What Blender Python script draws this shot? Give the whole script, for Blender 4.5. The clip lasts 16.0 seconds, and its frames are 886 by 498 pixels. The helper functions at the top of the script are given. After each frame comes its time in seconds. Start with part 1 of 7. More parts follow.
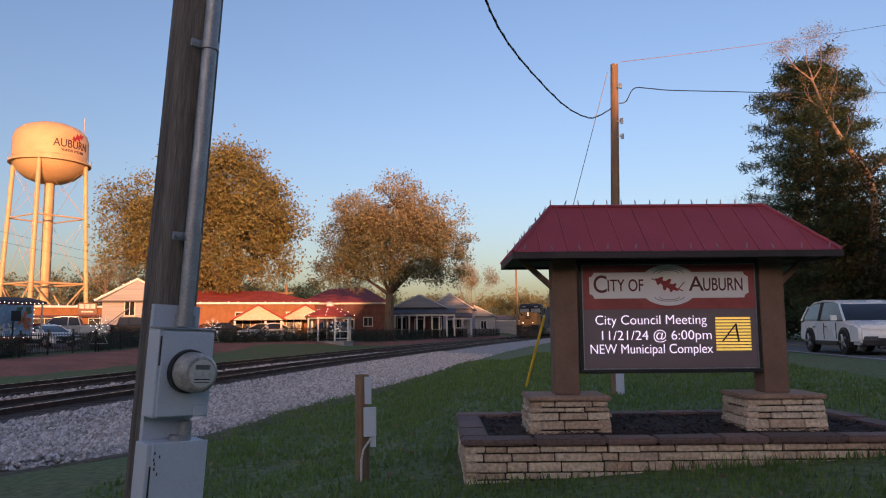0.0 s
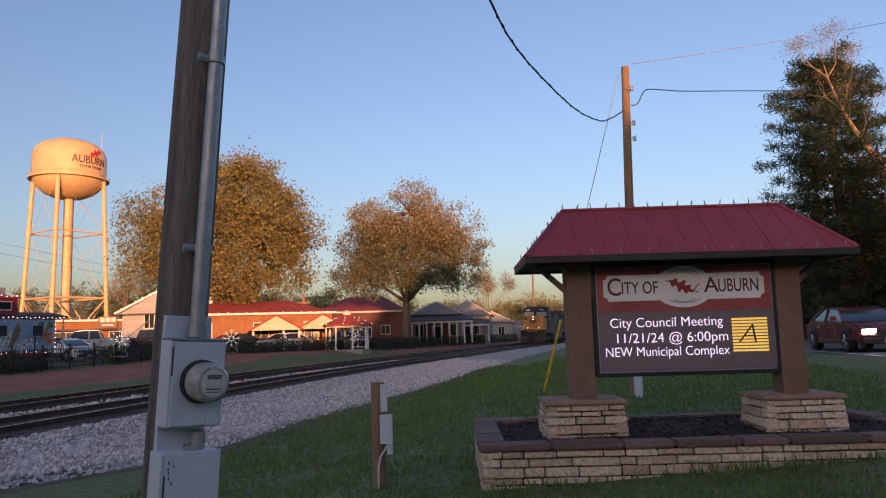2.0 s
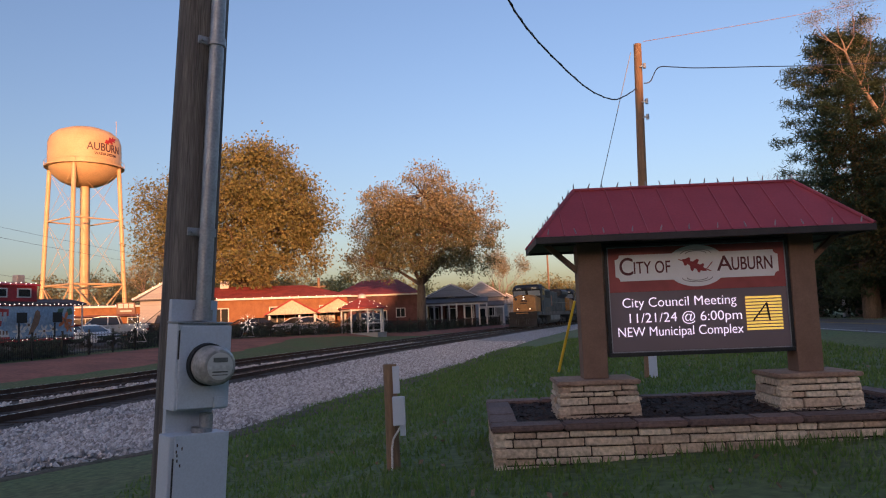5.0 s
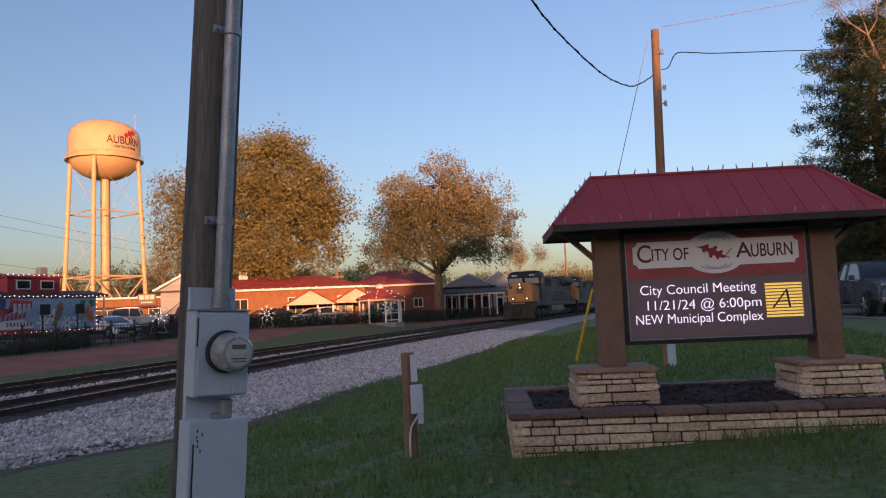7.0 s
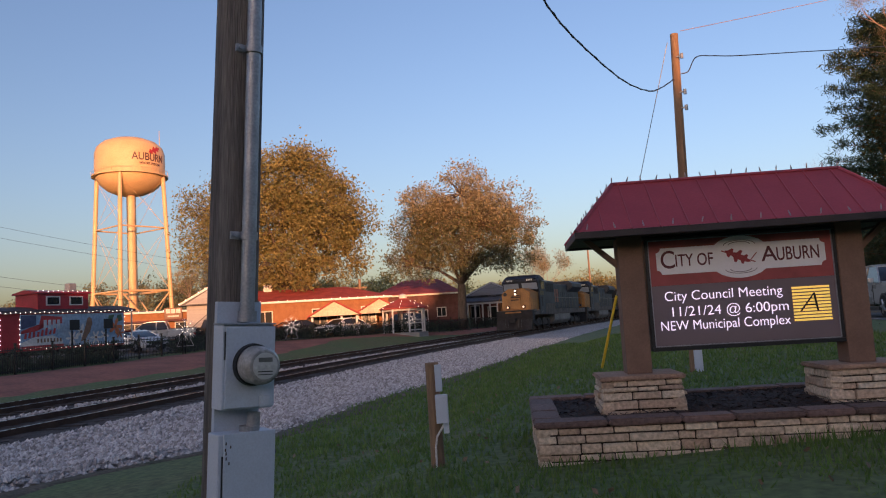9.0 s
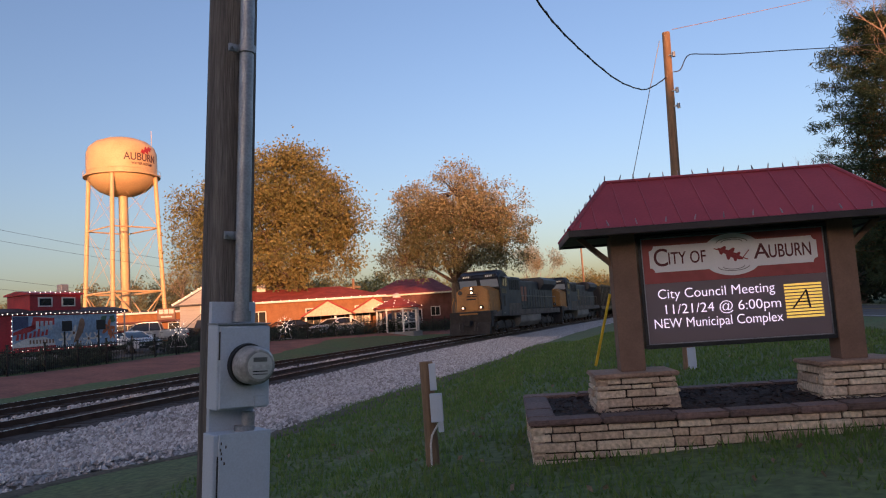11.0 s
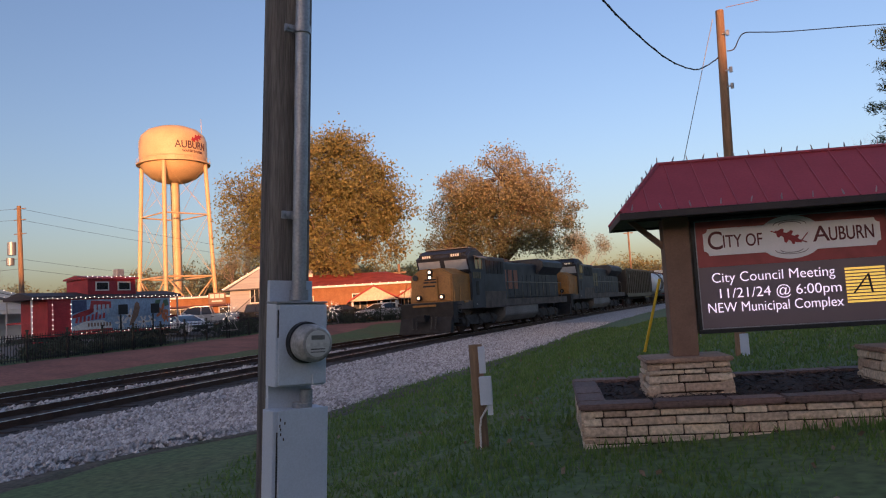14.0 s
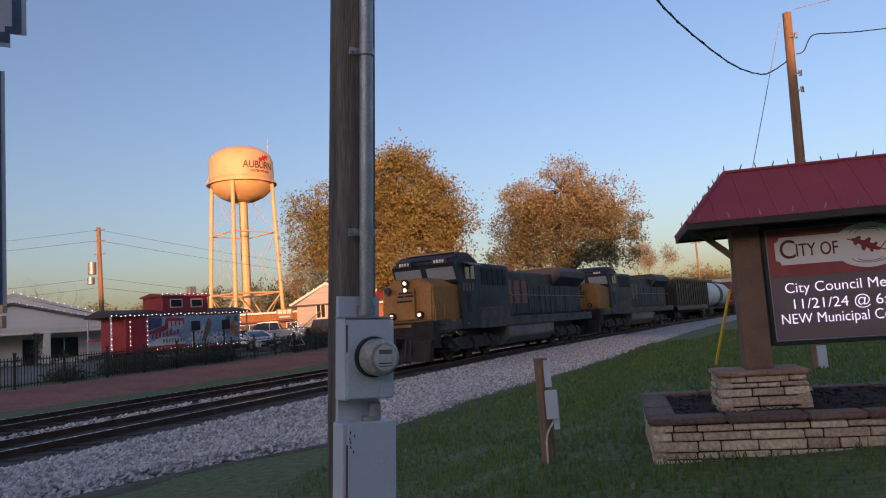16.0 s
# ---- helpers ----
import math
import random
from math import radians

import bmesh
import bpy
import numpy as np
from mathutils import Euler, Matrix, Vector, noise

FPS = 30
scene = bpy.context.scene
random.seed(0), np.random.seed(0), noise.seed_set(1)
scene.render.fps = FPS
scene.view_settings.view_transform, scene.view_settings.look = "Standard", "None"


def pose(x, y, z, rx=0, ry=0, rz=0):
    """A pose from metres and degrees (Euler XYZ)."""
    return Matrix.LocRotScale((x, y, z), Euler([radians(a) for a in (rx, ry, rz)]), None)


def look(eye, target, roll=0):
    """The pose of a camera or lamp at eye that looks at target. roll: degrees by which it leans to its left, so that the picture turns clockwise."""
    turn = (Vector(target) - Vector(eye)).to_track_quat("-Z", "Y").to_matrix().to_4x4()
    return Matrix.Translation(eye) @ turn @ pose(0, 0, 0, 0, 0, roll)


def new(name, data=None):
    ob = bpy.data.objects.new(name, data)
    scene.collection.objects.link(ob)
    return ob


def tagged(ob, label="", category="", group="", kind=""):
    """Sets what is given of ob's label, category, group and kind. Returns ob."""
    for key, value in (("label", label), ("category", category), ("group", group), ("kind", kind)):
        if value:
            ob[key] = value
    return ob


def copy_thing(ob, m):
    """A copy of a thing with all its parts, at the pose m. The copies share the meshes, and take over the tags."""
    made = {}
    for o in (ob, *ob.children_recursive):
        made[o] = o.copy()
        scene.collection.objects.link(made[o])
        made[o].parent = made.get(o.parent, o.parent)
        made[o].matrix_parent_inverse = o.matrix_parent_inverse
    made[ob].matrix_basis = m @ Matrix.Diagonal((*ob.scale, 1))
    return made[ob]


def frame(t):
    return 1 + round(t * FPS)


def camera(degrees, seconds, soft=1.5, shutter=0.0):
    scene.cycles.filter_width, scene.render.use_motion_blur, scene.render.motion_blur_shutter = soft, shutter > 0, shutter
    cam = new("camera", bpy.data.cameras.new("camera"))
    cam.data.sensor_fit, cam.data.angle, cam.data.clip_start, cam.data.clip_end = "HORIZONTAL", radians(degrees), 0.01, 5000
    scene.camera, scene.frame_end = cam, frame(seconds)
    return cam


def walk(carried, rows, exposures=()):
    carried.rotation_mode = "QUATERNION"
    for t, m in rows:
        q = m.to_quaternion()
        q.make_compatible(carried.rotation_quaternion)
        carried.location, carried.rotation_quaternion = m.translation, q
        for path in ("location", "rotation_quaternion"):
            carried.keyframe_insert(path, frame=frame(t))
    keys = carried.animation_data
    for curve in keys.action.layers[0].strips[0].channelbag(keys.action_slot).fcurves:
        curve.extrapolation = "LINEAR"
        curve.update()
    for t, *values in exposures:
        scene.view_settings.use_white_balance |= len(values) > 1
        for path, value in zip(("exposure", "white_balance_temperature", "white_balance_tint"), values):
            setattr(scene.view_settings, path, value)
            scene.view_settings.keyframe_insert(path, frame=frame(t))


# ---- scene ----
cam = camera(61.90, 16.0, soft=1.1)
PATH = [
    (0.0, -0.059, 0.026, 1.623, 6.22, 0.50, -0.37),
    (0.5, -0.059, 0.032, 1.623, 6.62, 1.46, 1.27),
    (1.0, -0.047, 0.031, 1.623, 6.97, 1.83, 1.76),
    (1.5, -0.034, 0.019, 1.619, 6.91, 1.79, 1.56),
    (2.0, -0.021, 0.010, 1.618, 6.76, 1.60, 1.01),
    (2.5, -0.009, 0.011, 1.619, 6.71, 1.58, 0.52),
    (3.0, 0.002, 0.014, 1.621, 6.70, 1.78, 0.43),
    (3.5, 0.014, 0.017, 1.620, 6.63, 2.02, 0.67),
    (4.0, 0.017, 0.033, 1.618, 6.33, 2.23, 1.20),
    (6.5, 0.026, 0.024, 1.598, 4.62, 2.24, 3.25),
    (7.0, 0.027, 0.027, 1.596, 4.72, 2.50, 3.57),
    (7.5, 0.032, 0.030, 1.595, 4.93, 2.78, 4.00),
    (8.0, 0.025, 0.018, 1.598, 5.19, 3.14, 4.54),
    (8.5, 0.026, 0.007, 1.602, 5.43, 3.34, 5.07),
    (9.0, 0.030, 0.006, 1.601, 5.51, 3.43, 5.39),
    (11.5, 0.026, -0.001, 1.599, 5.31, 3.80, 4.86),
    (12.0, 0.011, 0.002, 1.593, 5.04, 3.78, 5.18),
    (12.5, -0.011, -0.001, 1.590, 4.75, 3.73, 5.76),
    (13.0, -0.021, 0.005, 1.586, 4.56, 3.60, 6.54),
    (13.5, -0.025, 0.017, 1.581, 4.47, 3.50, 7.45),
    (14.0, -0.022, 0.012, 1.576, 4.52, 3.50, 8.38),
    (14.5, -0.023, 0.003, 1.576, 4.61, 3.66, 9.21),
    (15.0, -0.028, -0.004, 1.572, 4.85, 3.89, 10.11),
    (15.5, -0.027, -0.016, 1.576, 5.31, 4.03, 11.40),
    (16.0, -0.021, -0.028, 1.578, 5.90, 4.00, 13.30),
]
walk(cam, [(t, pose(x, y, z, 90 + p, r, w)) for t, x, y, z, p, r, w in PATH], [(0, 0.98, 5950, 30), (16, 0.98, 5950, 30)])

# ---- light ----
SUN_TRAVEL = Vector((-0.34, 1.0, -0.095)).normalized()
world = bpy.data.worlds.new("dusk_sky")
scene.world = world
world.use_nodes = True
wn = world.node_tree.nodes
sky = wn.new("ShaderNodeTexSky")
sky.sky_type, sky.sun_disc = "NISHITA", False
sky.sun_elevation, sky.sun_rotation = radians(5.2), radians(180 + 18)
sky.air_density, sky.dust_density, sky.ozone_density = 1.0, 2.4, 1.7
world.node_tree.links.new(sky.outputs[0], wn["Background"].inputs[0])
wn["Background"].inputs[1].default_value = 0.15
sun = new("sun", bpy.data.lights.new("sun", "SUN"))
sun.data.energy, sun.data.angle, sun.data.color = 3.8, radians(0.6), (1.0, 0.46, 0.16)
sun.matrix_world = look((0, 0, 40), Vector((0, 0, 40)) + SUN_TRAVEL)


# ---- materials ----
def mat(name, col, rough=0.65, metal=0.0, var=0.18, scale=6.0, fine=70.0, bump=0.12, col2=None, mode="", stretch=(1, 1, 1), emit=0.0, spec=0.5):
    """Procedural surface: coarse and fine variation, relief. mode 'piece' varies by object, 'island' by loose piece."""
    m = bpy.data.materials.new(name)
    m.use_nodes = True
    nt = m.node_tree
    n, l = nt.nodes, nt.links
    b = n["Principled BSDF"]
    b.inputs["Metallic"].default_value = metal
    b.inputs["Specular IOR Level"].default_value = spec
    tc, mp = n.new("ShaderNodeTexCoord"), n.new("ShaderNodeMapping")
    mp.inputs["Scale"].default_value = stretch
    l.new(tc.outputs["Object"], mp.inputs[0])
    big, small = n.new("ShaderNodeTexNoise"), n.new("ShaderNodeTexNoise")
    for tex, s in ((big, scale), (small, fine)):
        tex.inputs["Scale"].default_value = s
        tex.inputs["Detail"].default_value = 5.0
        l.new(mp.outputs[0], tex.inputs["Vector"])
    if col2 is None:
        col2 = tuple(c * (1 - var) for c in col)
        col = tuple(min(1, c * (1 + var)) for c in col)
    mix = n.new("ShaderNodeMixRGB")
    mix.inputs[1].default_value, mix.inputs[2].default_value = (*col, 1), (*col2, 1)
    ramp = n.new("ShaderNodeMapRange")
    ramp.inputs[1].default_value, ramp.inputs[2].default_value = 0.32, 0.68
    if mode == "piece":
        src = n.new("ShaderNodeObjectInfo").outputs["Random"]
    elif mode == "island":
        src = n.new("ShaderNodeNewGeometry").outputs["Random Per Island"]
    else:
        src = None
    if src is not None:
        l.new(src, mix.inputs[0])
    else:
        l.new(big.outputs[0], ramp.inputs[0])
        l.new(ramp.outputs[0], mix.inputs[0])
    mul = n.new("ShaderNodeMixRGB")
    mul.blend_type = "MULTIPLY"
    mul.inputs[0].default_value = 1.0
    l.new(mix.outputs[0], mul.inputs[1])
    gr = n.new("ShaderNodeMapRange")
    gr.inputs[1].default_value, gr.inputs[2].default_value = 0.3, 0.7
    gr.inputs[3].default_value, gr.inputs[4].default_value = 1 - var * 1.6, 1 + var * 0.6
    l.new(small.outputs[0], gr.inputs[0])
    l.new(gr.outputs[0], mul.inputs[2])
    l.new(mul.outputs[0], b.inputs["Base Color"])
    rg = n.new("ShaderNodeMapRange")
    rg.inputs[3].default_value, rg.inputs[4].default_value = max(0, rough - 0.12), min(1, rough + 0.12)
    l.new(big.outputs[0], rg.inputs[0])
    l.new(rg.outputs[0], b.inputs["Roughness"])
    if bump:
        bp = n.new("ShaderNodeBump")
        bp.inputs["Strength"].default_value, bp.inputs["Distance"].default_value = bump, 0.02
        l.new(small.outputs[0], bp.inputs["Height"])
        l.new(bp.outputs[0], b.inputs["Normal"])
    if emit:
        l.new(mul.outputs[0], b.inputs["Emission Color"])
        b.inputs["Emission Strength"].default_value = emit
    return m


def glow(name, col, power):
    m = bpy.data.materials.new(name)
    m.use_nodes = True
    b = m.node_tree.nodes["Principled BSDF"]
    b.inputs["Base Color"].default_value = (*col, 1)
    b.inputs["Emission Color"].default_value = (*col, 1)
    b.inputs["Emission Strength"].default_value = power
    return m


def leaf_mat(name, a, b2, rough=0.6):
    m = mat(name, a, rough, col2=b2, mode="island", bump=0.0, fine=3.0, var=0.2)
    m.node_tree.nodes["Principled BSDF"].inputs["Specular IOR Level"].default_value = 0.2
    nt = m.node_tree
    out, bs = nt.nodes["Material Output"], nt.nodes["Principled BSDF"]
    tr, mx = nt.nodes.new("ShaderNodeBsdfTranslucent"), nt.nodes.new("ShaderNodeMixShader")
    mx.inputs[0].default_value = 0.45
    nt.links.new(bs.inputs["Base Color"].links[0].from_socket, tr.inputs[0])
    nt.links.new(bs.outputs[0], mx.inputs[1])
    nt.links.new(tr.outputs[0], mx.inputs[2])
    nt.links.new(mx.outputs[0], out.inputs[0])
    return m


M_GRASS_GROUND = mat("lawn_soil", (0.095, 0.155, 0.042), 0.9, col2=(0.135, 0.145, 0.055), scale=0.35, fine=9.0, bump=0.6, var=0.3)
M_GRASS = leaf_mat("grass_blade", (0.12, 0.21, 0.045), (0.20, 0.26, 0.085))
M_BALLAST = mat("ballast", (0.55, 0.50, 0.475), 0.9, col2=(0.31, 0.27, 0.25), scale=9.0, fine=26.0, bump=1.0, var=0.35)
M_STONE_BALLAST = mat("ballast_stone", (0.76, 0.70, 0.67), 0.9, col2=(0.30, 0.25, 0.23), mode="island", fine=40, bump=0.3)
M_CRIB = mat("oily_ballast", (0.085, 0.06, 0.05), 0.9, col2=(0.045, 0.033, 0.029), scale=5.0, fine=26.0, bump=1.0, var=0.35)
M_DIRT = mat("red_clay", (0.37, 0.135, 0.09), 0.95, col2=(0.24, 0.095, 0.068), scale=0.6, fine=6, bump=0.5)
M_TIE = mat("creosote_tie", (0.045, 0.03, 0.024), 0.9, var=0.3, scale=3, fine=30, bump=0.5)
M_RAIL = mat("rusty_rail", (0.075, 0.035, 0.022), 0.7, 0.3, var=0.3, scale=2, fine=50)
M_RAILTOP = mat("polished_rail", (0.55, 0.52, 0.5), 0.28, 1.0, var=0.1, bump=0.02)
M_ASPHALT = mat("asphalt", (0.10, 0.098, 0.098), 0.7, var=0.2, scale=0.7, fine=60, bump=0.3)
M_CONCRETE = mat("concrete", (0.33, 0.31, 0.29), 0.9, var=0.15, scale=1.5)
M_POLEWOOD = mat("weathered_pole", (0.23, 0.20, 0.175), 0.9, col2=(0.115, 0.10, 0.09), scale=3.0, fine=26, stretch=(7, 7, 0.35), bump=0.7, var=0.3)
M_POLEWARM = mat("brown_pole", (0.30, 0.19, 0.11), 0.85, col2=(0.20, 0.12, 0.07), scale=3.0, fine=20, stretch=(6, 6, 0.4), bump=0.5)
M_GREYBOX = mat("grey_enamel", (0.50, 0.555, 0.63), 0.5, 0.0, var=0.06, scale=3, fine=120, bump=0.03)
M_GALV = mat("galvanised_steel", (0.33, 0.34, 0.36), 0.45, 0.6, var=0.14, scale=12, fine=90, bump=0.05)
M_DARKMETAL = mat("dark_metal", (0.025, 0.025, 0.027), 0.5, 0.3)
M_BLACK = mat("black_paint", (0.012, 0.012, 0.014), 0.45)
M_ROOFRED = mat("red_metal_roof", (0.34, 0.045, 0.055), 0.42, 0.0, var=0.08, scale=1.6, fine=40, bump=0.05)
M_BROWNPOST = mat("brown_trim", (0.20, 0.115, 0.078), 0.7, var=0.10, scale=4, fine=60, bump=0.1)
M_FASCIA = mat("dark_fascia", (0.03, 0.022, 0.022), 0.6)
M_LEDGE = mat("ledgestone", (0.72, 0.58, 0.42), 0.85, col2=(0.46, 0.32, 0.22), mode="piece", fine=28, bump=0.6, var=0.25)
M_CAPSTONE = mat("capstone", (0.23, 0.14, 0.115), 0.85, col2=(0.15, 0.095, 0.08), mode="piece", fine=26, bump=0.6, var=0.25)
M_PEDCAP = mat("pedestal_cap", (0.42, 0.27, 0.19), 0.85, col2=(0.32, 0.20, 0.14), scale=4, fine=30, bump=0.5, var=0.2)
M_MORTAR = mat("mortar", (0.06, 0.045, 0.036), 0.95, fine=50, bump=0.4)
M_MULCH = mat("mulch", (0.04, 0.02, 0.015), 0.95, col2=(0.022, 0.012, 0.01), scale=14, fine=40, bump=1.0, var=0.4)
M_SIGNRED = mat("maroon_print", (0.36, 0.075, 0.07), 0.4, var=0.10, scale=1.2, fine=8, bump=0)
M_SIGNWHITE = mat("white_print", (0.80, 0.78, 0.80), 0.4, var=0.03, bump=0)
M_SIGNLINE = mat("maroon_letter", (0.12, 0.022, 0.028), 0.45, var=0.05, bump=0)
M_LEAFRED = mat("leaf_red", (0.30, 0.03, 0.035), 0.45, var=0.05, bump=0)
M_SCREEN = mat("led_screen", (0.19, 0.145, 0.155), 0.35, var=0.06, scale=1.0, fine=400, bump=0.05)
M_LED = glow("led_white", (1.0, 0.84, 0.92), 0.42)
M_LEDYELLOW = glow("led_yellow", (0.95, 0.62, 0.10), 0.32)
M_TOWER = mat("tower_paint", (0.60, 0.40, 0.205), 0.5, var=0.07, scale=0.8, fine=6, bump=0.03)
M_PALE = mat("pale_mark", (0.55, 0.55, 0.52), 0.5)
M_GLASS = mat("dark_glass", (0.02, 0.025, 0.03), 0.06, 0.0, var=0.05, bump=0, spec=0.8)


# ---- building helpers ----
def box(bm, x0, x1, y0, y1, z0, z1, bevel=0.0):
    r = bmesh.ops.create_cube(bm, size=1.0)
    vs = r["verts"]
    for v in vs:
        v.co = Vector(((x0 + x1) / 2 + v.co.x * (x1 - x0), (y0 + y1) / 2 + v.co.y * (y1 - y0), (z0 + z1) / 2 + v.co.z * (z1 - z0)))
    if bevel:
        es = list({e for v in vs for e in v.link_edges})
        bmesh.ops.bevel(bm, geom=es, offset=bevel, segments=2, affect="EDGES", profile=0.6)
    return vs


def tube(bm, a, b, r0, r1=None, seg=12, caps=True):
    a, b = Vector(a), Vector(b)
    r1 = r0 if r1 is None else r1
    d = b - a
    r = bmesh.ops.create_cone(bm, cap_ends=caps, segments=seg, radius1=r0, radius2=r1, depth=d.length)
    m = Matrix.Translation((a + b) / 2) @ d.to_track_quat("Z", "Y").to_matrix().to_4x4()
    bmesh.ops.transform(bm, matrix=m, verts=r["verts"])
    return r["verts"]


def prism(bm, pts, axis, a, b, bevel=0.0):
    """Extrude an outline given in the two other axes from a to b along the axis."""
    def put(p, q, w):
        return {"x": (w, p, q), "y": (p, w, q), "z": (p, q, w)}[axis]
    va = [bm.verts.new(put(p, q, a)) for p, q in pts]
    vb = [bm.verts.new(put(p, q, b)) for p, q in pts]
    n = len(pts)
    fs = [bm.faces.new(va), bm.faces.new(vb[::-1])]
    fs += [bm.faces.new((va[i], vb[i], vb[(i + 1) % n], va[(i + 1) % n])) for i in range(n)]
    bmesh.ops.recalc_face_normals(bm, faces=fs)
    if bevel:
        bmesh.ops.bevel(bm, geom=list({e for f in fs for e in f.edges}), offset=bevel, segments=2, affect="EDGES")
    return va + vb


def lathe(bm, profile, seg=32, axis_at=(0, 0, 0)):
    """Turn a profile of (radius, height) round the vertical."""
    rings = []
    for r, z in profile:
        rings.append([bm.verts.new((axis_at[0] + r * math.cos(2 * math.pi * k / seg), axis_at[1] + r * math.sin(2 * math.pi * k / seg), axis_at[2] + z)) for k in range(seg)])
    for i in range(len(rings) - 1):
        for k in range(seg):
            bm.faces.new((rings[i][k], rings[i][(k + 1) % seg], rings[i + 1][(k + 1) % seg], rings[i + 1][k]))
    bm.faces.new(rings[0][::-1])
    bm.faces.new(rings[-1])
    return rings


def mesh_of(name, bm, material, smooth=False):
    me = bpy.data.meshes.new(name)
    bm.to_mesh(me)
    bm.free()
    me.materials.append(material)
    if smooth:
        for p in me.polygons:
            p.use_smooth = True
        me.set_sharp_from_angle(angle=radians(40))
    return me


def part(name, bm, material, parent=None, label="", smooth=False, at=None):
    ob = new(name, mesh_of(name, bm, material, smooth))
    ob.parent = parent
    if at is not None:
        ob.matrix_local = at
    if label:
        ob["label"] = label
    return ob


def raw(name, verts, faces, material, parent=None, smooth=False):
    me = bpy.data.meshes.new(name)
    me.from_pydata([tuple(v) for v in verts], [], [tuple(f) for f in faces])
    me.materials.append(material)
    if smooth:
        for p in me.polygons:
            p.use_smooth = True
    me.update()
    ob = new(name, me)
    ob.parent = parent
    return ob


def thing(name, label, category, m=None, group="", kind=""):
    e = new(name)
    e.empty_display_size = 0.1
    if m is not None:
        e.matrix_world = m
    return tagged(e, label, category, group, kind)


def boxpart(name, parent, material, x0, x1, y0, y1, z0, z1, bevel=0.0, label=""):
    bm = bmesh.new()
    box(bm, x0, x1, y0, y1, z0, z1, bevel)
    return part(name, bm, material, parent, label)


def tubepart(name, parent, material, a, b, r0, r1=None, seg=12, label=""):
    bm = bmesh.new()
    tube(bm, a, b, r0, r1, seg)
    return part(name, bm, material, parent, label, smooth=True)


def writing(name, body, size, depth, material, parent, m, width=0.0, label="", font_scale=1.0):
    """Raised lettering in the built-in font, centred, as a mesh; scaled to a width where one is given."""
    cu = bpy.data.curves.new(name, "FONT")
    cu.body, cu.size, cu.extrude, cu.align_x, cu.align_y = body, size, depth, "CENTER", "CENTER"
    cu.offset = 0.006 * size * font_scale
    tmp = bpy.data.objects.new(name, cu)
    scene.collection.objects.link(tmp)
    me = bpy.data.meshes.new_from_object(tmp.evaluated_get(bpy.context.evaluated_depsgraph_get()))
    bpy.data.objects.remove(tmp)
    if width:
        w = max(v.co.x for v in me.vertices) - min(v.co.x for v in me.vertices)
        for v in me.vertices:
            v.co.x *= width / w
    me.materials.clear()
    me.materials.append(material)
    ob = new(name, me)
    ob.parent = parent
    ob.matrix_local = m
    if label:
        ob["label"] = label
    return ob


def split_letters(ob, name, parent, material, label):
    """Cut a line of lettering into single letters, each a part of its own."""
    bm = bmesh.new()
    bm.from_mesh(ob.data)
    left, spans = set(bm.verts), []
    while left:
        todo, got = [left.pop()], []
        while todo:
            v = todo.pop()
            got.append(v)
            for e in v.link_edges:
                w = e.other_vert(v)
                if w in left:
                    left.remove(w)
                    todo.append(w)
        spans.append([min(v.co.x for v in got), max(v.co.x for v in got), got])
    spans.sort(key=lambda q: q[0])
    letters = []
    for a, b, got in spans:
        if letters and a < letters[-1][1] - 0.3 * (b - a):
            letters[-1][1] = max(b, letters[-1][1])
            letters[-1][2] += got
        else:
            letters.append([a, b, list(got)])
    for a, b, got in letters:
        one, index = bmesh.new(), {}
        for v in got:
            index[v] = one.verts.new(v.co)
        for f in {f for v in got for f in v.link_faces}:
            one.faces.new([index[v] for v in f.verts])
        part(name, one, material, parent, label, at=ob.matrix_basis.copy())
    bm.free()
    bpy.data.objects.remove(ob)


# ---- ground ----
def track_x(y):
    """The line of the near track: straight here, swinging to the right further off."""
    if y < 15.6:
        return -10.35 + 0.13 * (y - 15.6)
    if y < 46:
        return -10.35 + 0.13 * (y - 15.6) + 0.0027 * (y - 15.6) ** 2
    return -3.903 + 0.2942 * (y - 46)


def track_slope(y):
    return 0.13 if y < 15.6 else min(0.2942, 0.13 + 0.0054 * (y - 15.6))


def rise(y):
    """How far the line climbs as it goes off."""
    return float(np.interp(y, [25, 45, 70, 110], [0.0, 0.12, 0.32, 0.44]))


def road_x(y):
    return 8.4 + 0.135 * y


U_KEYS = [-400, -60, -30, -16, -12.5, -8.5, -6.4, 3.0, 4.0, 8.6, 10.5, 14, 17, 19.4, 27, 36, 400]
Z_KEYS = [1.2, 1.0, 0.9, 0.42, 0.25, -0.2, -0.42, -0.50, -0.46, -0.33, 0.08, 0.22, 0.42, 0.72, 0.76, 0.8, 1.2]


def ground_z(x, y):
    tx = track_x(min(y, 260))
    u = x - tx
    lift = rise(y) * float(np.interp(u, [-30, -14, -8, 9, 15], [0, 0.3, 1, 1, 0.2]))
    if u > 10.5:
        ur = max(road_x(y) - tx, 13.5)
        u = 10.5 + (u - 10.5) * 8.9 / (ur - 10.5) if u < ur else 19.4 + u - ur
    bank = float(np.interp(y, [46, 63, 90], [0.0, 0.42, 0.5])) * float(np.interp(u, [-60, -30, -11, -7], [0, 0.5, 1, 0]))
    bank += 0.07 * max(0.0, 1 - ((x - 4.2) / 3.0) ** 2) * max(0.0, 1 - ((y - 7.0) / 1.6) ** 2)
    return float(np.interp(u, U_KEYS, Z_KEYS)) + lift + bank + 0.025 * noise.noise((x * 0.45, y * 0.45, 0.0)) * (1 if abs(u) < 19 else 0)


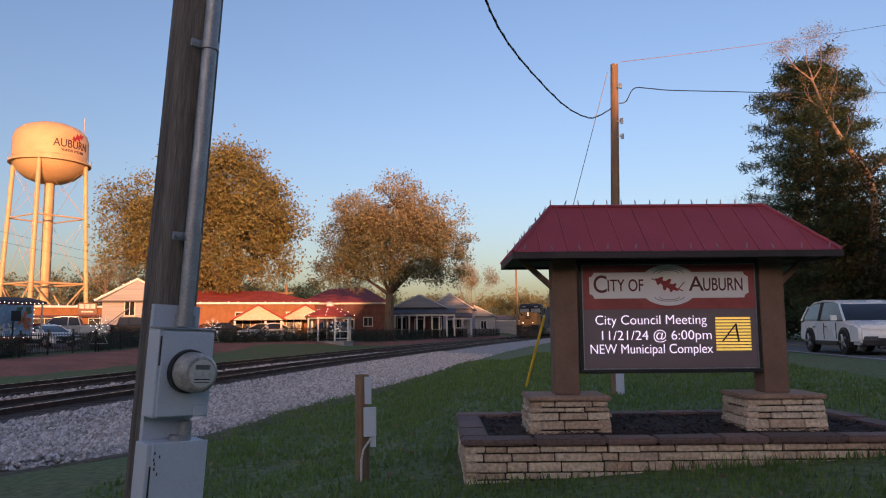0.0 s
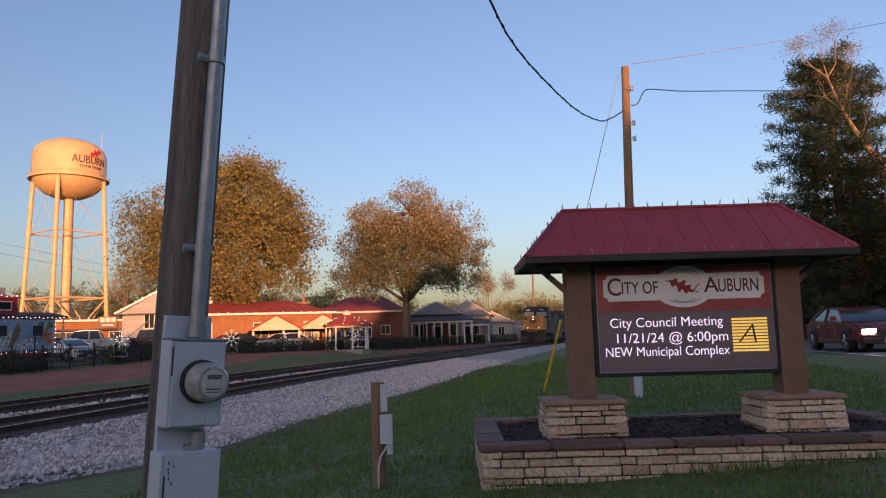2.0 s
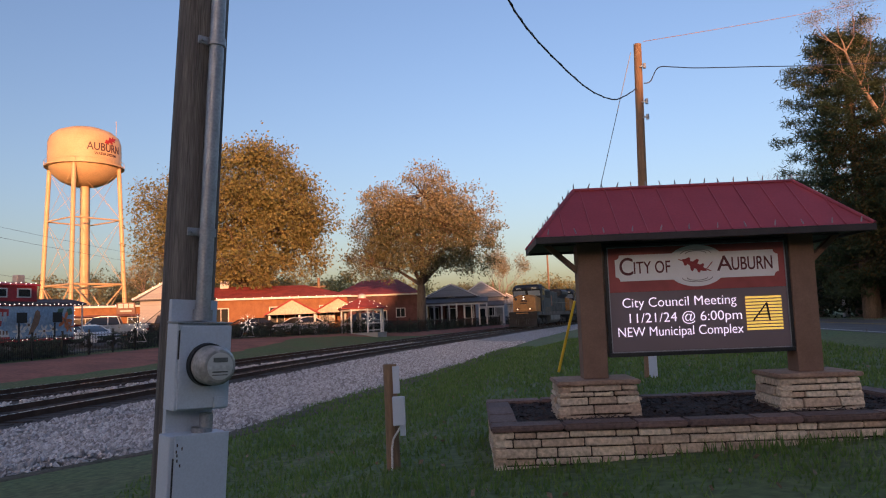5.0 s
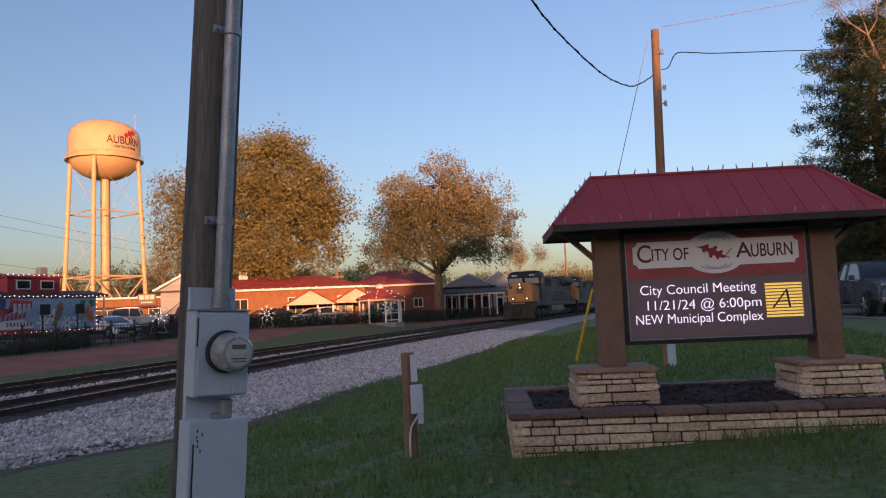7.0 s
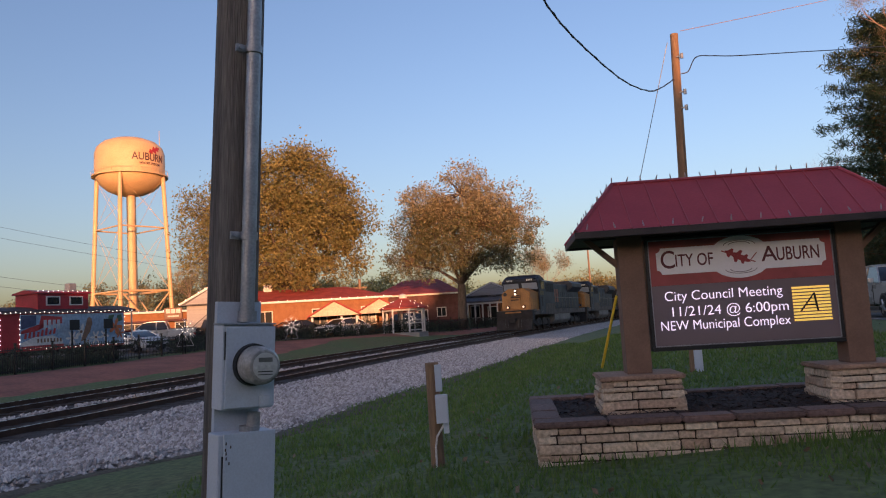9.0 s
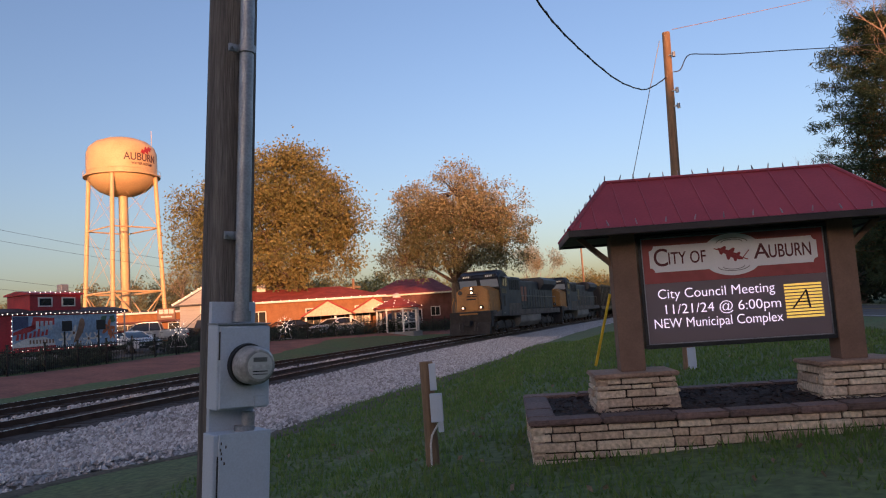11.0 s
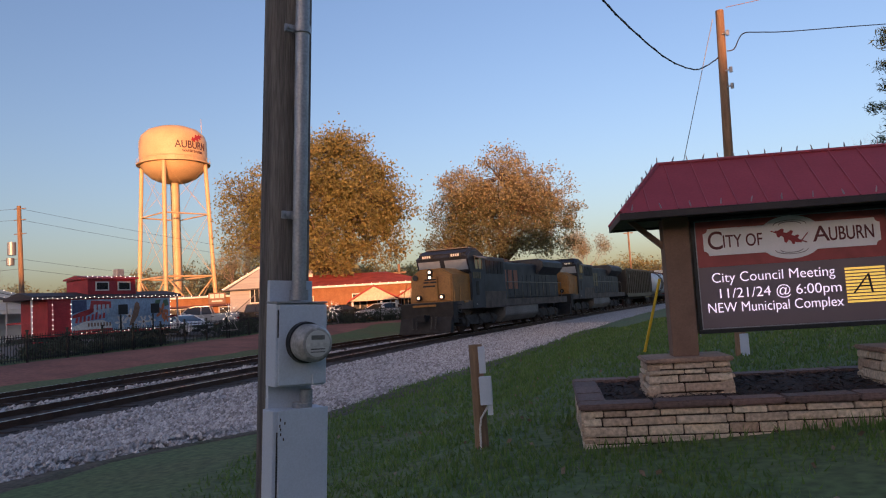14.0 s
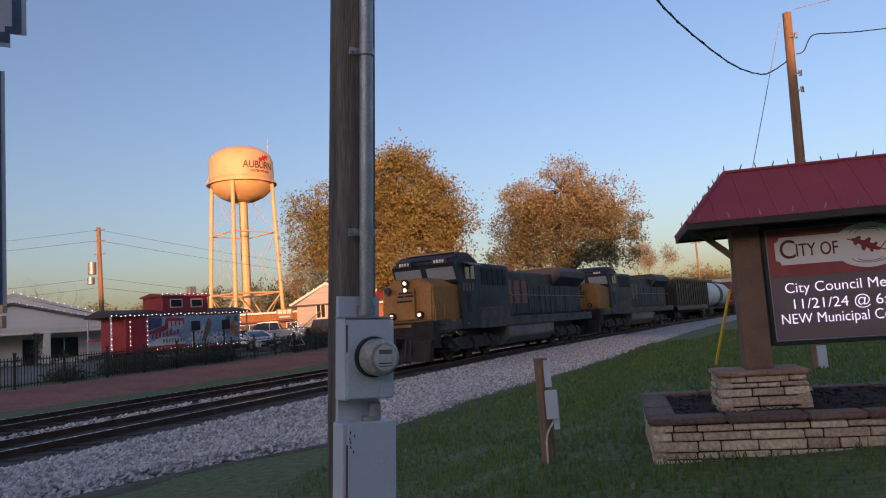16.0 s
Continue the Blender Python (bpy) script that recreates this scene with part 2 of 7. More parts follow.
def spaced(lo, hi, fine_lo, fine_hi, fine, coarse):
    out, v = [], fine_lo
    while v < fine_hi:
        out.append(v)
        v += fine
    v, step = fine_hi, fine
    while v < hi:
        out.append(v)
        step = min(step * 1.25, coarse)
        v += step
    out.append(hi)
    v, step, low = fine_lo, fine, []
    while v > lo:
        step = min(step * 1.25, coarse)
        v -= step
        low.append(max(v, lo))
    return low[::-1] + out


def build_ground():
    us = spaced(-1500, 1500, -17, 26, 0.5, 300)
    ys = spaced(-300, 2600, -3, 45, 0.5, 300)
    verts, faces = [], []
    for y in ys:
        for u in us:
            x = u + track_x(min(y, 260))
            verts.append((x, y, ground_z(x, y)))
    w = len(us)
    for j in range(len(ys) - 1):
        for i in range(w - 1):
            faces.append((j * w + i, j * w + i + 1, (j + 1) * w + i + 1, (j + 1) * w + i))
    g = raw("ground", verts, faces, M_GRASS_GROUND, smooth=True)
    tagged(g, "short green and tan dusk-lit lawn sloping to the railway", "ground", kind="structure")


def strip(name, material, label, category, u0, u1, y0, y1, lift, step=1.5, wobble=0.0, kind="structure", sections=6):
    ys = np.arange(y0, y1 + step, step)
    verts, faces = [], []
    k = sections + 1
    for y in ys:
        ua, ub = (u0(y), u1(y)) if callable(u0) else (u0, u1)
        a = ua + wobble * noise.noise((y * 0.35, 3.1, 0)) + wobble * 0.5 * noise.noise((y * 1.3, 7.1, 0))
        b = ub + wobble * noise.noise((y * 0.35, 9.7, 0)) + wobble * 0.5 * noise.noise((y * 1.3, 2.1, 0))
        for i in range(k):
            u = a + (b - a) * i / sections
            x = u + track_x(y)
            edge = 0 if 0 < i < sections else 1
            verts.append((x, y, ground_z(x, y) + (lift if not edge else -0.05)))
    for j in range(len(ys) - 1):
        for i in range(sections):
            faces.append((j * k + i, j * k + i + 1, (j + 1) * k + i + 1, (j + 1) * k + i))
    ob = raw(name, verts, faces, material, smooth=True)
    return tagged(ob, label, category, kind=kind)


def toe(y):
    return float(np.interp(y, [5, 9, 11, 14, 20, 26, 33, 48, 57, 80, 120], [3.0, 3.3, 4.1, 6.0, 6.3, 6.9, 7.2, 6.2, 5.6, 4.6, 4.2]))


def build_ballast():
    prof = [(-7.4, -0.5), (-6.6, -0.36), (-5.9, -0.16), (-2.6, -0.17), (-1.9, -0.14), (2.0, -0.14), (2.9, -0.29), (0.93, -0.35), (1.0, -0.50)]
    ys = np.arange(-40, 330, 0.4)
    k = len(prof)
    rows = []
    for y in ys:
        row = []
        for i, (u, z) in enumerate(prof):
            uu = u + (0.35 * noise.noise((y * 0.4, i * 5.0, 1.0)) + 0.25 * noise.noise((y * 1.7, i * 5.0, 4.0)) if i == 0 else 0)
            if i == 5:
                uu += 0.22 * noise.noise((y * 1.1, 2.0, 6.0)) + 0.16 * noise.noise((y * 4.0, 2.0, 8.0))
            if i > 6:
                uu = u * toe(y) + 0.4 * noise.noise((y * 0.4, i * 5.0, 1.0)) + 0.3 * noise.noise((y * 1.7, i * 5.0, 4.0))
            row.append((track_x(y) + uu, y, z + rise(y) + 0.03 * noise.noise((y * 0.9, i * 3.0, 0))))
        rows.append(row)
    for name, a, b, material, label in (("ballast_bed", 5, k - 1, M_BALLAST, "grey crushed-stone railway ballast shoulder"), ("track_bed", 0, 5, M_CRIB, "oil-darkened brown ballast under the tracks")):
        w = b - a + 1
        verts = [v for row in rows for v in row[a:b + 1]]
        faces = [(j * w + i, j * w + i + 1, (j + 1) * w + i + 1, (j + 1) * w + i) for j in range(len(rows) - 1) for i in range(w - 1)]
        tagged(raw(name, verts, faces, material, smooth=True), label, "ballast", kind="stuff")
    # loose crushed stones on the shoulder towards the lawn
    rng = np.random.RandomState(4)
    base = np.array([(1, 0, 0), (-1, 0, 0), (0, 1, 0), (0, -1, 0), (0, 0, 1), (0, 0, -1)], float)
    tri = np.array([(0, 2, 4), (2, 1, 4), (1, 3, 4), (3, 0, 4), (2, 0, 5), (1, 2, 5), (3, 1, 5), (0, 3, 5)])
    n = 42000
    ys = 3 + 50 * rng.rand(n) ** 1.5
    us = np.where(rng.rand(n) < 0.955, np.array([rng.uniform(1.85, toe(q)) for q in ys]), rng.uniform(-2.75, -1.65, n))
    V = np.zeros((n, 6, 3))
    for i in range(n):
        zz = float(np.interp(us[i], [-7.4, -6.6, -5.9, -2.6, -1.9, 2.0, 2.9, toe(ys[i]) * 0.93, toe(ys[i])], [q[1] for q in prof]))
        s = rng.uniform(0.03, 0.072)
        q = base * (s * rng.uniform(0.6, 1.3, (6, 1)))
        a = rng.uniform(0, 6.28)
        ca, sa = math.cos(a), math.sin(a)
        q = np.stack([q[:, 0] * ca - q[:, 1] * sa + q[:, 2] * 0.3, q[:, 0] * sa + q[:, 1] * ca, q[:, 2] * 0.8 + q[:, 0] * 0.25], 1)
        V[i] = q + (track_x(ys[i]) + us[i], ys[i], zz + rise(ys[i]) + 0.015)
    F = (tri[None] + (np.arange(n) * 6)[:, None, None]).reshape(-1, 3)
    st = raw("crushed_stone", V.reshape(-1, 3), F, M_STONE_BALLAST)
    tagged(st, "loose pale crushed stones on the ballast shoulder", "gravel", kind="stuff")


def rail_mesh(name, u, y0, y1, material, z0, z1, half, parent):
    ys = np.arange(y0, y1, 2.0)
    verts, faces = [], []
    for y in ys:
        x = track_x(y) + u
        h = rise(y)
        verts += [(x - half, y, z0 + h), (x + half, y, z0 + h), (x + half, y, z1 + h), (x - half, y, z1 + h)]
    for j in range(len(ys) - 1):
        a, b = j * 4, j * 4 + 4
        for i in range(4):
            faces.append((a + i, a + (i + 1) % 4, b + (i + 1) % 4, b + i))
    return raw(name, verts, faces, material, parent)


def build_track(offset, label):
    t = thing("railway_track", label, "railway track", group="railway tracks")
    for s in (-0.7525, 0.7525):
        r = rail_mesh("rail", offset + s, -40, 330, M_RAIL, -0.165, -0.006, 0.034, t)
        rail_mesh("rail_head", offset + s, -40, 330, M_RAILTOP, -0.005, 0.0, 0.03, r)
        rail_mesh("rail_foot", offset + s, -40, 330, M_RAIL, -0.178, -0.155, 0.075, r)
    bm = bmesh.new()
    box(bm, -1.3, 1.3, -0.115, 0.115, -0.30, -0.125, 0.012)
    me = mesh_of("tie", bm, M_TIE)
    far_v, far_f = [], []
    y, i = -4.0, 0
    while y < 300:
        jit = 0.06 * noise.noise((y * 3.1, offset, 0))
        if y < 100 and i < 190:
            o = new("tie", me)
            o.parent = t
            o.matrix_local = pose(track_x(y) + offset + jit, y, rise(y), 0, 0, -math.degrees(math.atan(track_slope(y))))
            i += 1
        else:
            c, k, h = track_x(y) + offset, len(far_v), rise(y)
            far_v += [(c - 1.3, y - 0.115, h - 0.125), (c + 1.3, y - 0.115, h - 0.125), (c + 1.3, y + 0.115, h - 0.125), (c - 1.3, y + 0.115, h - 0.125), (c - 1.3, y - 0.115, h - 0.25), (c + 1.3, y - 0.115, h - 0.25)]
            far_f += [(k, k + 1, k + 2, k + 3), (k + 4, k + 5, k + 1, k)]
        y += 0.52
    raw("far_ties", far_v, far_f, M_TIE, t)["kind"] = "stuff"


build_ground()
build_ballast()
build_track(0.0, "rusty near railway track on dark wooden ties")
build_track(-4.2, "rusty second railway track beyond the first")


def fence_x(y):
    return float(np.interp(y, [0, 19, 24, 45, 56, 62, 70, 85, 105, 130], [-24.2, -22.8, -22.4, -20.9, -18.6, -11.2, -6.4, -1.6, 4.4, 12.0]))


def bank_foot(y):
    return float(np.interp(y, [0, 40, 50, 57, 62, 70, 130], [-8.3, -8.6, -10.6, -12.0, -9.6, -7.6, -7.4]))


strip("dirt_bank", M_DIRT, "bare reddish clay bank below the fence", "dirt", lambda y: fence_x(y) - track_x(y) - 0.6, bank_foot, 2, 126, 0.03, wobble=0.3)
M_LOT = mat("worn_lot", (0.20, 0.19, 0.18), 0.9, col2=(0.14, 0.13, 0.12), scale=0.5, fine=12, bump=0.3)
strip("pavement", M_LOT, "worn grey paved lot behind the fence", "pavement", lambda y: fence_x(y) - track_x(y) - 15.0, lambda y: fence_x(y) - track_x(y) - 0.9, 12, 60, 0.02, wobble=0.2)
M_SOIL = mat("trodden_soil", (0.16, 0.115, 0.085), 0.95, col2=(0.085, 0.08, 0.045), scale=1.6, fine=14, bump=0.7, var=0.3)
strip("soil_verge", M_SOIL, "bare brown soil between gravel and lawn", "soil", lambda y: toe(y) - 0.5, lambda y: toe(y) + 0.55 + 0.5 * max(0, 1 - abs(y - 7) / 6), 0, 44, 0.018, step=0.5, wobble=0.55)


# ---- the monument sign and its planter ----
def stones_on(parent, x0, x1, z0, z1, place, rng, depth=0.12, lo=0.14, hi=0.5, rows=None):
    """Courses of split ledgestones over a face: place(a, z, out) turns along-face metres, height and depth into a place."""
    z = z0
    meshes = {}
    while z < z1 - 0.02:
        h = rng.choice([0.055, 0.07, 0.085, 0.10])
        if z + h > z1 - 0.03:
            h = z1 - z
        a = x0
        while a < x1 - 0.01:
            w = rng.uniform(lo, hi)
            if a + w > x1 - 0.12:
                w = x1 - a
            out = rng.uniform(-0.012, 0.016)
            bm = bmesh.new()
            vs = box(bm, a + 0.007, a + w - 0.007, -out, depth, z + 0.007, z + h - 0.007)
            for v in vs:
                v.co += Vector((rng.uniform(-1, 1) * 0.004, rng.uniform(-1, 1) * 0.006, rng.uniform(-1, 1) * 0.004))
            bmesh.ops.bevel(bm, geom=bm.edges[:], offset=0.007, segments=1, affect="EDGES")
            bmesh.ops.transform(bm, matrix=place, verts=bm.verts[:])
            part("stone", bm, M_LEDGE, parent)
            a += w
        z += h


def face(x, y, turn):
    """A wall face that starts at (x, y) and runs along the turned x axis, with its front towards the turned -y."""
    return Matrix.Translation((x, y, 0)) @ Matrix.Rotation(radians(turn), 4, "Z")


PX0, PX1, PY0, PY1 = 0.19, 5.05, 7.45, 9.85


def build_planter():
    rng = random.Random(11)
    w = thing("planter_wall", "low tan ledgestone planter wall with dark capstones", "garden wall")
    for x0, x1, y0, y1 in ((PX0 + 0.03, PX1 - 0.03, PY0 + 0.03, PY0 + 0.22), (PX0 + 0.03, PX0 + 0.22, PY0 + 0.23, PY1 - 0.23),
                           (PX0 + 0.03, PX1 - 0.03, PY1 - 0.22, PY1 - 0.03), (PX1 - 0.22, PX1 - 0.03, PY0 + 0.23, PY1 - 0.23)):
        boxpart("core", w, M_MORTAR, x0, x1, y0, y1, 0.0, 0.47)
    stones_on(w, 0.0, PX1 - PX0, 0.05, 0.475, face(PX0, PY0, 0), rng)
    stones_on(w, 0.0, PY1 - PY0, 0.05, 0.475, face(PX0, PY1, -90), rng)
    stones_on(w, 0.0, PX1 - PX0, 0.05, 0.475, face(PX1, PY1, 180), rng, lo=0.3, hi=0.6)
    stones_on(w, 0.0, PY1 - PY0, 0.05, 0.475, face(PX1, PY0, 90), rng, lo=0.3, hi=0.6)

    def cap(x0, x1, y0, y1):
        bm = bmesh.new()
        vs = box(bm, x0, x1, y0, y1, 0.478, 0.545 + rng.uniform(-0.006, 0.006))
        for v in vs:
            v.co += Vector((0, rng.uniform(-0.012, 0.012), rng.uniform(-0.005, 0.005)))
        bmesh.ops.bevel(bm, geom=bm.edges[:], offset=0.016, segments=2, affect="EDGES")
        part("capstone", bm, M_CAPSTONE, w)
    for y0, y1 in ((PY0 - 0.03, PY0 + 0.27), (PY1 - 0.27, PY1 + 0.03)):
        x = PX0 - 0.03
        while x < PX1:
            n = min(x + rng.uniform(0.45, 0.85), PX1 + 0.03)
            if PX1 + 0.03 - n < 0.3:
                n = PX1 + 0.03
            cap(x + 0.004, n - 0.004, y0, y1)
            x = n
    for x0, x1 in ((PX0 - 0.03, PX0 + 0.26), (PX1 - 0.26, PX1 + 0.03)):
        for k in range(3):
            a = PY0 + 0.275 + k * (PY1 - PY0 - 0.55) / 3
            cap(x0, x1, a + 0.004, a + (PY1 - PY0 - 0.55) / 3 - 0.004)
    # mulch bed, a heaved sheet
    verts, faces, n, k = [], [], 44, 22
    for j in range(k + 1):
        for i in range(n + 1):
            x = PX0 + 0.2 + (PX1 - PX0 - 0.4) * i / n
            y = PY0 + 0.2 + (PY1 - PY0 - 0.4) * j / k
            verts.append((x, y, 0.50 + 0.05 * math.sin(math.pi * i / n) * math.sin(math.pi * j / k) + 0.018 * noise.noise((x * 7, y * 7, 0))))
    for j in range(k):
        for i in range(n):
            faces.append((j * (n + 1) + i, j * (n + 1) + i + 1, (j + 1) * (n + 1) + i + 1, (j + 1) * (n + 1) + i))
    b = raw("mulch_bed", verts, faces, M_MULCH, smooth=True)
    tagged(b, "dark brown bark mulch filling the planter", "mulch", kind="stuff")
    r2 = np.random.RandomState(3)
    verts, faces = [], []
    for i in range(2600):
        x, y = r2.uniform(PX0 + 0.25, PX1 - 0.25), r2.uniform(PY0 + 0.25, PY1 - 0.25)
        a, l2, w2, t2 = r2.uniform(0, 6.28), r2.uniform(0.015, 0.045), r2.uniform(0.005, 0.012), r2.uniform(-0.4, 0.4)
        i0 = (x - PX0 - 0.2) / (PX1 - PX0 - 0.4)
        j0 = (y - PY0 - 0.2) / (PY1 - PY0 - 0.4)
        z = 0.512 + 0.05 * math.sin(math.pi * i0) * math.sin(math.pi * j0) + 0.018 * noise.noise((x * 7, y * 7, 0))
        c, s = math.cos(a), math.sin(a)
        k0 = len(verts)
        for p, q, h in ((-l2, -w2, 0), (l2, -w2, 0), (l2, w2, 0.006), (-l2, w2, 0.006)):
            verts.append((x + p * c - q * s, y + p * s + q * c, z + h + p * t2))
        faces.append((k0, k0 + 1, k0 + 2, k0 + 3))
    ch = raw("bark_chips", verts, faces, mat("bark_chip", (0.075, 0.038, 0.026), 0.9, col2=(0.025, 0.015, 0.012), mode="island", bump=0.2))
    tagged(ch, "scattered dark bark chips on the mulch bed", "mulch", kind="stuff")


def build_pedestal(cx, rng):
    p = thing("stone_pedestal", "flared tan ledgestone pedestal under a brown sign post", "pedestal", Matrix.Translation((cx, 8.38, 0)), "sign pedestals")
    hw, hd = 0.41, 0.34
    boxpart("core", p, M_MORTAR, -hw + 0.03, hw - 0.03, -hd + 0.03, hd - 0.03, 0.45, 0.85)
    for turn, a, d in ((0, hw, hd), (90, hd, hw), (180, hw, hd), (270, hd, hw)):
        m = Matrix.Rotation(radians(turn), 4, "Z") @ Matrix.Translation((-a, -d, 0))
        stones_on(p, 0.0, 2 * a, 0.46, 0.85, m, rng, lo=0.2, hi=0.42)
    for q in list(p.children):          # flare towards the foot
        if q.name.startswith("stone"):
            for v in q.data.vertices:
                k = 1 + 0.26 * (0.85 - v.co.z)
                v.co.x *= k
                v.co.y *= k
    bm = bmesh.new()
    vs = box(bm, -hw - 0.035, hw + 0.035, -hd - 0.035, hd + 0.035, 0.852, 0.90)
    bmesh.ops.bevel(bm, geom=bm.edges[:], offset=0.014, segments=2, affect="EDGES")
    part("cap_slab", bm, M_PEDCAP, p, "rough reddish stone cap slab")
    return p


def plaque_outline(w, h):
    """Half-notched plaque with concave corners and a swell at the middle of its long sides."""
    pts = []
    r = 0.05
    def arc(cx, cy, a0, a1, rr, n=5):
        return [(cx + rr * math.cos(radians(a0 + (a1 - a0) * i / n)), cy + rr * math.sin(radians(a0 + (a1 - a0) * i / n))) for i in range(n + 1)]
    pts += arc(-w, h, -90, 0, r)
    pts += [(-0.26, h)] + [(-0.26 + 0.52 * i / 10, h + 0.085 * math.sin(math.pi * i / 10) ** 0.7) for i in range(1, 10)] + [(0.26, h)]
    pts += arc(w, h, 180, 270, r)
    pts += arc(w, -h, 90, 180, r)
    pts += [(0.26, -h)] + [(0.26 - 0.52 * i / 10, -h - 0.085 * math.sin(math.pi * i / 10) ** 0.7) for i in range(1, 10)] + [(-0.26, -h)]
    pts += arc(-w, -h, 0, 90, r)
    return pts


def oak_leaf(bm, y0, y1, s, cx, cz, turn):
    """A lobed leaf shape lying along x."""
    top = [(-1.0, 0.0), (-0.8, 0.10), (-0.62, 0.34), (-0.48, 0.36), (-0.42, 0.14), (-0.2, 0.20), (-0.02, 0.5), (0.14, 0.5), (0.16, 0.2), (0.36, 0.22), (0.52, 0.40), (0.64, 0.36), (0.62, 0.16), (0.8, 0.12), (1.0, 0.0)]
    pts = top + [(x - 0.05, -0.9 * z) for x, z in top[-2:0:-1]]
    c, sn = math.cos(radians(turn)), math.sin(radians(turn))
    prism(bm, [(cx + s * (x * c - z * sn), cz + s * (x * sn + z * c)) for x, z in pts], "y", y0, y1)


UP = Matrix.Rotation(radians(90), 4, "X")


def build_sign():
    s = thing("monument_sign", "roofed brown monument sign with lit message board and red metal roof", "sign")
    for x0, x1 in ((1.22, 1.49), (3.53, 3.80)):
        boxpart("post", s, M_BROWNPOST, x0, x1, 8.24, 8.52, 0.90, 2.42, 0.012)
    # message cabinet between the posts
    cab = boxpart("cabinet", s, M_BLACK, 1.53, 3.52, 8.30, 8.56, 1.12, 2.36, 0.01, "black sign cabinet")
    f0, f1 = 8.262, 8.297
    for nm, a in (("frame_rail", (1.515, 3.535, f0, f1, 2.335, 2.365)), ("frame_rail", (1.515, 3.535, f0, f1, 1.125, 1.165)),
                  ("frame_stile", (1.515, 1.55, f0, f1, 1.167, 2.333)), ("frame_stile", (3.50, 3.535, f0, f1, 1.167, 2.333))):
        boxpart(nm, cab, M_BLACK, *a, 0.004)
    for a in ((1.552, 3.498, 8.272, 8.29, 2.322, 2.332), (1.552, 3.498, 8.272, 8.29, 1.168, 1.178), (1.552, 1.562, 8.272, 8.29, 1.18, 2.32), (3.488, 3.498, 8.272, 8.29, 1.18, 2.32)):
        boxpart("bright_edge", cab, M_GALV, *a, label="bright aluminium inner edge")
    boxpart("header_panel", s, M_SIGNRED, 1.564, 3.486, 8.28, 8.297, 1.83, 2.32, label="maroon printed header panel")
    boxpart("screen", s, M_SCREEN, 1.564, 3.486, 8.282, 8.298, 1.18, 1.828, label="dim brown-grey message screen")
    bm = bmesh.new()
    prism(bm, [(2.525 + x, 2.095 + z) for x, z in plaque_outline(0.89, 0.145)], "y", 8.268, 8.279)
    part("plaque", bm, M_SIGNWHITE, s, "white plaque with notched corners")
    bm = bmesh.new()
    for cz, sg in ((2.275, 1), (1.915, -1)):
        for k in range(16):
            a0, a1 = math.pi * k / 16, math.pi * (k + 1) / 16
            for rr in (0.075, 0.11):
                tube(bm, (2.525 - rr * 1.5 * math.cos(a0), 8.265, cz - sg * 0.05 + sg * rr * 0.45 * math.sin(a0)), (2.525 - rr * 1.5 * math.cos(a1), 8.265, cz - sg * 0.05 + sg * rr * 0.45 * math.sin(a1)), 0.004, seg=5)
    part("scrollwork", bm, mat("grey_scroll", (0.28, 0.24, 0.25), 0.5), s, "grey scroll ornament")
    yf = 8.266
    for body, size, x, z, w in (("C", 0.275, 1.755, 2.10, 0.15), ("ITY OF", 0.19, 2.035, 2.088, 0.40), ("A", 0.235, 2.83, 2.10, 0.17), ("UBURN", 0.205, 3.13, 2.092, 0.44)):
        line = writing("letter", body, size, 0.003, M_SIGNLINE, s, Matrix.Translation((x, yf, z)) @ UP, w)
        split_letters(line, "letter", s, M_SIGNLINE, "")
    bm = bmesh.new()
    oak_leaf(bm, 8.261, 8.267, 0.15, 2.50, 2.10, -28)
    tube(bm, (2.33, 8.264, 2.17), (2.68, 8.264, 2.03), 0.006, seg=6)
    tube(bm, (2.62, 8.264, 2.04), (2.70, 8.264, 2.13), 0.005, seg=6)
    part("leaf_emblem", bm, M_LEAFRED, s, "red oak leaf emblem")
    for body, x, z, w in (("City Council Meeting", 2.31, 1.705, 1.24), ("11/21/24 @ 6:00pm", 2.36, 1.535, 1.22), ("NEW Municipal Complex", 2.305, 1.385, 1.36)):
        line = writing("message_letter", body, 0.150, 0.002, M_LED, s, Matrix.Translation((x, 8.279, z)) @ UP, w, "", -1.6)
        split_letters(line, "message_letter", s, M_LED, "pinkish white lit letter")
    for k in range(11):
        boxpart("yellow_bar", s, M_LEDYELLOW, 3.03, 3.42, 8.276, 8.281, 1.365 + k * 0.0345, 1.387 + k * 0.0345)
    w = writing("emblem_letter", "A", 0.30, 0.002, M_BLACK, s, Matrix.Translation((3.22, 8.272, 1.55)) @ UP @ Matrix.Shear("XZ", 4, (0, 0)), 0.20, "dark slanted letter", -3.0)
    for v in w.data.vertices:
        v.co.x += 0.35 * v.co.y
    # roof
    EX0, EX1, EY0, EY1, EZ = 0.75, 4.27, 7.86, 9.32, 2.44
    RX0, RX1, RY, RZ = 1.27, 3.78, 8.59, 3.04
    bm = bmesh.new()
    low = [bm.verts.new(p) for p in ((EX0, EY0, EZ), (EX1, EY0, EZ), (EX1, EY1, EZ), (EX0, EY1, EZ))]
    ra, rb = bm.verts.new((RX0, RY, RZ)), bm.verts.new((RX1, RY, RZ))
    bm.faces.new((low[0], low[1], rb, ra)), bm.faces.new((low[1], low[2], rb)), bm.faces.new((low[2], low[3], ra, rb)), bm.faces.new((low[3], low[0], ra)), bm.faces.new(low[::-1])
    roof = part("roof", bm, M_ROOFRED, s, "dark red standing-seam hip roof")
    bm = bmesh.new()
    nrm_f = Vector((0, -(RZ - EZ), RY - EY0)).normalized()
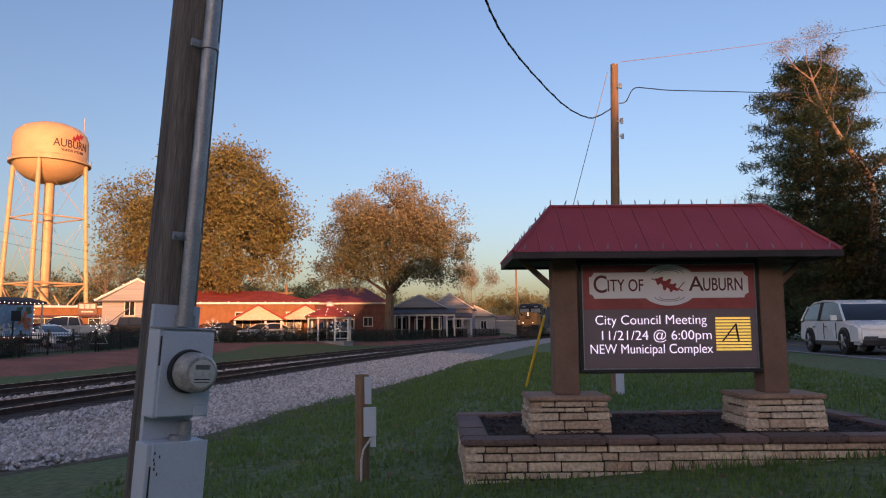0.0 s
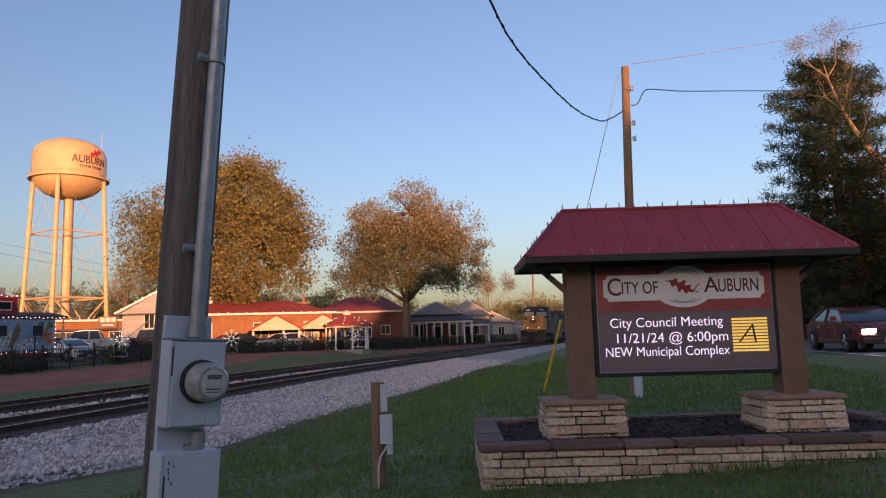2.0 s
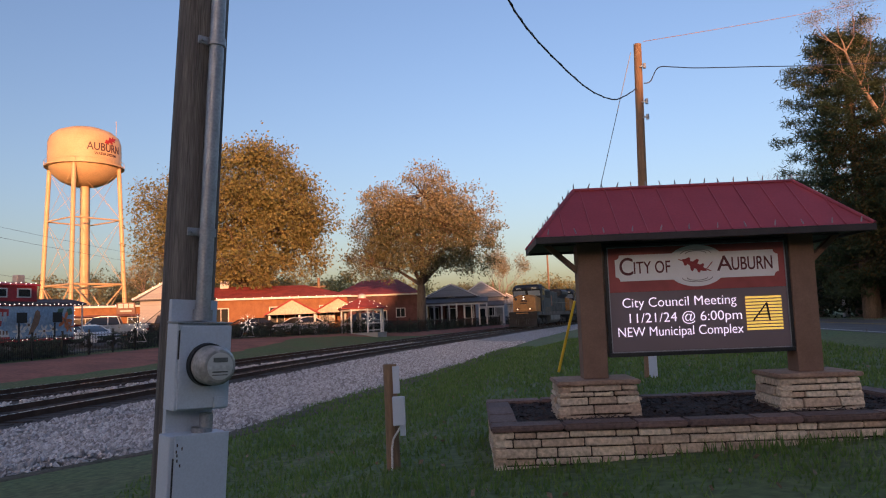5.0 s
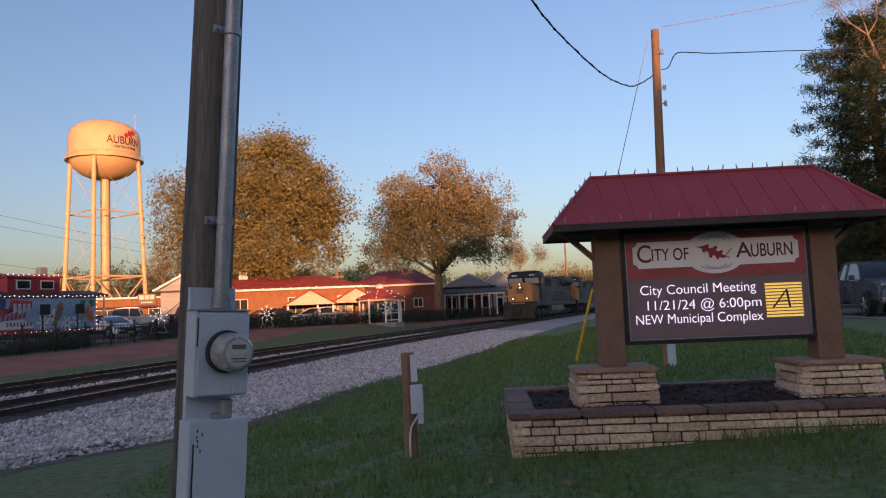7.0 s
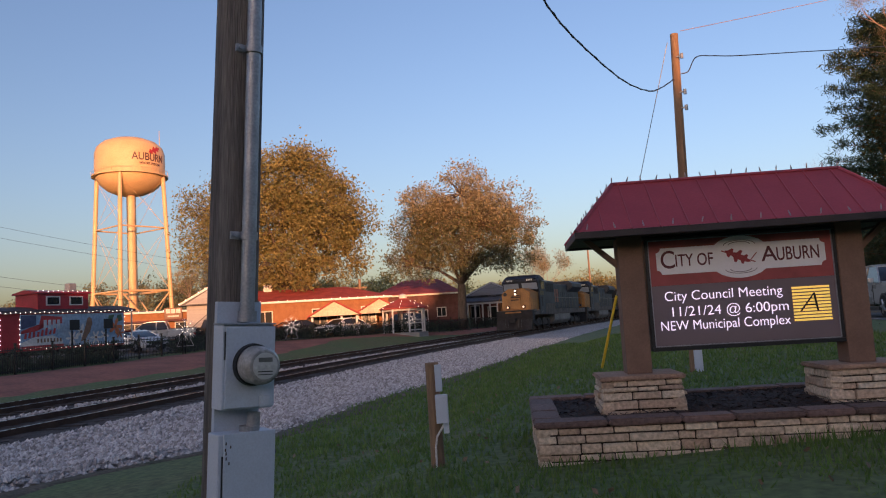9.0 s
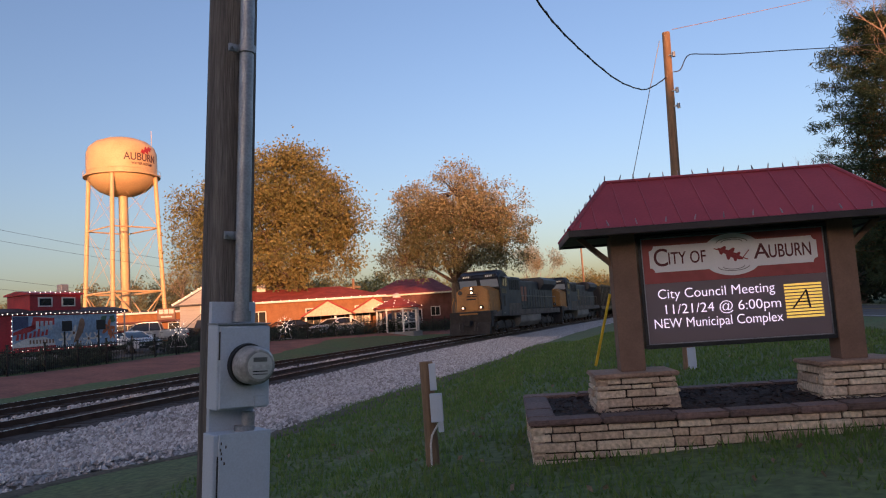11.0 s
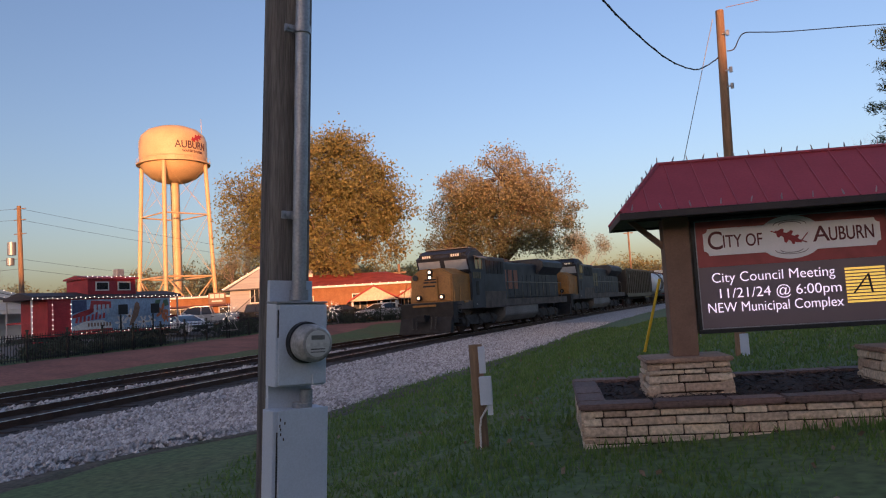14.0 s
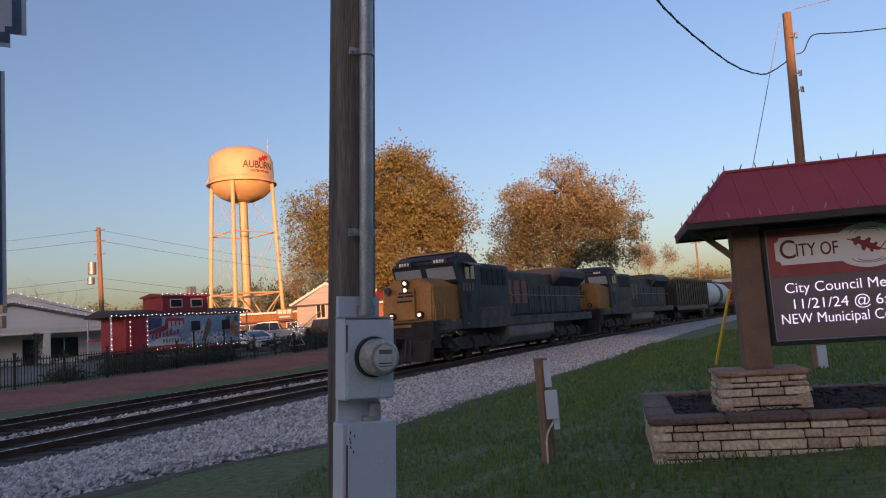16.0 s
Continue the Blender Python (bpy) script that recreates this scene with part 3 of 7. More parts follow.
    for k in range(1, 12):            # standing seams on both slopes
        x = EX0 + (EX1 - EX0) * k / 12
        for ye in (EY0, EY1):
            fr = 1.0
            if x < RX0:
                fr = (x - EX0) / (RX0 - EX0)
            elif x > RX1:
                fr = (EX1 - x) / (EX1 - RX1)
            a, b = Vector((x, ye, EZ)), Vector((x, ye + (RY - ye) * fr, EZ + (RZ - EZ) * fr))
            tube(bm, a, b, 0.011, seg=6)
    for x_e, xr in ((EX0, RX0), (EX1, RX1)):
        for k in range(1, 5):
            y = EY0 + (EY1 - EY0) * k / 5
            fr = 1 - abs(y - RY) / (RY - EY0)
            tube(bm, (x_e, y, EZ), (x_e + (xr - x_e) * fr, y, EZ + (RZ - EZ) * fr), 0.011, seg=6)
    part("seam", bm, M_ROOFRED, roof)
    bm = bmesh.new()
    for p, q in (((EX0, EY0, EZ), (RX0, RY, RZ)), ((EX1, EY0, EZ), (RX1, RY, RZ)), ((EX1, EY1, EZ), (RX1, RY, RZ)), ((EX0, EY1, EZ), (RX0, RY, RZ)), ((RX0, RY, RZ), (RX1, RY, RZ))):
        tube(bm, p, q, 0.026, seg=8)
    part("ridge_cap", bm, M_ROOFRED, roof)
    for a in ((EX0 - 0.01, EX1 + 0.01, EY0 - 0.02, EY0 + 0.03, EZ - 0.075, EZ - 0.004), (EX0 - 0.01, EX1 + 0.01, EY1 - 0.03, EY1 + 0.02, EZ - 0.075, EZ - 0.004),
              (EX0 - 0.01, EX0 + 0.03, EY0 + 0.032, EY1 - 0.032, EZ - 0.075, EZ - 0.004), (EX1 - 0.03, EX1 + 0.01, EY0 + 0.032, EY1 - 0.032, EZ - 0.075, EZ - 0.004)):
        boxpart("fascia", s, M_FASCIA, *a, 0.004)
    boxpart("soffit", s, M_FASCIA, EX0 + 0.032, EX1 - 0.032, EY0 + 0.032, EY1 - 0.032, EZ - 0.05, EZ - 0.01)
    boxpart("beam", s, M_FASCIA, 0.95, 4.1, 8.28, 8.48, 2.43 - 0.055, 2.39 + 0.03)
    for x, d in ((1.22, -1), (3.80, 1)):
        bm = bmesh.new()
        prism(bm, [(x, 2.06), (x, 2.14), (x + d * 0.27, 2.385), (x + d * 0.35, 2.385)], "y", 8.34, 8.42)
        part("knee_brace", bm, M_BROWNPOST, s)
    # clips that hold a light string along the roof's edges
    bm = bmesh.new()
    box(bm, -0.006, 0.006, -0.006, 0.006, 0, 0.03)
    tube(bm, (0, 0, 0.028), (0, -0.004, 0.062), 0.008, 0.004, 6)
    me = mesh_of("light_clip", bm, mat("clear_clip", (0.34, 0.30, 0.30), 0.3, var=0.05, bump=0))
    places = [(RX0 + (RX1 - RX0) * k / 15, RY, RZ + 0.02) for k in range(16)]
    places += [(EX0 + 0.12 + (EX1 - EX0 - 0.24) * k / 11, EY0 + 0.03, EZ + 0.022) for k in range(12)]
    for k in range(1, 7):
        f = k / 7
        places += [(EX0 + (RX0 - EX0) * f, EY0 + (RY - EY0) * f, EZ + (RZ - EZ) * f + 0.02), (EX0 + (RX0 - EX0) * f, EY1 + (RY - EY1) * f, EZ + (RZ - EZ) * f + 0.02)]
    for k, p in enumerate(places):
        o = new("light_clip", me)
        o.parent = s
        o.matrix_local = pose(*p, 14 * math.sin(k * 2.3), 16 * math.sin(k * 1.7), 40 * k)


build_planter()
_r = random.Random(5)
build_pedestal(1.34, _r)
build_pedestal(3.655, _r)
build_sign()


# ---- the near utility pole with its meter ----
def build_meter_pole():
    a, b = Vector((-1.32, 3.20, -0.1)), Vector((-1.024, 3.20, 4.6))
    lean = Matrix.Rotation(math.atan2(b.x - a.x, b.z - a.z), 4, "Y")
    p = thing("utility_pole", "weathered grey wooden utility pole leaning slightly, carrying a meter", "utility pole", Matrix.Translation(a) @ lean)
    turn = Matrix.Rotation(radians(45), 4, "Z")         # the equipment faces away from the track
    bm = bmesh.new()
    n, H = 40, 4.72
    for k in range(n):
        tube(bm, (0, 0, H * k / n), (0, 0, H * (k + 1) / n), 0.114 - 0.016 * k / n, 0.114 - 0.016 * (k + 1) / n, 28, caps=False)
    bmesh.ops.remove_doubles(bm, verts=bm.verts[:], dist=0.001)
    for v in bm.verts:
        ang = math.atan2(v.co.y, v.co.x)
        v.co += Vector((math.cos(ang), math.sin(ang), 0)) * (0.005 * noise.noise((math.cos(ang) * 3, math.sin(ang) * 3, v.co.z * 0.5)))
    part("shaft", bm, M_POLEWOOD, p, smooth=True)
    rng = random.Random(8)
    for k in range(26):          # drying cracks
        ang, z0, ln = rng.uniform(-2.9, -0.2), rng.uniform(0.3, 4.0), rng.uniform(0.15, 0.7)
        r = 0.110 - 0.016 * z0 / H
        d = Vector((math.cos(ang), math.sin(ang), 0)) * r
        tubepart("crack", p, M_BLACK, d + Vector((0, 0, z0)), d * 0.995 + Vector((0, 0, z0 + ln)), 0.0035, 0.001, 5)
    kit = []
    kit.append(boxpart("backing_board", p, M_GREYBOX, -0.10, 0.10, -0.132, -0.104, 0.4, 1.84, 0.003, "pale grey painted backing board"))
    bm = bmesh.new()
    tube(bm, (0.0, -0.150, 1.76), (0.0, -0.138, H), 0.031, seg=18)
    tube(bm, (0.0, -0.150, 1.755), (0.0, -0.150, 1.80), 0.040, seg=18)
    kit.append(part("conduit", bm, M_GALV, p, "grey galvanised conduit", smooth=True))
    for z in (2.125, 2.955):
        bm = bmesh.new()
        tube(bm, (0, -0.147, z - 0.017), (0, -0.147, z + 0.017), 0.037, seg=16)
        box(bm, -0.078, -0.02, -0.137, -0.124, z - 0.017, z + 0.017, 0.003)
        tube(bm, (-0.06, -0.130, z), (-0.06, -0.150, z), 0.008, seg=8)
        kit.append(part("pipe_clamp", bm, M_GALV, p, smooth=True))
    # meter socket
    sk = boxpart("meter_socket", p, M_GREYBOX, -0.115, 0.115, -0.235, -0.134, 1.395, 1.742, 0.006, "pale grey steel meter socket")
    kit.append(sk)
    boxpart("top_flange", sk, M_GALV, -0.118, 0.118, -0.245, -0.136, 1.7425, 1.75, 0.002)
    boxpart("cover", sk, M_GREYBOX, -0.105, 0.114, -0.246, -0.2355, 1.402, 1.735, 0.004)
    boxpart("latch", sk, M_GREYBOX, 0.045, 0.092, -0.258, -0.2465, 1.402, 1.447, 0.004)
    boxpart("seam", sk, M_BLACK, -0.1095, -0.106, -0.244, -0.2355, 1.60, 1.715)
    cz, cx = 1.578, 0.012
    bm = bmesh.new()
    tube(bm, (cx, -0.246, cz), (cx, -0.272, cz), 0.088, 0.086, 36)
    mt = part("meter", bm, M_DARKMETAL, p, "round glass electric meter", smooth=True)
    kit.append(mt)
    bm = bmesh.new()
    lathe(bm, [(0.079, 0.0), (0.0795, 0.05), (0.076, 0.072), (0.064, 0.086), (0.03, 0.091), (0.002, 0.092)], 36)
    bmesh.ops.transform(bm, matrix=Matrix.Translation((cx, -0.272, cz)) @ Matrix.Rotation(radians(90), 4, "X"), verts=bm.verts[:])
    part("meter_cover", bm, mat("frosted_meter", (0.44, 0.43, 0.41), 0.22, col2=(0.27, 0.26, 0.25), scale=11, fine=60, bump=0.02), mt, "dull translucent cover", smooth=True)
    bm = bmesh.new()
    tube(bm, (cx, -0.3635, cz), (cx, -0.3655, cz), 0.054, seg=28)
    part("meter_face", bm, mat("meter_face", (0.50, 0.50, 0.48), 0.4, var=0.04), mt)
    boxpart("display", mt, mat("meter_display", (0.15, 0.15, 0.14), 0.3), cx - 0.03, cx + 0.03, -0.3675, -0.366, cz + 0.016, cz + 0.034)
    boxpart("print_bar", mt, M_PALE, cx - 0.05, cx + 0.05, -0.3675, -0.366, cz - 0.016, cz + 0.004)
    for z, h in ((-0.022, 0.004), (-0.034, 0.003)):
        boxpart("print_bar", mt, M_DARKMETAL, cx - 0.032, cx + 0.032, -0.3675, -0.366, cz + z - h / 2, cz + z + h / 2)
    # nipple and lower disconnect box
    bm = bmesh.new()
    tube(bm, (0.05, -0.185, 1.31), (0.05, -0.185, 1.40), 0.028, seg=14)
    tube(bm, (0.03, -0.19, 1.315), (0.03, -0.19, 1.345), 0.042, seg=14)
    kit.append(part("nipple", bm, M_GALV, p, smooth=True))
    db = boxpart("disconnect_box", p, M_GREYBOX, -0.125, 0.125, -0.24, -0.134, 0.82, 1.325, 0.006, "pale grey disconnect box with rust pits")
    kit.append(db)
    boxpart("door", db, M_GREYBOX, -0.105, 0.122, -0.252, -0.2405, 0.83, 1.329, 0.004)
    boxpart("hinge_plate", db, M_GREYBOX, 0.1255, 0.142, -0.20, -0.15, 0.86, 1.26, 0.003)
    for z in (1.225, 0.985):
        tubepart("bolt", db, M_DARKMETAL, (0.1425, -0.185, z), (0.156, -0.185, z), 0.009, seg=8)
    bm = bmesh.new()
    tube(bm, (0.1425, -0.185, 0.915), (0.20, -0.195, 0.893), 0.013, seg=8)
    part("handle", bm, M_DARKMETAL, db)
    pit = mat("rust", (0.06, 0.035, 0.025), 0.9)
    for x, z in ((0.006, 0.40), (0.004, 0.375), (0.007, 0.36), (0.008, 0.34), (0.026, 0.385), (0.02, 0.32)):
        boxpart("rust_pit", db, pit, -0.105 + x, -0.100 + x, -0.2535, -0.2525, 0.885 + z, 0.897 + z)
    boxpart("dark_seam", db, M_BLACK, -0.1095, -0.106, -0.248, -0.2405, 0.90, 1.24)
    for o in kit:
        o.matrix_basis = turn
        if not o.name.startswith(("conduit", "pipe_clamp")):
            o.matrix_basis = Matrix.Translation((-0.026, 0, -0.026 if o.name.startswith(("disconnect", "nipple")) else 0)) @ turn


def build_stub_post():
    z0 = ground_z(-0.85, 7.9)
    p = thing("stub_post", "short brown wooden post with grey electrical box", "post", pose(-0.855, 7.9, z0, 0, -0.6, 0))
    h = 1.16 - z0
    bm = bmesh.new()
    lathe(bm, [(0.07, -0.1 + (h + 0.1) * k / 8) for k in range(9)], 16)
    for v in bm.verts:
        v.co.x += 0.006 * noise.noise((v.co.x * 9, v.co.y * 9, v.co.z * 1.5))
    part("shaft", bm, M_POLEWARM, p, smooth=True)
    boxpart("meter_backing", p, M_GREYBOX, 0.035, 0.105, -0.085, -0.06, h - 0.30, h - 0.02, 0.004)
    boxpart("junction_box", p, M_GREYBOX, 0.03, 0.155, -0.16, -0.07, h - 0.62, h - 0.33, 0.006, "grey steel junction box")
    boxpart("small_box", p, M_GREYBOX, 0.095, 0.15, -0.12, -0.07, h - 0.73, h - 0.625, 0.004)
    pts = [Vector((0.10, -0.10, h - 0.64)), Vector((0.06, -0.10, h - 0.70)), Vector((0.02, -0.10, h - 0.76)), Vector((0.0, -0.09, h - 0.86)), Vector((-0.005, -0.085, 0.0))]
    bm = bmesh.new()
    for q, r in zip(pts, pts[1:]):
        tube(bm, q, r, 0.011, seg=8)
    part("white_cable", bm, mat("white_pvc", (0.62, 0.6, 0.57), 0.5), p, smooth=True)


def build_service_pole():
    x, y = 3.93, 16.2
    p = thing("utility_pole", "slim round wooden service pole behind the sign", "utility pole", pose(x - 0.15, y, ground_z(x, y) - 0.1))
    tubepart("shaft", p, M_POLEWARM, (0, 0, 0), (0.20, 0, 7.45), 0.115, 0.085, 16)
    for z in (6.9, 6.1, 5.75):
        bm = bmesh.new()
        tube(bm, (0.19, -0.09, z), (0.30, -0.13, z + 0.02), 0.018, seg=6)
        tube(bm, (0.29, -0.13, z - 0.05), (0.29, -0.13, z + 0.06), 0.035, seg=8)
        part("insulator", bm, M_GALV, p)
    boxpart("foot_cover", p, M_GREYBOX, -0.03, 0.14, -0.16, -0.10, 0.05, 0.55, 0.01)
    return p


def cable(name, label, pts, r, material):
    """A hanging cable through the points."""
    bm = bmesh.new()
    for q, w in zip(pts, pts[1:]):
        tube(bm, q, w, r, seg=6)
    ob = part(name, bm, material, smooth=True)
    return tagged(ob, label, "cable")


def sag(a, b, drop, n=24):
    a, b = Vector(a), Vector(b)
    return [a.lerp(b, i / n) - Vector((0, 0, 4 * drop * (i / n) * (1 - i / n))) for i in range(n + 1)]


build_meter_pole()
build_stub_post()
build_service_pole()


# ---- water tower ----
def build_tower():
    t = thing("water_tower", "cream water tower on four legs glowing in low sun", "water tower", pose(-47.0, 88.4, 0.9))
    R = 4.15
    prof = [(0.8, 18.7), (1.7, 18.85), (2.8, 19.35), (3.6, 20.1), (R, 21.0), (R, 21.05), (R + 0.03, 22.6), (R, 24.0), (3.9, 24.75), (3.2, 25.4), (2.1, 25.85), (0.9, 26.05), (0.02, 26.1)]
    bm = bmesh.new()
    lathe(bm, prof, 48)
    part("tank", bm, M_TOWER, t, "rounded cream steel tank", smooth=True)
    bm = bmesh.new()
    lathe(bm, [(R + 0.02, 20.95), (R + 0.38, 20.95), (R + 0.38, 21.12), (R + 0.02, 21.12)], 48)
    walk_ring = part("balcony_ring", bm, M_TOWER, t)
    bm = bmesh.new()
    for k in range(48):
        a0, a1 = 2 * math.pi * k / 48, 2 * math.pi * (k + 1) / 48
        p0, p1 = Vector(((R + 0.36) * math.cos(a0), (R + 0.36) * math.sin(a0), 21.12)), Vector(((R + 0.36) * math.cos(a1), (R + 0.36) * math.sin(a1), 21.12))
        if k % 2 == 0:
            tube(bm, p0, p0 + Vector((0, 0, 0.5)), 0.02, seg=5)
        tube(bm, p0 + Vector((0, 0, 0.5)), p1 + Vector((0, 0, 0.5)), 0.02, seg=5)
    part("guard_rail", bm, M_TOWER, walk_ring)
    bm = bmesh.new()
    tube(bm, (0, 0, -1.0), (0, 0, 18.8), 0.52, seg=24)
    part("riser_pipe", bm, M_TOWER, t, smooth=True)
    facing = math.atan2(-88.4, 47.0)
    legs = []
    for k in range(4):
        a = facing + radians((-16.6, 70.0, 175.0, -105.0)[k])
        top, foot = Vector((4.05 * math.cos(a), 4.05 * math.sin(a), 21.0)), Vector((5.0 * math.cos(a), 5.0 * math.sin(a), -1.0))
        legs.append((top, foot))
        tubepart("leg", t, M_TOWER, foot, top, 0.26, 0.26, 14)
    for zf in (0.30, 0.66):
        bm = bmesh.new()
        ps = [q.lerp(w, zf) for q, w in legs]
        for i in range(4):
            tube(bm, ps[i], ps[(i + 1) % 4], 0.13 if zf > 0.6 else 0.09, seg=8)
        part("strut_ring", bm, M_TOWER, t)
    for zf0, zf1 in ((0.02, 0.30), (0.30, 0.66), (0.66, 1.0)):
        for i in range(4):
            for i0, i1 in ((i, (i + 1) % 4), ((i + 1) % 4, i)):
                tubepart("tie_rod", t, M_TOWER, legs[i0][0].lerp(legs[i0][1], zf0), legs[i1][0].lerp(legs[i1][1], zf1), 0.02 if zf1 < 0.9 else 0.09, seg=6)
    bm = bmesh.new()
    for x in (-0.2, 0.2):
        tube(bm, (x, 0, 25.9), (x, 0, 26.25), 0.05, seg=6)
    tube(bm, (3.2, 1.5, 25.3), (3.2, 1.5, 27.2), 0.035, seg=6)
    tube(bm, (-0.9, 0, 25.9), (-0.9, 0, 26.15), 0.25, seg=12)
    part("roof_vent", bm, M_TOWER, t)
    # lettering wrapped on the tank: built flat, bent round the shell
    ink = mat("dark_maroon_ink", (0.09, 0.03, 0.035), 0.5)
    red = mat("red_ink", (0.42, 0.03, 0.03), 0.5)

    def bend(ob, mid, z):
        for v in ob.data.vertices:
            ang = mid + v.co.x / (R + 0.03)
            v.co = Vector(((R + 0.04 + v.co.z) * math.cos(ang), (R + 0.04 + v.co.z) * math.sin(ang), z + v.co.y))
        ob.matrix_local = Matrix.Identity(4)
    bend(writing("lettering", "AUBURN", 1.35, 0.02, ink, t, Matrix.Identity(4), 4.4), facing + 0.58, 22.95)
    bend(writing("lettering", "WATER SYSTEM", 0.42, 0.02, ink, t, Matrix.Identity(4), 2.9), facing + 0.60, 22.15)
    bm = bmesh.new()
    oak_leaf(bm, -0.02, 0.02, 0.95, 0, 0, -25)
    bmesh.ops.transform(bm, matrix=Matrix.Rotation(radians(-90), 4, "X"), verts=bm.verts[:])
    bmesh.ops.subdivide_edges(bm, edges=bm.edges[:], cuts=1)
    for v in bm.verts:
        v.co.y *= -1
    lf = part("leaf_emblem", bm, red, t, "red leaf emblem")
    bend(lf, facing + 0.74, 23.95)


build_tower()


# ---- shade: unseen wall added behind the viewer to keep low sun off the foreground ----
def build_sun_block():
    rng = random.Random(2)
    verts, faces = [], []
    x = -160.0
    top_prev = None
    n = 0
    while x < 140:
        # Top heights set per x so chosen things fall in or out of shade.
        h = float(np.interp(x, [-40, 1, 6, 20, 24, 28, 34, 37, 39.5, 50, 54, 58, 64, 95, 99], [15.0, 15.0, 12.8, 12.8, 12.7, 12.8, 15.4, 16.0, 20.5, 20.5, 17.0, 17.0, 22.0, 22.0, 16.0])) + 0.5 * noise.noise((x * 0.09, 0, 0)) + 0.8 * noise.noise((x * 0.5, 4, 0))
        verts += [(x, -52, -2), (x, -52, h), (x, -58, h * 0.9), (x, -58, -2)]
        if n:
            a, b = n - 4, n
            faces += [(a, b, b + 1, a + 1), (a + 1, b + 1, b + 2, a + 2), (a + 2, b + 2, b + 3, a + 3)]
        n += 4
        x += 1.2
    o = raw("backdrop", verts, faces, mat("sun_block_dark", (0.05, 0.06, 0.03), 0.95, scale=0.4, fine=3, bump=0.6))
    tagged(o, "dark unseen wall added behind the lawn to block the sun", "woods", kind="structure")


build_sun_block()

# ---- the train ----
M_NAVY = mat("navy_loco_paint", (0.011, 0.017, 0.032), 0.6, var=0.3, scale=0.9, fine=14, bump=0.06)
M_GOLD = mat("golden_loco_paint", (0.35, 0.155, 0.03), 0.55, var=0.22, scale=1.2, fine=16, bump=0.05)
M_GRIME = mat("road_grime", (0.12, 0.096, 0.08), 0.85, var=0.3, scale=1.5, fine=20, bump=0.2)
M_TANKGREY = mat("dusty_tank", (0.21, 0.19, 0.17), 0.8, var=0.25, scale=0.9, fine=14, bump=0.1)
M_TRUCK = mat("truck_black", (0.022, 0.019, 0.018), 0.8, var=0.3, scale=3, fine=24, bump=0.2)
# Pale blue-grey base puts the sky's reflection into the glass colour.
M_SKY_WINDSHIELD = mat("windshield", (0.25, 0.30, 0.37), 0.12, var=0.05, bump=0, spec=1.0)
M_HEADLIGHT = glow("headlight", (1.0, 0.74, 0.44), 2.0)
M_DITCH = glow("ditch_light", (1.0, 0.60, 0.30), 1.5)
M_LAMPOFF = mat("unlit_lamp", (0.22, 0.22, 0.22), 0.25)
M_RAILGREY = mat("handrail", (0.13, 0.12, 0.10), 0.5)
M_LOGO = mat("faded_orange_mark", (0.26, 0.075, 0.04), 0.6, var=0.25)
M_LOGO2 = mat("faded_gold_mark", (0.13, 0.10, 0.04), 0.6, var=0.25)


def wheelset(parent, y, r=0.53):
    bm = bmesh.new()
    tube(bm, (-0.75, y, r), (0.75, y, r), 0.09, seg=10)
    w = part("axle", bm, M_TRUCK, parent)
    for x in (-0.75, 0.75):
        bm = bmesh.new()
        tube(bm, (x - 0.065, y, r), (x + 0.065, y, r), r, seg=24)
        tube(bm, (x - 0.10, y, r), (x + 0.10, y, r), r * 0.62, seg=20)
        part("wheel", bm, M_RAIL, w, smooth=True)


def truck(parent, y0, axles, half, r=0.53):
    """A bogie: side frames, springs, wheelsets."""
    t = boxpart("truck", parent, M_TRUCK, -0.55, 0.55, y0 - half * 0.5, y0 + half * 0.5, r - 0.05, r + 0.35, 0.03)
    for x in (-1.08, 1.08):
        bm = bmesh.new()
        L = half
        prism(bm, [(y0 - L, r + 0.02), (y0 - L, r + 0.24), (y0 - L * 0.7, r + 0.42), (y0 + L * 0.7, r + 0.42), (y0 + L, r + 0.24), (y0 + L, r + 0.02), (y0 + L * 0.5, r - 0.1), (y0 - L * 0.5, r - 0.1)], "x", x - 0.09, x + 0.09)
        for a in axles:
            box(bm, x - 0.15, x + 0.15, y0 + a - 0.19, y0 + a + 0.19, r - 0.18, r + 0.2, 0.03)
            for d in (-0.34, 0.34):
                tube(bm, (x, y0 + a + d, r - 0.12), (x, y0 + a + d, r + 0.3), 0.085, seg=8)
            tube(bm, (x + math.copysign(0.14, x), y0 + a - 0.5, r + 0.38), (x + math.copysign(0.14, x), y0 + a + 0.25, r - 0.05), 0.05, seg=6)
        part("side_frame", bm, mat_truckgrey, t)
    for a in axles:
        wheelset(parent, y0 + a, r)


mat_truckgrey = mat("truck_dust", (0.06, 0.052, 0.047), 0.85, var=0.3, scale=3, fine=20, bump=0.2)


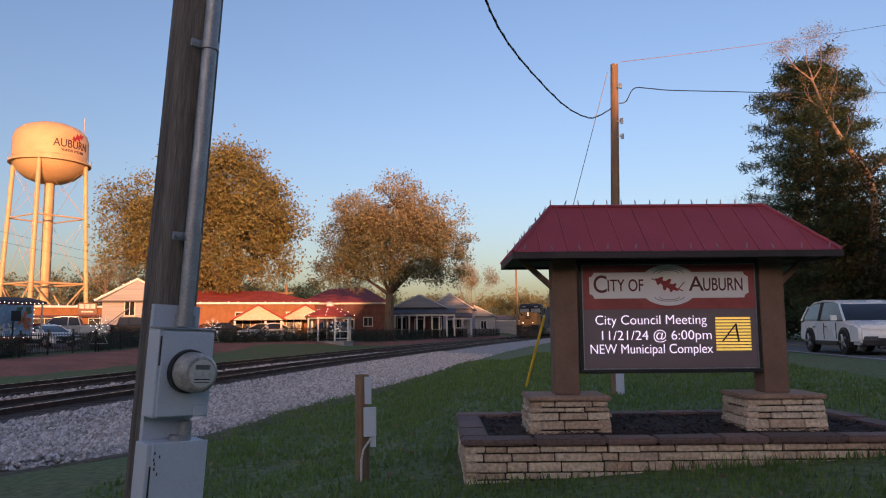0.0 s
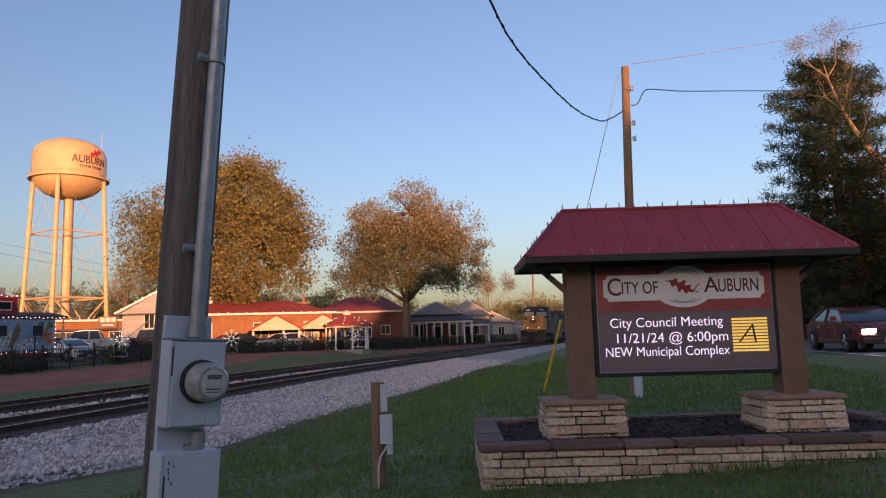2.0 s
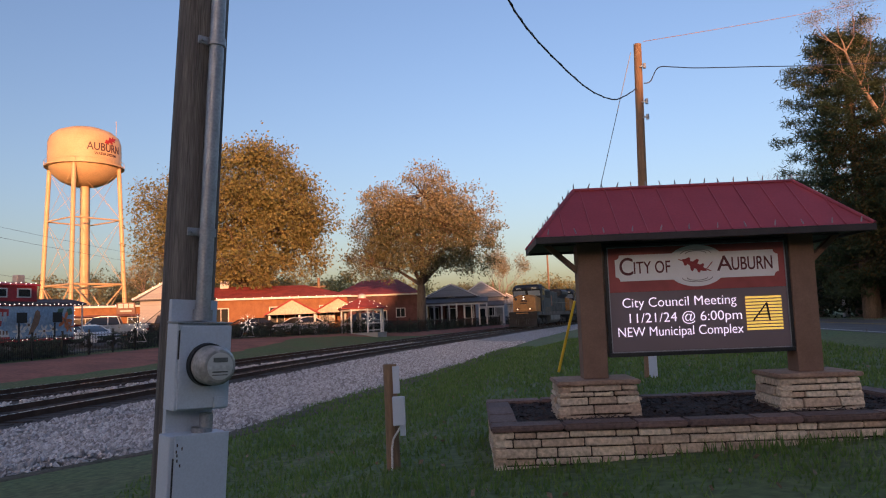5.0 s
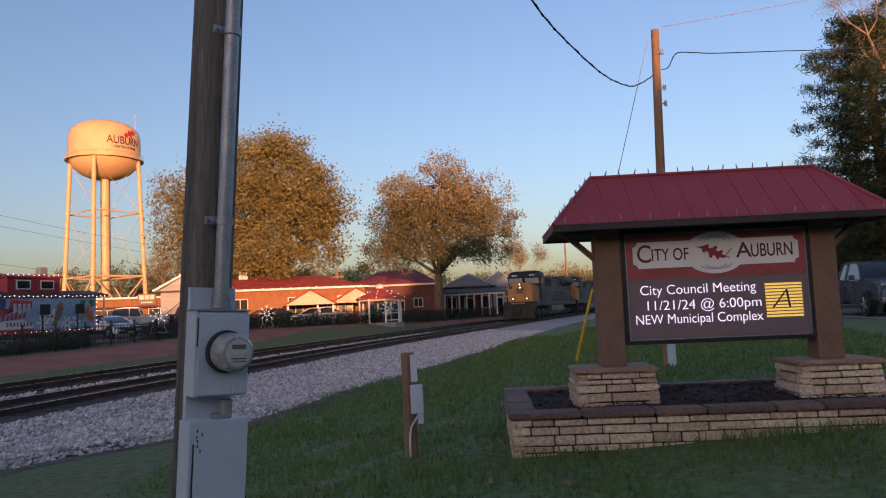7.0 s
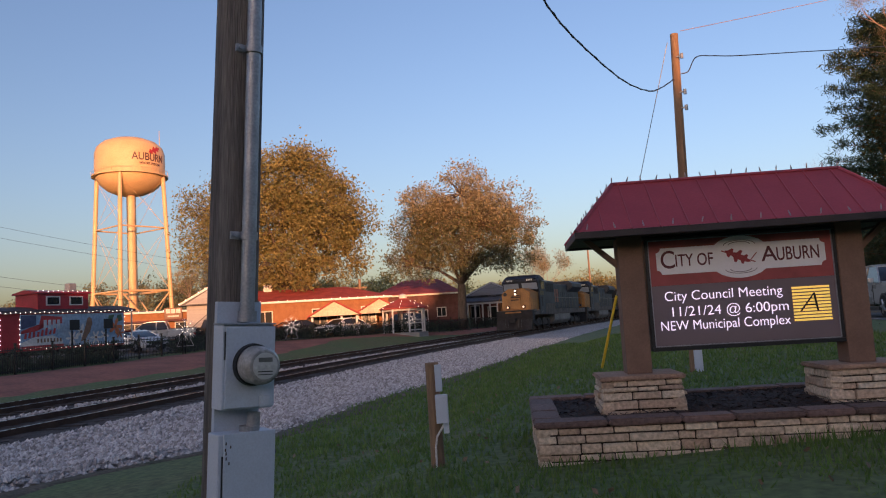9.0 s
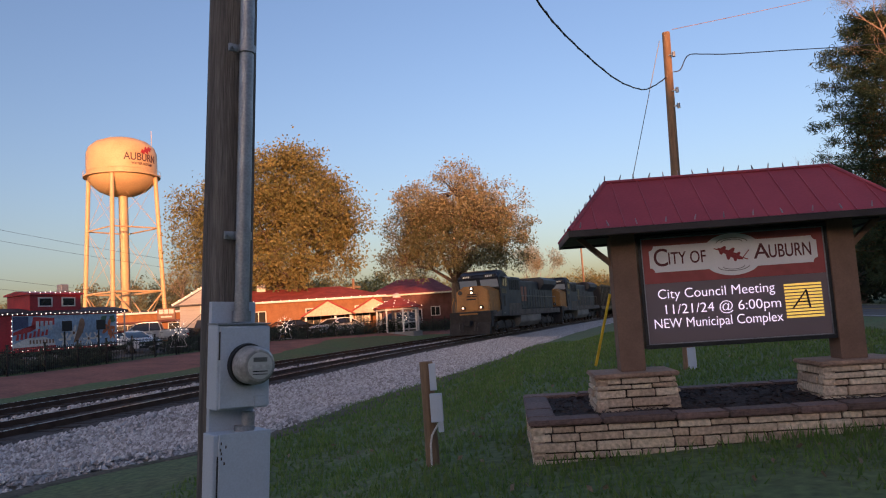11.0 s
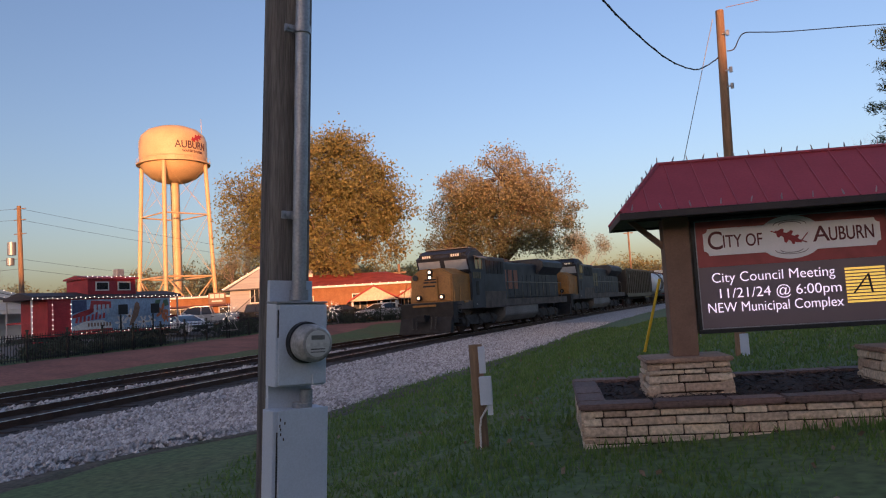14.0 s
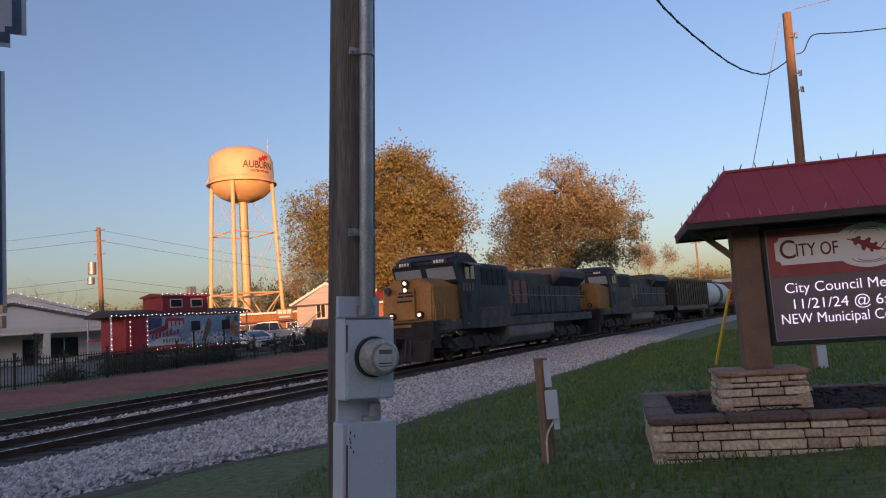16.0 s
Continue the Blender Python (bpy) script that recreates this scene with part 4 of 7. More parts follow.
def locomotive(label, lit, logo_mat):
    t = thing("locomotive", label, "locomotive", group="locomotives")
    F, B = -11.1, 11.1
    # frame, pilot, snow plough
    fr = boxpart("underframe", t, M_GRIME, -1.5, 1.5, F + 0.6, B - 0.4, 1.28, 1.72, 0.03)
    bm = bmesh.new()
    box(bm, -1.5, 1.5, F + 0.15, F + 0.75, 0.62, 1.70, 0.04)
    prism(bm, [(F + 0.1, 0.12), (F - 0.28, 0.16), (F + 0.02, 0.95), (F + 0.2, 0.95)], "x", -1.45, 1.45)
    part("pilot", bm, M_TRUCK, t, "black pilot with snow plough")
    bm = bmesh.new()
    box(bm, -0.16, 0.16, F - 0.45, F + 0.2, 0.78, 1.08, 0.05)
    box(bm, -0.22, 0.22, F - 0.6, F - 0.42, 0.74, 1.12, 0.05)
    part("coupler", bm, M_TRUCK, t)
    for x in (-0.75, 0.75, 1.15, -1.15):
        tubepart("air_hose", t, M_BLACK, (x * 0.6, F - 0.2, 1.0), (x * 0.55, F - 0.3, 0.4), 0.035, seg=6)
    boxpart("step_stripe", t, M_GOLD, -0.75, 0.55, F + 0.06, F + 0.145, 1.50, 1.60, 0.01, "yellow stripe over the coupler")
    # nose
    bm = bmesh.new()
    pts = [(-1.42, 1.72), (1.42, 1.72), (1.42, 3.12), (0.75, 3.48), (-0.75, 3.48), (-1.42, 3.12)]
    vs = prism(bm, pts, "y", F + 0.75, F + 3.0)
    for v in bm.verts:
        if v.co.y < F + 1:
            v.co.x *= 0.84
        if v.co.y < F + 1 and v.co.z > 3.0:
            v.co.y += 0.12
    bmesh.ops.bevel(bm, geom=[e for e in bm.edges if all(v.co.y < F + 1.2 for v in e.verts)], offset=0.07, segments=3, affect="EDGES")
    nose = part("nose", bm, M_GOLD, t, "golden yellow nose")
    boxpart("nose_door", nose, M_GOLD, -0.42, 0.42, F + 0.70, F + 0.745, 1.8, 3.05, 0.012)
    for k, (x0, x1, z0, z1) in enumerate(((-0.36, -0.06, 2.72, 2.80), (0.0, 0.38, 2.72, 2.80), (-0.40, 0.30, 2.52, 2.60), (-0.30, 0.36, 2.86, 2.93))):
        boxpart("nose_mark", nose, M_TRUCK, x0, x1, F + 0.685, F + 0.698, z0, z1)
    bm = bmesh.new()
    tube(bm, (-0.85, F + 0.75, 3.05), (-0.85, F + 0.68, 3.05), 0.15, seg=14)
    part("bell_recess", bm, M_BLACK, nose)
    # cab
    bm = bmesh.new()
    pts = [(F + 2.75, 1.3), (F + 4.6, 1.3), (F + 4.6, 4.38), (F + 4.1, 4.58), (F + 2.95, 4.58), (F + 2.22, 4.26), (F + 2.60, 3.30), (F + 2.75, 3.2)]
    prism(bm, pts, "x", -1.53, 1.53)
    bmesh.ops.bevel(bm, geom=[e for e in bm.edges if abs(e.verts[0].co.x) > 1.5 and abs(e.verts[1].co.x) > 1.5 and e.verts[0].co.z > 4.1 and e.verts[1].co.z > 4.1], offset=0.16, segments=3, affect="EDGES")
    cab_ = part("cab", bm, M_NAVY, t, "dark navy crew cab")
    boxpart("cab_roof", cab_, M_RAILGREY, -1.2, 1.2, F + 2.9, F + 4.55, 4.585, 4.64, 0.02, "dusty pale roof")
    nrm = Vector((0, -0.9, -0.3)).normalized()
    def windshield(x0, x1):
        bm = bmesh.new()
        def at(x, z):
            return (x, F + 2.60 - (z - 3.30) * 0.396 - 0.012, z)
        v = [bm.verts.new(at(x, z)) for x, z in ((x0, 3.40), (x1, 3.40), (x1 * 0.98, 3.94), (x0 * 0.98, 3.94))]
        f = bm.faces.new(v)
        r = bmesh.ops.extrude_face_region(bm, geom=[f])
        for e in r["geom"]:
            if isinstance(e, bmesh.types.BMVert):
                e.co.y -= 0.012
        part("windshield", bm, M_SKY_WINDSHIELD, cab_)
    windshield(-1.46, -0.14)
    windshield(0.14, 1.46)
    for x in (-0.85, 0.85):
        b = boxpart("number_board", cab_, M_BLACK, x - 0.36, x + 0.36, F + 2.20, F + 2.27, 4.08, 4.31, 0.01)
        for k in range(4):
            boxpart("number_bar", b, M_PALE, x - 0.24 + k * 0.13, x - 0.15 + k * 0.13, F + 2.192, F + 2.199, 4.13, 4.26)
    for sx in (-1, 1):
        xs = sorted((sx * 1.535, sx * 1.55))
        w = boxpart("side_window", cab_, M_GLASS, xs[0], xs[1], F + 3.25, F + 4.25, 3.42, 4.02)
        xs = sorted((sx * 1.552, sx * 1.575))
        for y in (F + 3.2, F + 3.72, F + 4.25):
            boxpart("window_post", w, M_RAILGREY, xs[0], xs[1], y, y + 0.06, 3.4, 4.04)
        bm = bmesh.new()
        prism(bm, [(sx * 1.54, 4.12), (sx * 1.54, 4.16), (sx * 1.86, 4.02), (sx * 1.86, 3.99)], "y", F + 3.1, F + 4.4)
        part("sunshade", bm, M_RAILGREY, cab_)
        xs = sorted((sx * 1.535, sx * 1.545))
        boxpart("cab_vent", cab_, M_TRUCK, xs[0], xs[1], F + 3.3, F + 3.7, 2.0, 2.75)
        for k in range(4):
            boxpart("number_bar", cab_, M_LOGO2, xs[0], xs[1], F + 2.95 + k * 0.3, F + 3.15 + k * 0.3, 2.9, 3.25)
    # headlights on the nose, ditch lights above the pilot
    hl = M_HEADLIGHT if lit else M_LAMPOFF
    dl = M_DITCH if lit else M_LAMPOFF
    for z in (3.30, 3.02):
        bm = bmesh.new()
        tube(bm, (0, F + 0.77, z), (0, F + 0.70, z), 0.16, seg=16)
        h = part("headlight", bm, M_TRUCK, nose, smooth=True)
        bm = bmesh.new()
        tube(bm, (0, F + 0.699, z), (0, F + 0.68, z), 0.075, seg=16)
        part("lens", bm, hl, h)
    for x in (-0.66, 0.66):
        bm = bmesh.new()
        tube(bm, (x, F + 0.74, 1.98), (x, F + 0.60, 1.98), 0.15, seg=16)
        h = part("ditch_light", bm, M_TRUCK, t, smooth=True)
        bm = bmesh.new()
        tube(bm, (x, F + 0.599, 1.98), (x, F + 0.58, 1.98), 0.075, seg=16)
        part("lens", bm, dl, h)
    # blower and engine hood
    hood = boxpart("electrical_cabinet", t, M_NAVY, -1.5, 1.5, F + 4.62, F + 8.2, 1.73, 4.18, 0.08, "dark navy equipment cabinet")
    boxpart("cabinet_skirt", hood, M_GRIME, -1.505, 1.505, F + 4.65, F + 8.1, 1.25, 2.2, 0.02)
    for k in range(5):
        for sx in (-1.51, 1.51):
            boxpart("grille", hood, M_TRUCK, sx - 0.012, sx + 0.012, F + 5.0 + k * 0.6, F + 5.45 + k * 0.6, 3.2, 3.95)
    bm = bmesh.new()
    box(bm, -1.0, 1.0, F + 8.2, B - 0.9, 1.73, 4.05, 0.10)
    eh = part("engine_hood", bm, M_NAVY, t, "dark navy engine hood")
    for k in range(12):
        for sx in (-1.005, 1.005):
            boxpart("hood_door", eh, M_NAVY, sx - 0.02, sx + 0.02, F + 8.4 + k * 0.88, F + 9.18 + k * 0.88, 1.9, 3.3, 0.008)
    bm = bmesh.new()
    prism(bm, [(-1.0, 3.35), (-1.52, 3.85), (-1.52, 4.20), (-1.2, 4.42), (1.2, 4.42), (1.52, 4.20), (1.52, 3.85), (1.0, 3.35)], "y", B - 6.2, B - 1.2)
    rad = part("radiator_wing", bm, M_NAVY, t, "flared radiator section")
    boxpart("radiator_top", rad, M_GRIME, -1.15, 1.15, B - 6.0, B - 1.4, 4.423, 4.47, 0.02)
    boxpart("exhaust_stack", t, M_GRIME, -0.5, 0.5, F + 10.6, F + 11.6, 4.05, 4.32, 0.03)
    for y0, y1 in ((F + 4.7, F + 6.1), (F + 6.4, F + 8.0)):
        boxpart("roof_hatch", hood, M_GRIME, -0.9, 0.9, y0, y1, 4.185, 4.24, 0.02)
    boxpart("rear_hood", t, M_NAVY, -0.75, 0.75, B - 0.88, B - 0.1, 1.73, 3.6, 0.08)
    # plain blocks where the owner's mark is painted
    for sx in (-1, 1):
        xs = sorted((sx * 1.026, sx * 1.034))
        for k, w in enumerate((0.75, 0.75, 0.75)):
            boxpart("paint_mark", eh, logo_mat, xs[0], xs[1], F + 8.9 + k * 1.05, F + 8.9 + k * 1.05 + w, 2.35, 3.55)
    # handrails along the walkway and nose
    for sx in (-1, 1):
        bm = bmesh.new()
        for k in range(9):
            tube(bm, (sx * 1.46, F + 8.4 + k * 1.5, 1.72), (sx * 1.46, F + 8.4 + k * 1.5, 2.75), 0.02, seg=6)
        tube(bm, (sx * 1.46, F + 8.4, 2.75), (sx * 1.46, F + 20.4, 2.75), 0.022, seg=6)
        part("walkway_rail", bm, M_RAILGREY, t)
        bm = bmesh.new()
        tube(bm, (sx * 1.45, F + 0.5, 0.7), (sx * 1.45, F + 0.5, 2.2), 0.022, seg=6)
        tube(bm, (sx * 1.45, F + 0.5, 2.2), (sx * 1.3, F + 0.65, 2.75), 0.022, seg=6)
        tube(bm, (sx * 1.42, F + 1.3, 1.3), (sx * 1.46, F + 1.3, 2.5), 0.022, seg=6)
        part("grab_rail", bm, M_GOLD, t)
        bm = bmesh.new()
        for z in (0.45, 0.8, 1.15, 1.5):
            box(bm, sx * 1.5 - 0.22, sx * 1.5 + 0.05 * sx, F + 0.62, F + 1.15, z, z + 0.04)
        part("steps", bm, M_TRUCK, t)
        boxpart("step_edge", t, M_GOLD, min(sx * 1.2, sx * 1.56), max(sx * 1.2, sx * 1.56), F + 1.6, F + 2.05, 1.62, 1.715, 0.01)
        tubepart("marker_lamp", t, M_PALE, (sx * 1.52, F + 3.3, 1.5), (sx * 1.56, F + 3.3, 1.5), 0.03, seg=8)
    # fuel tank and trucks
    bm = bmesh.new()
    prism(bm, [(-1.45, 0.75), (-1.1, 0.38), (1.1, 0.38), (1.45, 0.75), (1.45, 1.27), (-1.45, 1.27)], "y", -3.2, 3.4)
    bmesh.ops.bevel(bm, geom=bm.edges[:], offset=0.04, segments=2, affect="EDGES")
    part("fuel_tank", bm, M_TANKGREY, t, "dusty grey fuel tank")
    truck(t, F + 4.55, (-1.9, 0.0, 1.9), 2.6)
    truck(t, B - 4.55, (-1.9, 0.0, 1.9), 2.6)
    bm = bmesh.new()
    for k in range(3):
        tube(bm, (-0.3 + 0.2 * k, F + 4.4, 4.64), (-0.3 + 0.2 * k, F + 4.0, 4.64), 0.06, 0.1, 8)
    part("horn", bm, M_GRIME, t)
    return t


def hopper_car():
    t = thing("hopper_car", "black ribbed steel open hopper freight car", "freight car")
    H = 8.2
    bm = bmesh.new()
    prism(bm, [(-H, 1.45), (-H + 0.7, 1.1), (H - 0.7, 1.1), (H, 1.45), (H, 4.05), (-H, 4.05)], "x", -1.4, 1.4)
    bmesh.ops.delete(bm, geom=[f for f in bm.faces if f.normal.z > 0.9], context="FACES")
    part("body", bm, M_BLACK, t)
    boxpart("load", t, mat("coal", (0.015, 0.015, 0.016), 0.8, bump=0.8), -1.35, 1.35, -H + 0.1, H - 0.1, 3.5, 3.8)
    for sx in (-1, 1):
        for k in range(15):
            y = -H + 0.1 + k * (2 * H - 0.3) / 14
            boxpart("side_post", t, M_BLACK, min(sx * 1.402, sx * 1.5), max(sx * 1.402, sx * 1.5), y, y + 0.1, 1.5, 4.0, 0.01)
        boxpart("top_chord", t, M_BLACK, min(sx * 1.38, sx * 1.54), max(sx * 1.38, sx * 1.54), -H, H, 4.06, 4.2, 0.02)
        for k in range(4):
            boxpart("pale_mark", t, M_PALE, min(sx * 1.403, sx * 1.41), max(sx * 1.403, sx * 1.41), -6.3 + k * 0.3 + (k % 2) * 3.0, -6.12 + k * 0.3 + (k % 2) * 3.0, 3.2, 3.6)
    boxpart("sill", t, M_TRUCK, -0.5, 0.5, -H - 0.5, H + 0.5, 0.8, 1.09, 0.02)
    truck(t, -H + 1.7, (-0.9, 0.9), 1.4, 0.46)
    truck(t, H - 1.7, (-0.9, 0.9), 1.4, 0.46)
    return t


def tank_car():
    t = thing("tank_car", "white tank car with dark band round its middle", "freight car")
    H = 7.4
    white = mat("tank_white", (0.62, 0.62, 0.62), 0.45, var=0.12, scale=1.0, fine=10, bump=0.03)
    bm = bmesh.new()
    lathe(bm, [(0.05, -H), (0.8, -H + 0.1), (1.3, -H + 0.4), (1.48, -H + 0.8), (1.48, H - 0.8), (1.3, H - 0.4), (0.8, H - 0.1), (0.05, H)], 32)
    bmesh.ops.transform(bm, matrix=Matrix.Translation((0, 0, 2.65)) @ Matrix.Rotation(radians(90), 4, "X"), verts=bm.verts[:])
    part("tank", bm, white, t, smooth=True)
    bm = bmesh.new()
    tube(bm, (0, -1.2, 2.65), (0, 1.2, 2.65), 1.492, seg=32, caps=False)
    part("dark_band", bm, M_GRIME, t, smooth=True)
    bm = bmesh.new()
    tube(bm, (0, 0, 4.1), (0, 0, 4.45), 0.5, seg=16)
    box(bm, -0.9, 0.9, -1.3, 1.3, 4.15, 4.2)
    part("manway", bm, M_GRIME, t)
    boxpart("sill", t, M_TRUCK, -1.2, 1.2, -H - 0.4, H + 0.4, 0.95, 1.16, 0.02)
    for sx in (-1, 1):
        tubepart("side_rail", t, M_PALE, (sx * 1.45, -H, 1.75), (sx * 1.45, H, 1.75), 0.03, seg=6)
    truck(t, -H + 1.3, (-0.9, 0.9), 1.4, 0.46)
    truck(t, H - 1.3, (-0.9, 0.9), 1.4, 0.46)
    return t


def box_car(label, side, top):
    t = thing("box_car", label, "freight car", group="box cars")
    H = 8.6
    body = boxpart("body", t, side, -1.5, 1.5, -H, H, 1.1, 4.3, 0.04)
    boxpart("roof", t, top, -1.53, 1.53, -H - 0.02, H + 0.02, 4.305, 4.75, 0.08)
    for sx in (-1, 1):
        for k in range(18):
            y = -H + 0.2 + k * (2 * H - 0.5) / 17
            boxpart("rib", body, side, min(sx * 1.502, sx * 1.55), max(sx * 1.502, sx * 1.55), y, y + 0.14, 1.15, 4.25, 0.01)
        xs = sorted((sx * 1.552, sx * 1.57))
        for k in range(7):
            boxpart("paint_scrawl", body, M_PALE, xs[0], xs[1], -6.5 + k * 0.62, -6.2 + k * 0.62, 1.3, 1.9 + 0.5 * abs(math.sin(k * 1.9)))
        boxpart("sliding_door", body, side, min(sx * 1.552, sx * 1.6), max(sx * 1.552, sx * 1.6), -1.5, 1.5, 1.2, 4.2, 0.02)
    boxpart("sill", t, M_TRUCK, -1.2, 1.2, -H - 0.5, H + 0.5, 0.85, 1.095, 0.02)
    truck(t, -H + 1.8, (-0.9, 0.9), 1.4, 0.46)
    truck(t, H - 1.8, (-0.9, 0.9), 1.4, 0.46)
    return t


TRAIN = []          # (thing, distance of its middle behind the train's front)
TRAIN.append((locomotive("navy and gold diesel locomotive with lit headlights", True, M_LOGO), 11.1))
TRAIN.append((locomotive("second navy and gold diesel locomotive, lamps unlit", False, M_LOGO2), 33.8))
TRAIN.append((hopper_car(), 54.4))
TRAIN.append((tank_car(), 71.6))
_maroon = mat("maroon_car", (0.16, 0.035, 0.035), 0.6, var=0.2, scale=0.8, fine=10)
TRAIN.append((box_car("maroon box car with pale roof and scrawled paint", _maroon, M_PALE), 89.3))
_g = mat("dull_grey_car", (0.10, 0.10, 0.11), 0.65, var=0.2, scale=0.8, fine=10)
TRAIN.append((box_car("dull grey box car at the rear", _g, _g), 108.0))


def on_track(y):
    return pose(track_x(y), y, rise(y), 0, 0, -math.degrees(math.atan(track_slope(y))))


def move_train():
    for ob, back in TRAIN:
        rows = []
        for k in range(17):
            front = float(np.interp(k, [0, 16], [99.8, 28.4]))
            rows.append((float(k), on_track(front + back * 0.965)))
        walk(ob, rows)


# ---- trees ----
M_BARK = mat("bark", (0.13, 0.095, 0.07), 0.95, var=0.3, scale=2, fine=14, stretch=(4, 4, 0.6), bump=0.6)
M_BARKPALE = mat("pale_bark", (0.27, 0.19, 0.14), 0.95, var=0.25, scale=2, fine=14, stretch=(4, 4, 0.6), bump=0.5)
M_TWIG = mat("twig", (0.16, 0.115, 0.09), 0.95, var=0.2)
L_GOLD = leaf_mat("oak_autumn_leaf", (0.38, 0.30, 0.11), (0.21, 0.21, 0.075))
L_RUSSET = leaf_mat("russet_leaf", (0.44, 0.35, 0.21), (0.30, 0.27, 0.14))
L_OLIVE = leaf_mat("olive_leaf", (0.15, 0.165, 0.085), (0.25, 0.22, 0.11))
L_PINE = leaf_mat("pine_needle", (0.05, 0.085, 0.05), (0.09, 0.12, 0.06))
L_BROWNPINE = leaf_mat("dry_vine_leaf", (0.11, 0.075, 0.028), (0.05, 0.055, 0.02))
L_DARK = leaf_mat("shade_dark_leaf", (0.03, 0.042, 0.026), (0.055, 0.065, 0.035))


def limb_mesh(segs, sides=5):
    """Joined tapered limbs: (a, b, r0, r1)."""
    V, Fc = [], []
    for a, b, r0, r1 in segs:
        d = (b - a)
        if d.length < 1e-4:
            continue
        d.normalize()
        p = d.orthogonal().normalized()
        q = d.cross(p)
        k = len(V)
        for c, r in ((a, r0), (b, r1)):
            for i in range(sides):
                an = 2 * math.pi * i / sides
                V.append(c + (p * math.cos(an) + q * math.sin(an)) * r)
        for i in range(sides):
            j = (i + 1) % sides
            Fc.append((k + i, k + j, k + sides + j, k + sides + i))
    return V, Fc


def grow(segs, a, d, length, r, depth, rng, spread=0.55, up=0.12):
    """Recursive branching."""
    n = 2
    p, v = a.copy(), d.normalized()
    for i in range(n):
        v = (v + Vector((rng.uniform(-1, 1), rng.uniform(-1, 1), rng.uniform(-1, 1))) * 0.16 + Vector((0, 0, up * 0.5))).normalized()
        q = p + v * (length / n)
        r2 = r * (1 - 0.22)
        segs.append((p, q, r, r2))
        p, r = q, r2
    if depth > 0:
        for k in range(rng.choice((2, 3, 3))):
            w = (v + Vector((rng.uniform(-1, 1), rng.uniform(-1, 1), rng.uniform(-0.6, 1))) * spread + Vector((0, 0, up))).normalized()
            grow(segs, p, w, length * rng.uniform(0.6, 0.85), r * rng.uniform(0.5, 0.72), depth - 1, rng, spread, up)
    return segs


def leaf_cloud(centers, per, radius, size, rs, aspect=0.55, droop=0.0):
    """Many small folded leaf blades round the centres."""
    n = len(centers) * per
    c = np.repeat(np.array(centers), per, 0)
    off = rs.normal(0, 1, (n, 3)) * radius
    off[:, 2] *= 0.75
    p = c + off
    a = rs.normal(0, 1, (n, 3))
    a[:, 2] -= droop
    a /= np.linalg.norm(a, axis=1, keepdims=True)
    b = np.cross(a, rs.normal(0, 1, (n, 3)))
    b /= np.linalg.norm(b, axis=1, keepdims=True)
    s = (size * rs.uniform(0.6, 1.4, n))[:, None]
    V = np.stack([p - a * s, p + b * s * aspect, p + a * s, p - b * s * aspect], 1).reshape(-1, 3)
    F = np.arange(n * 4).reshape(-1, 4)
    return V, F


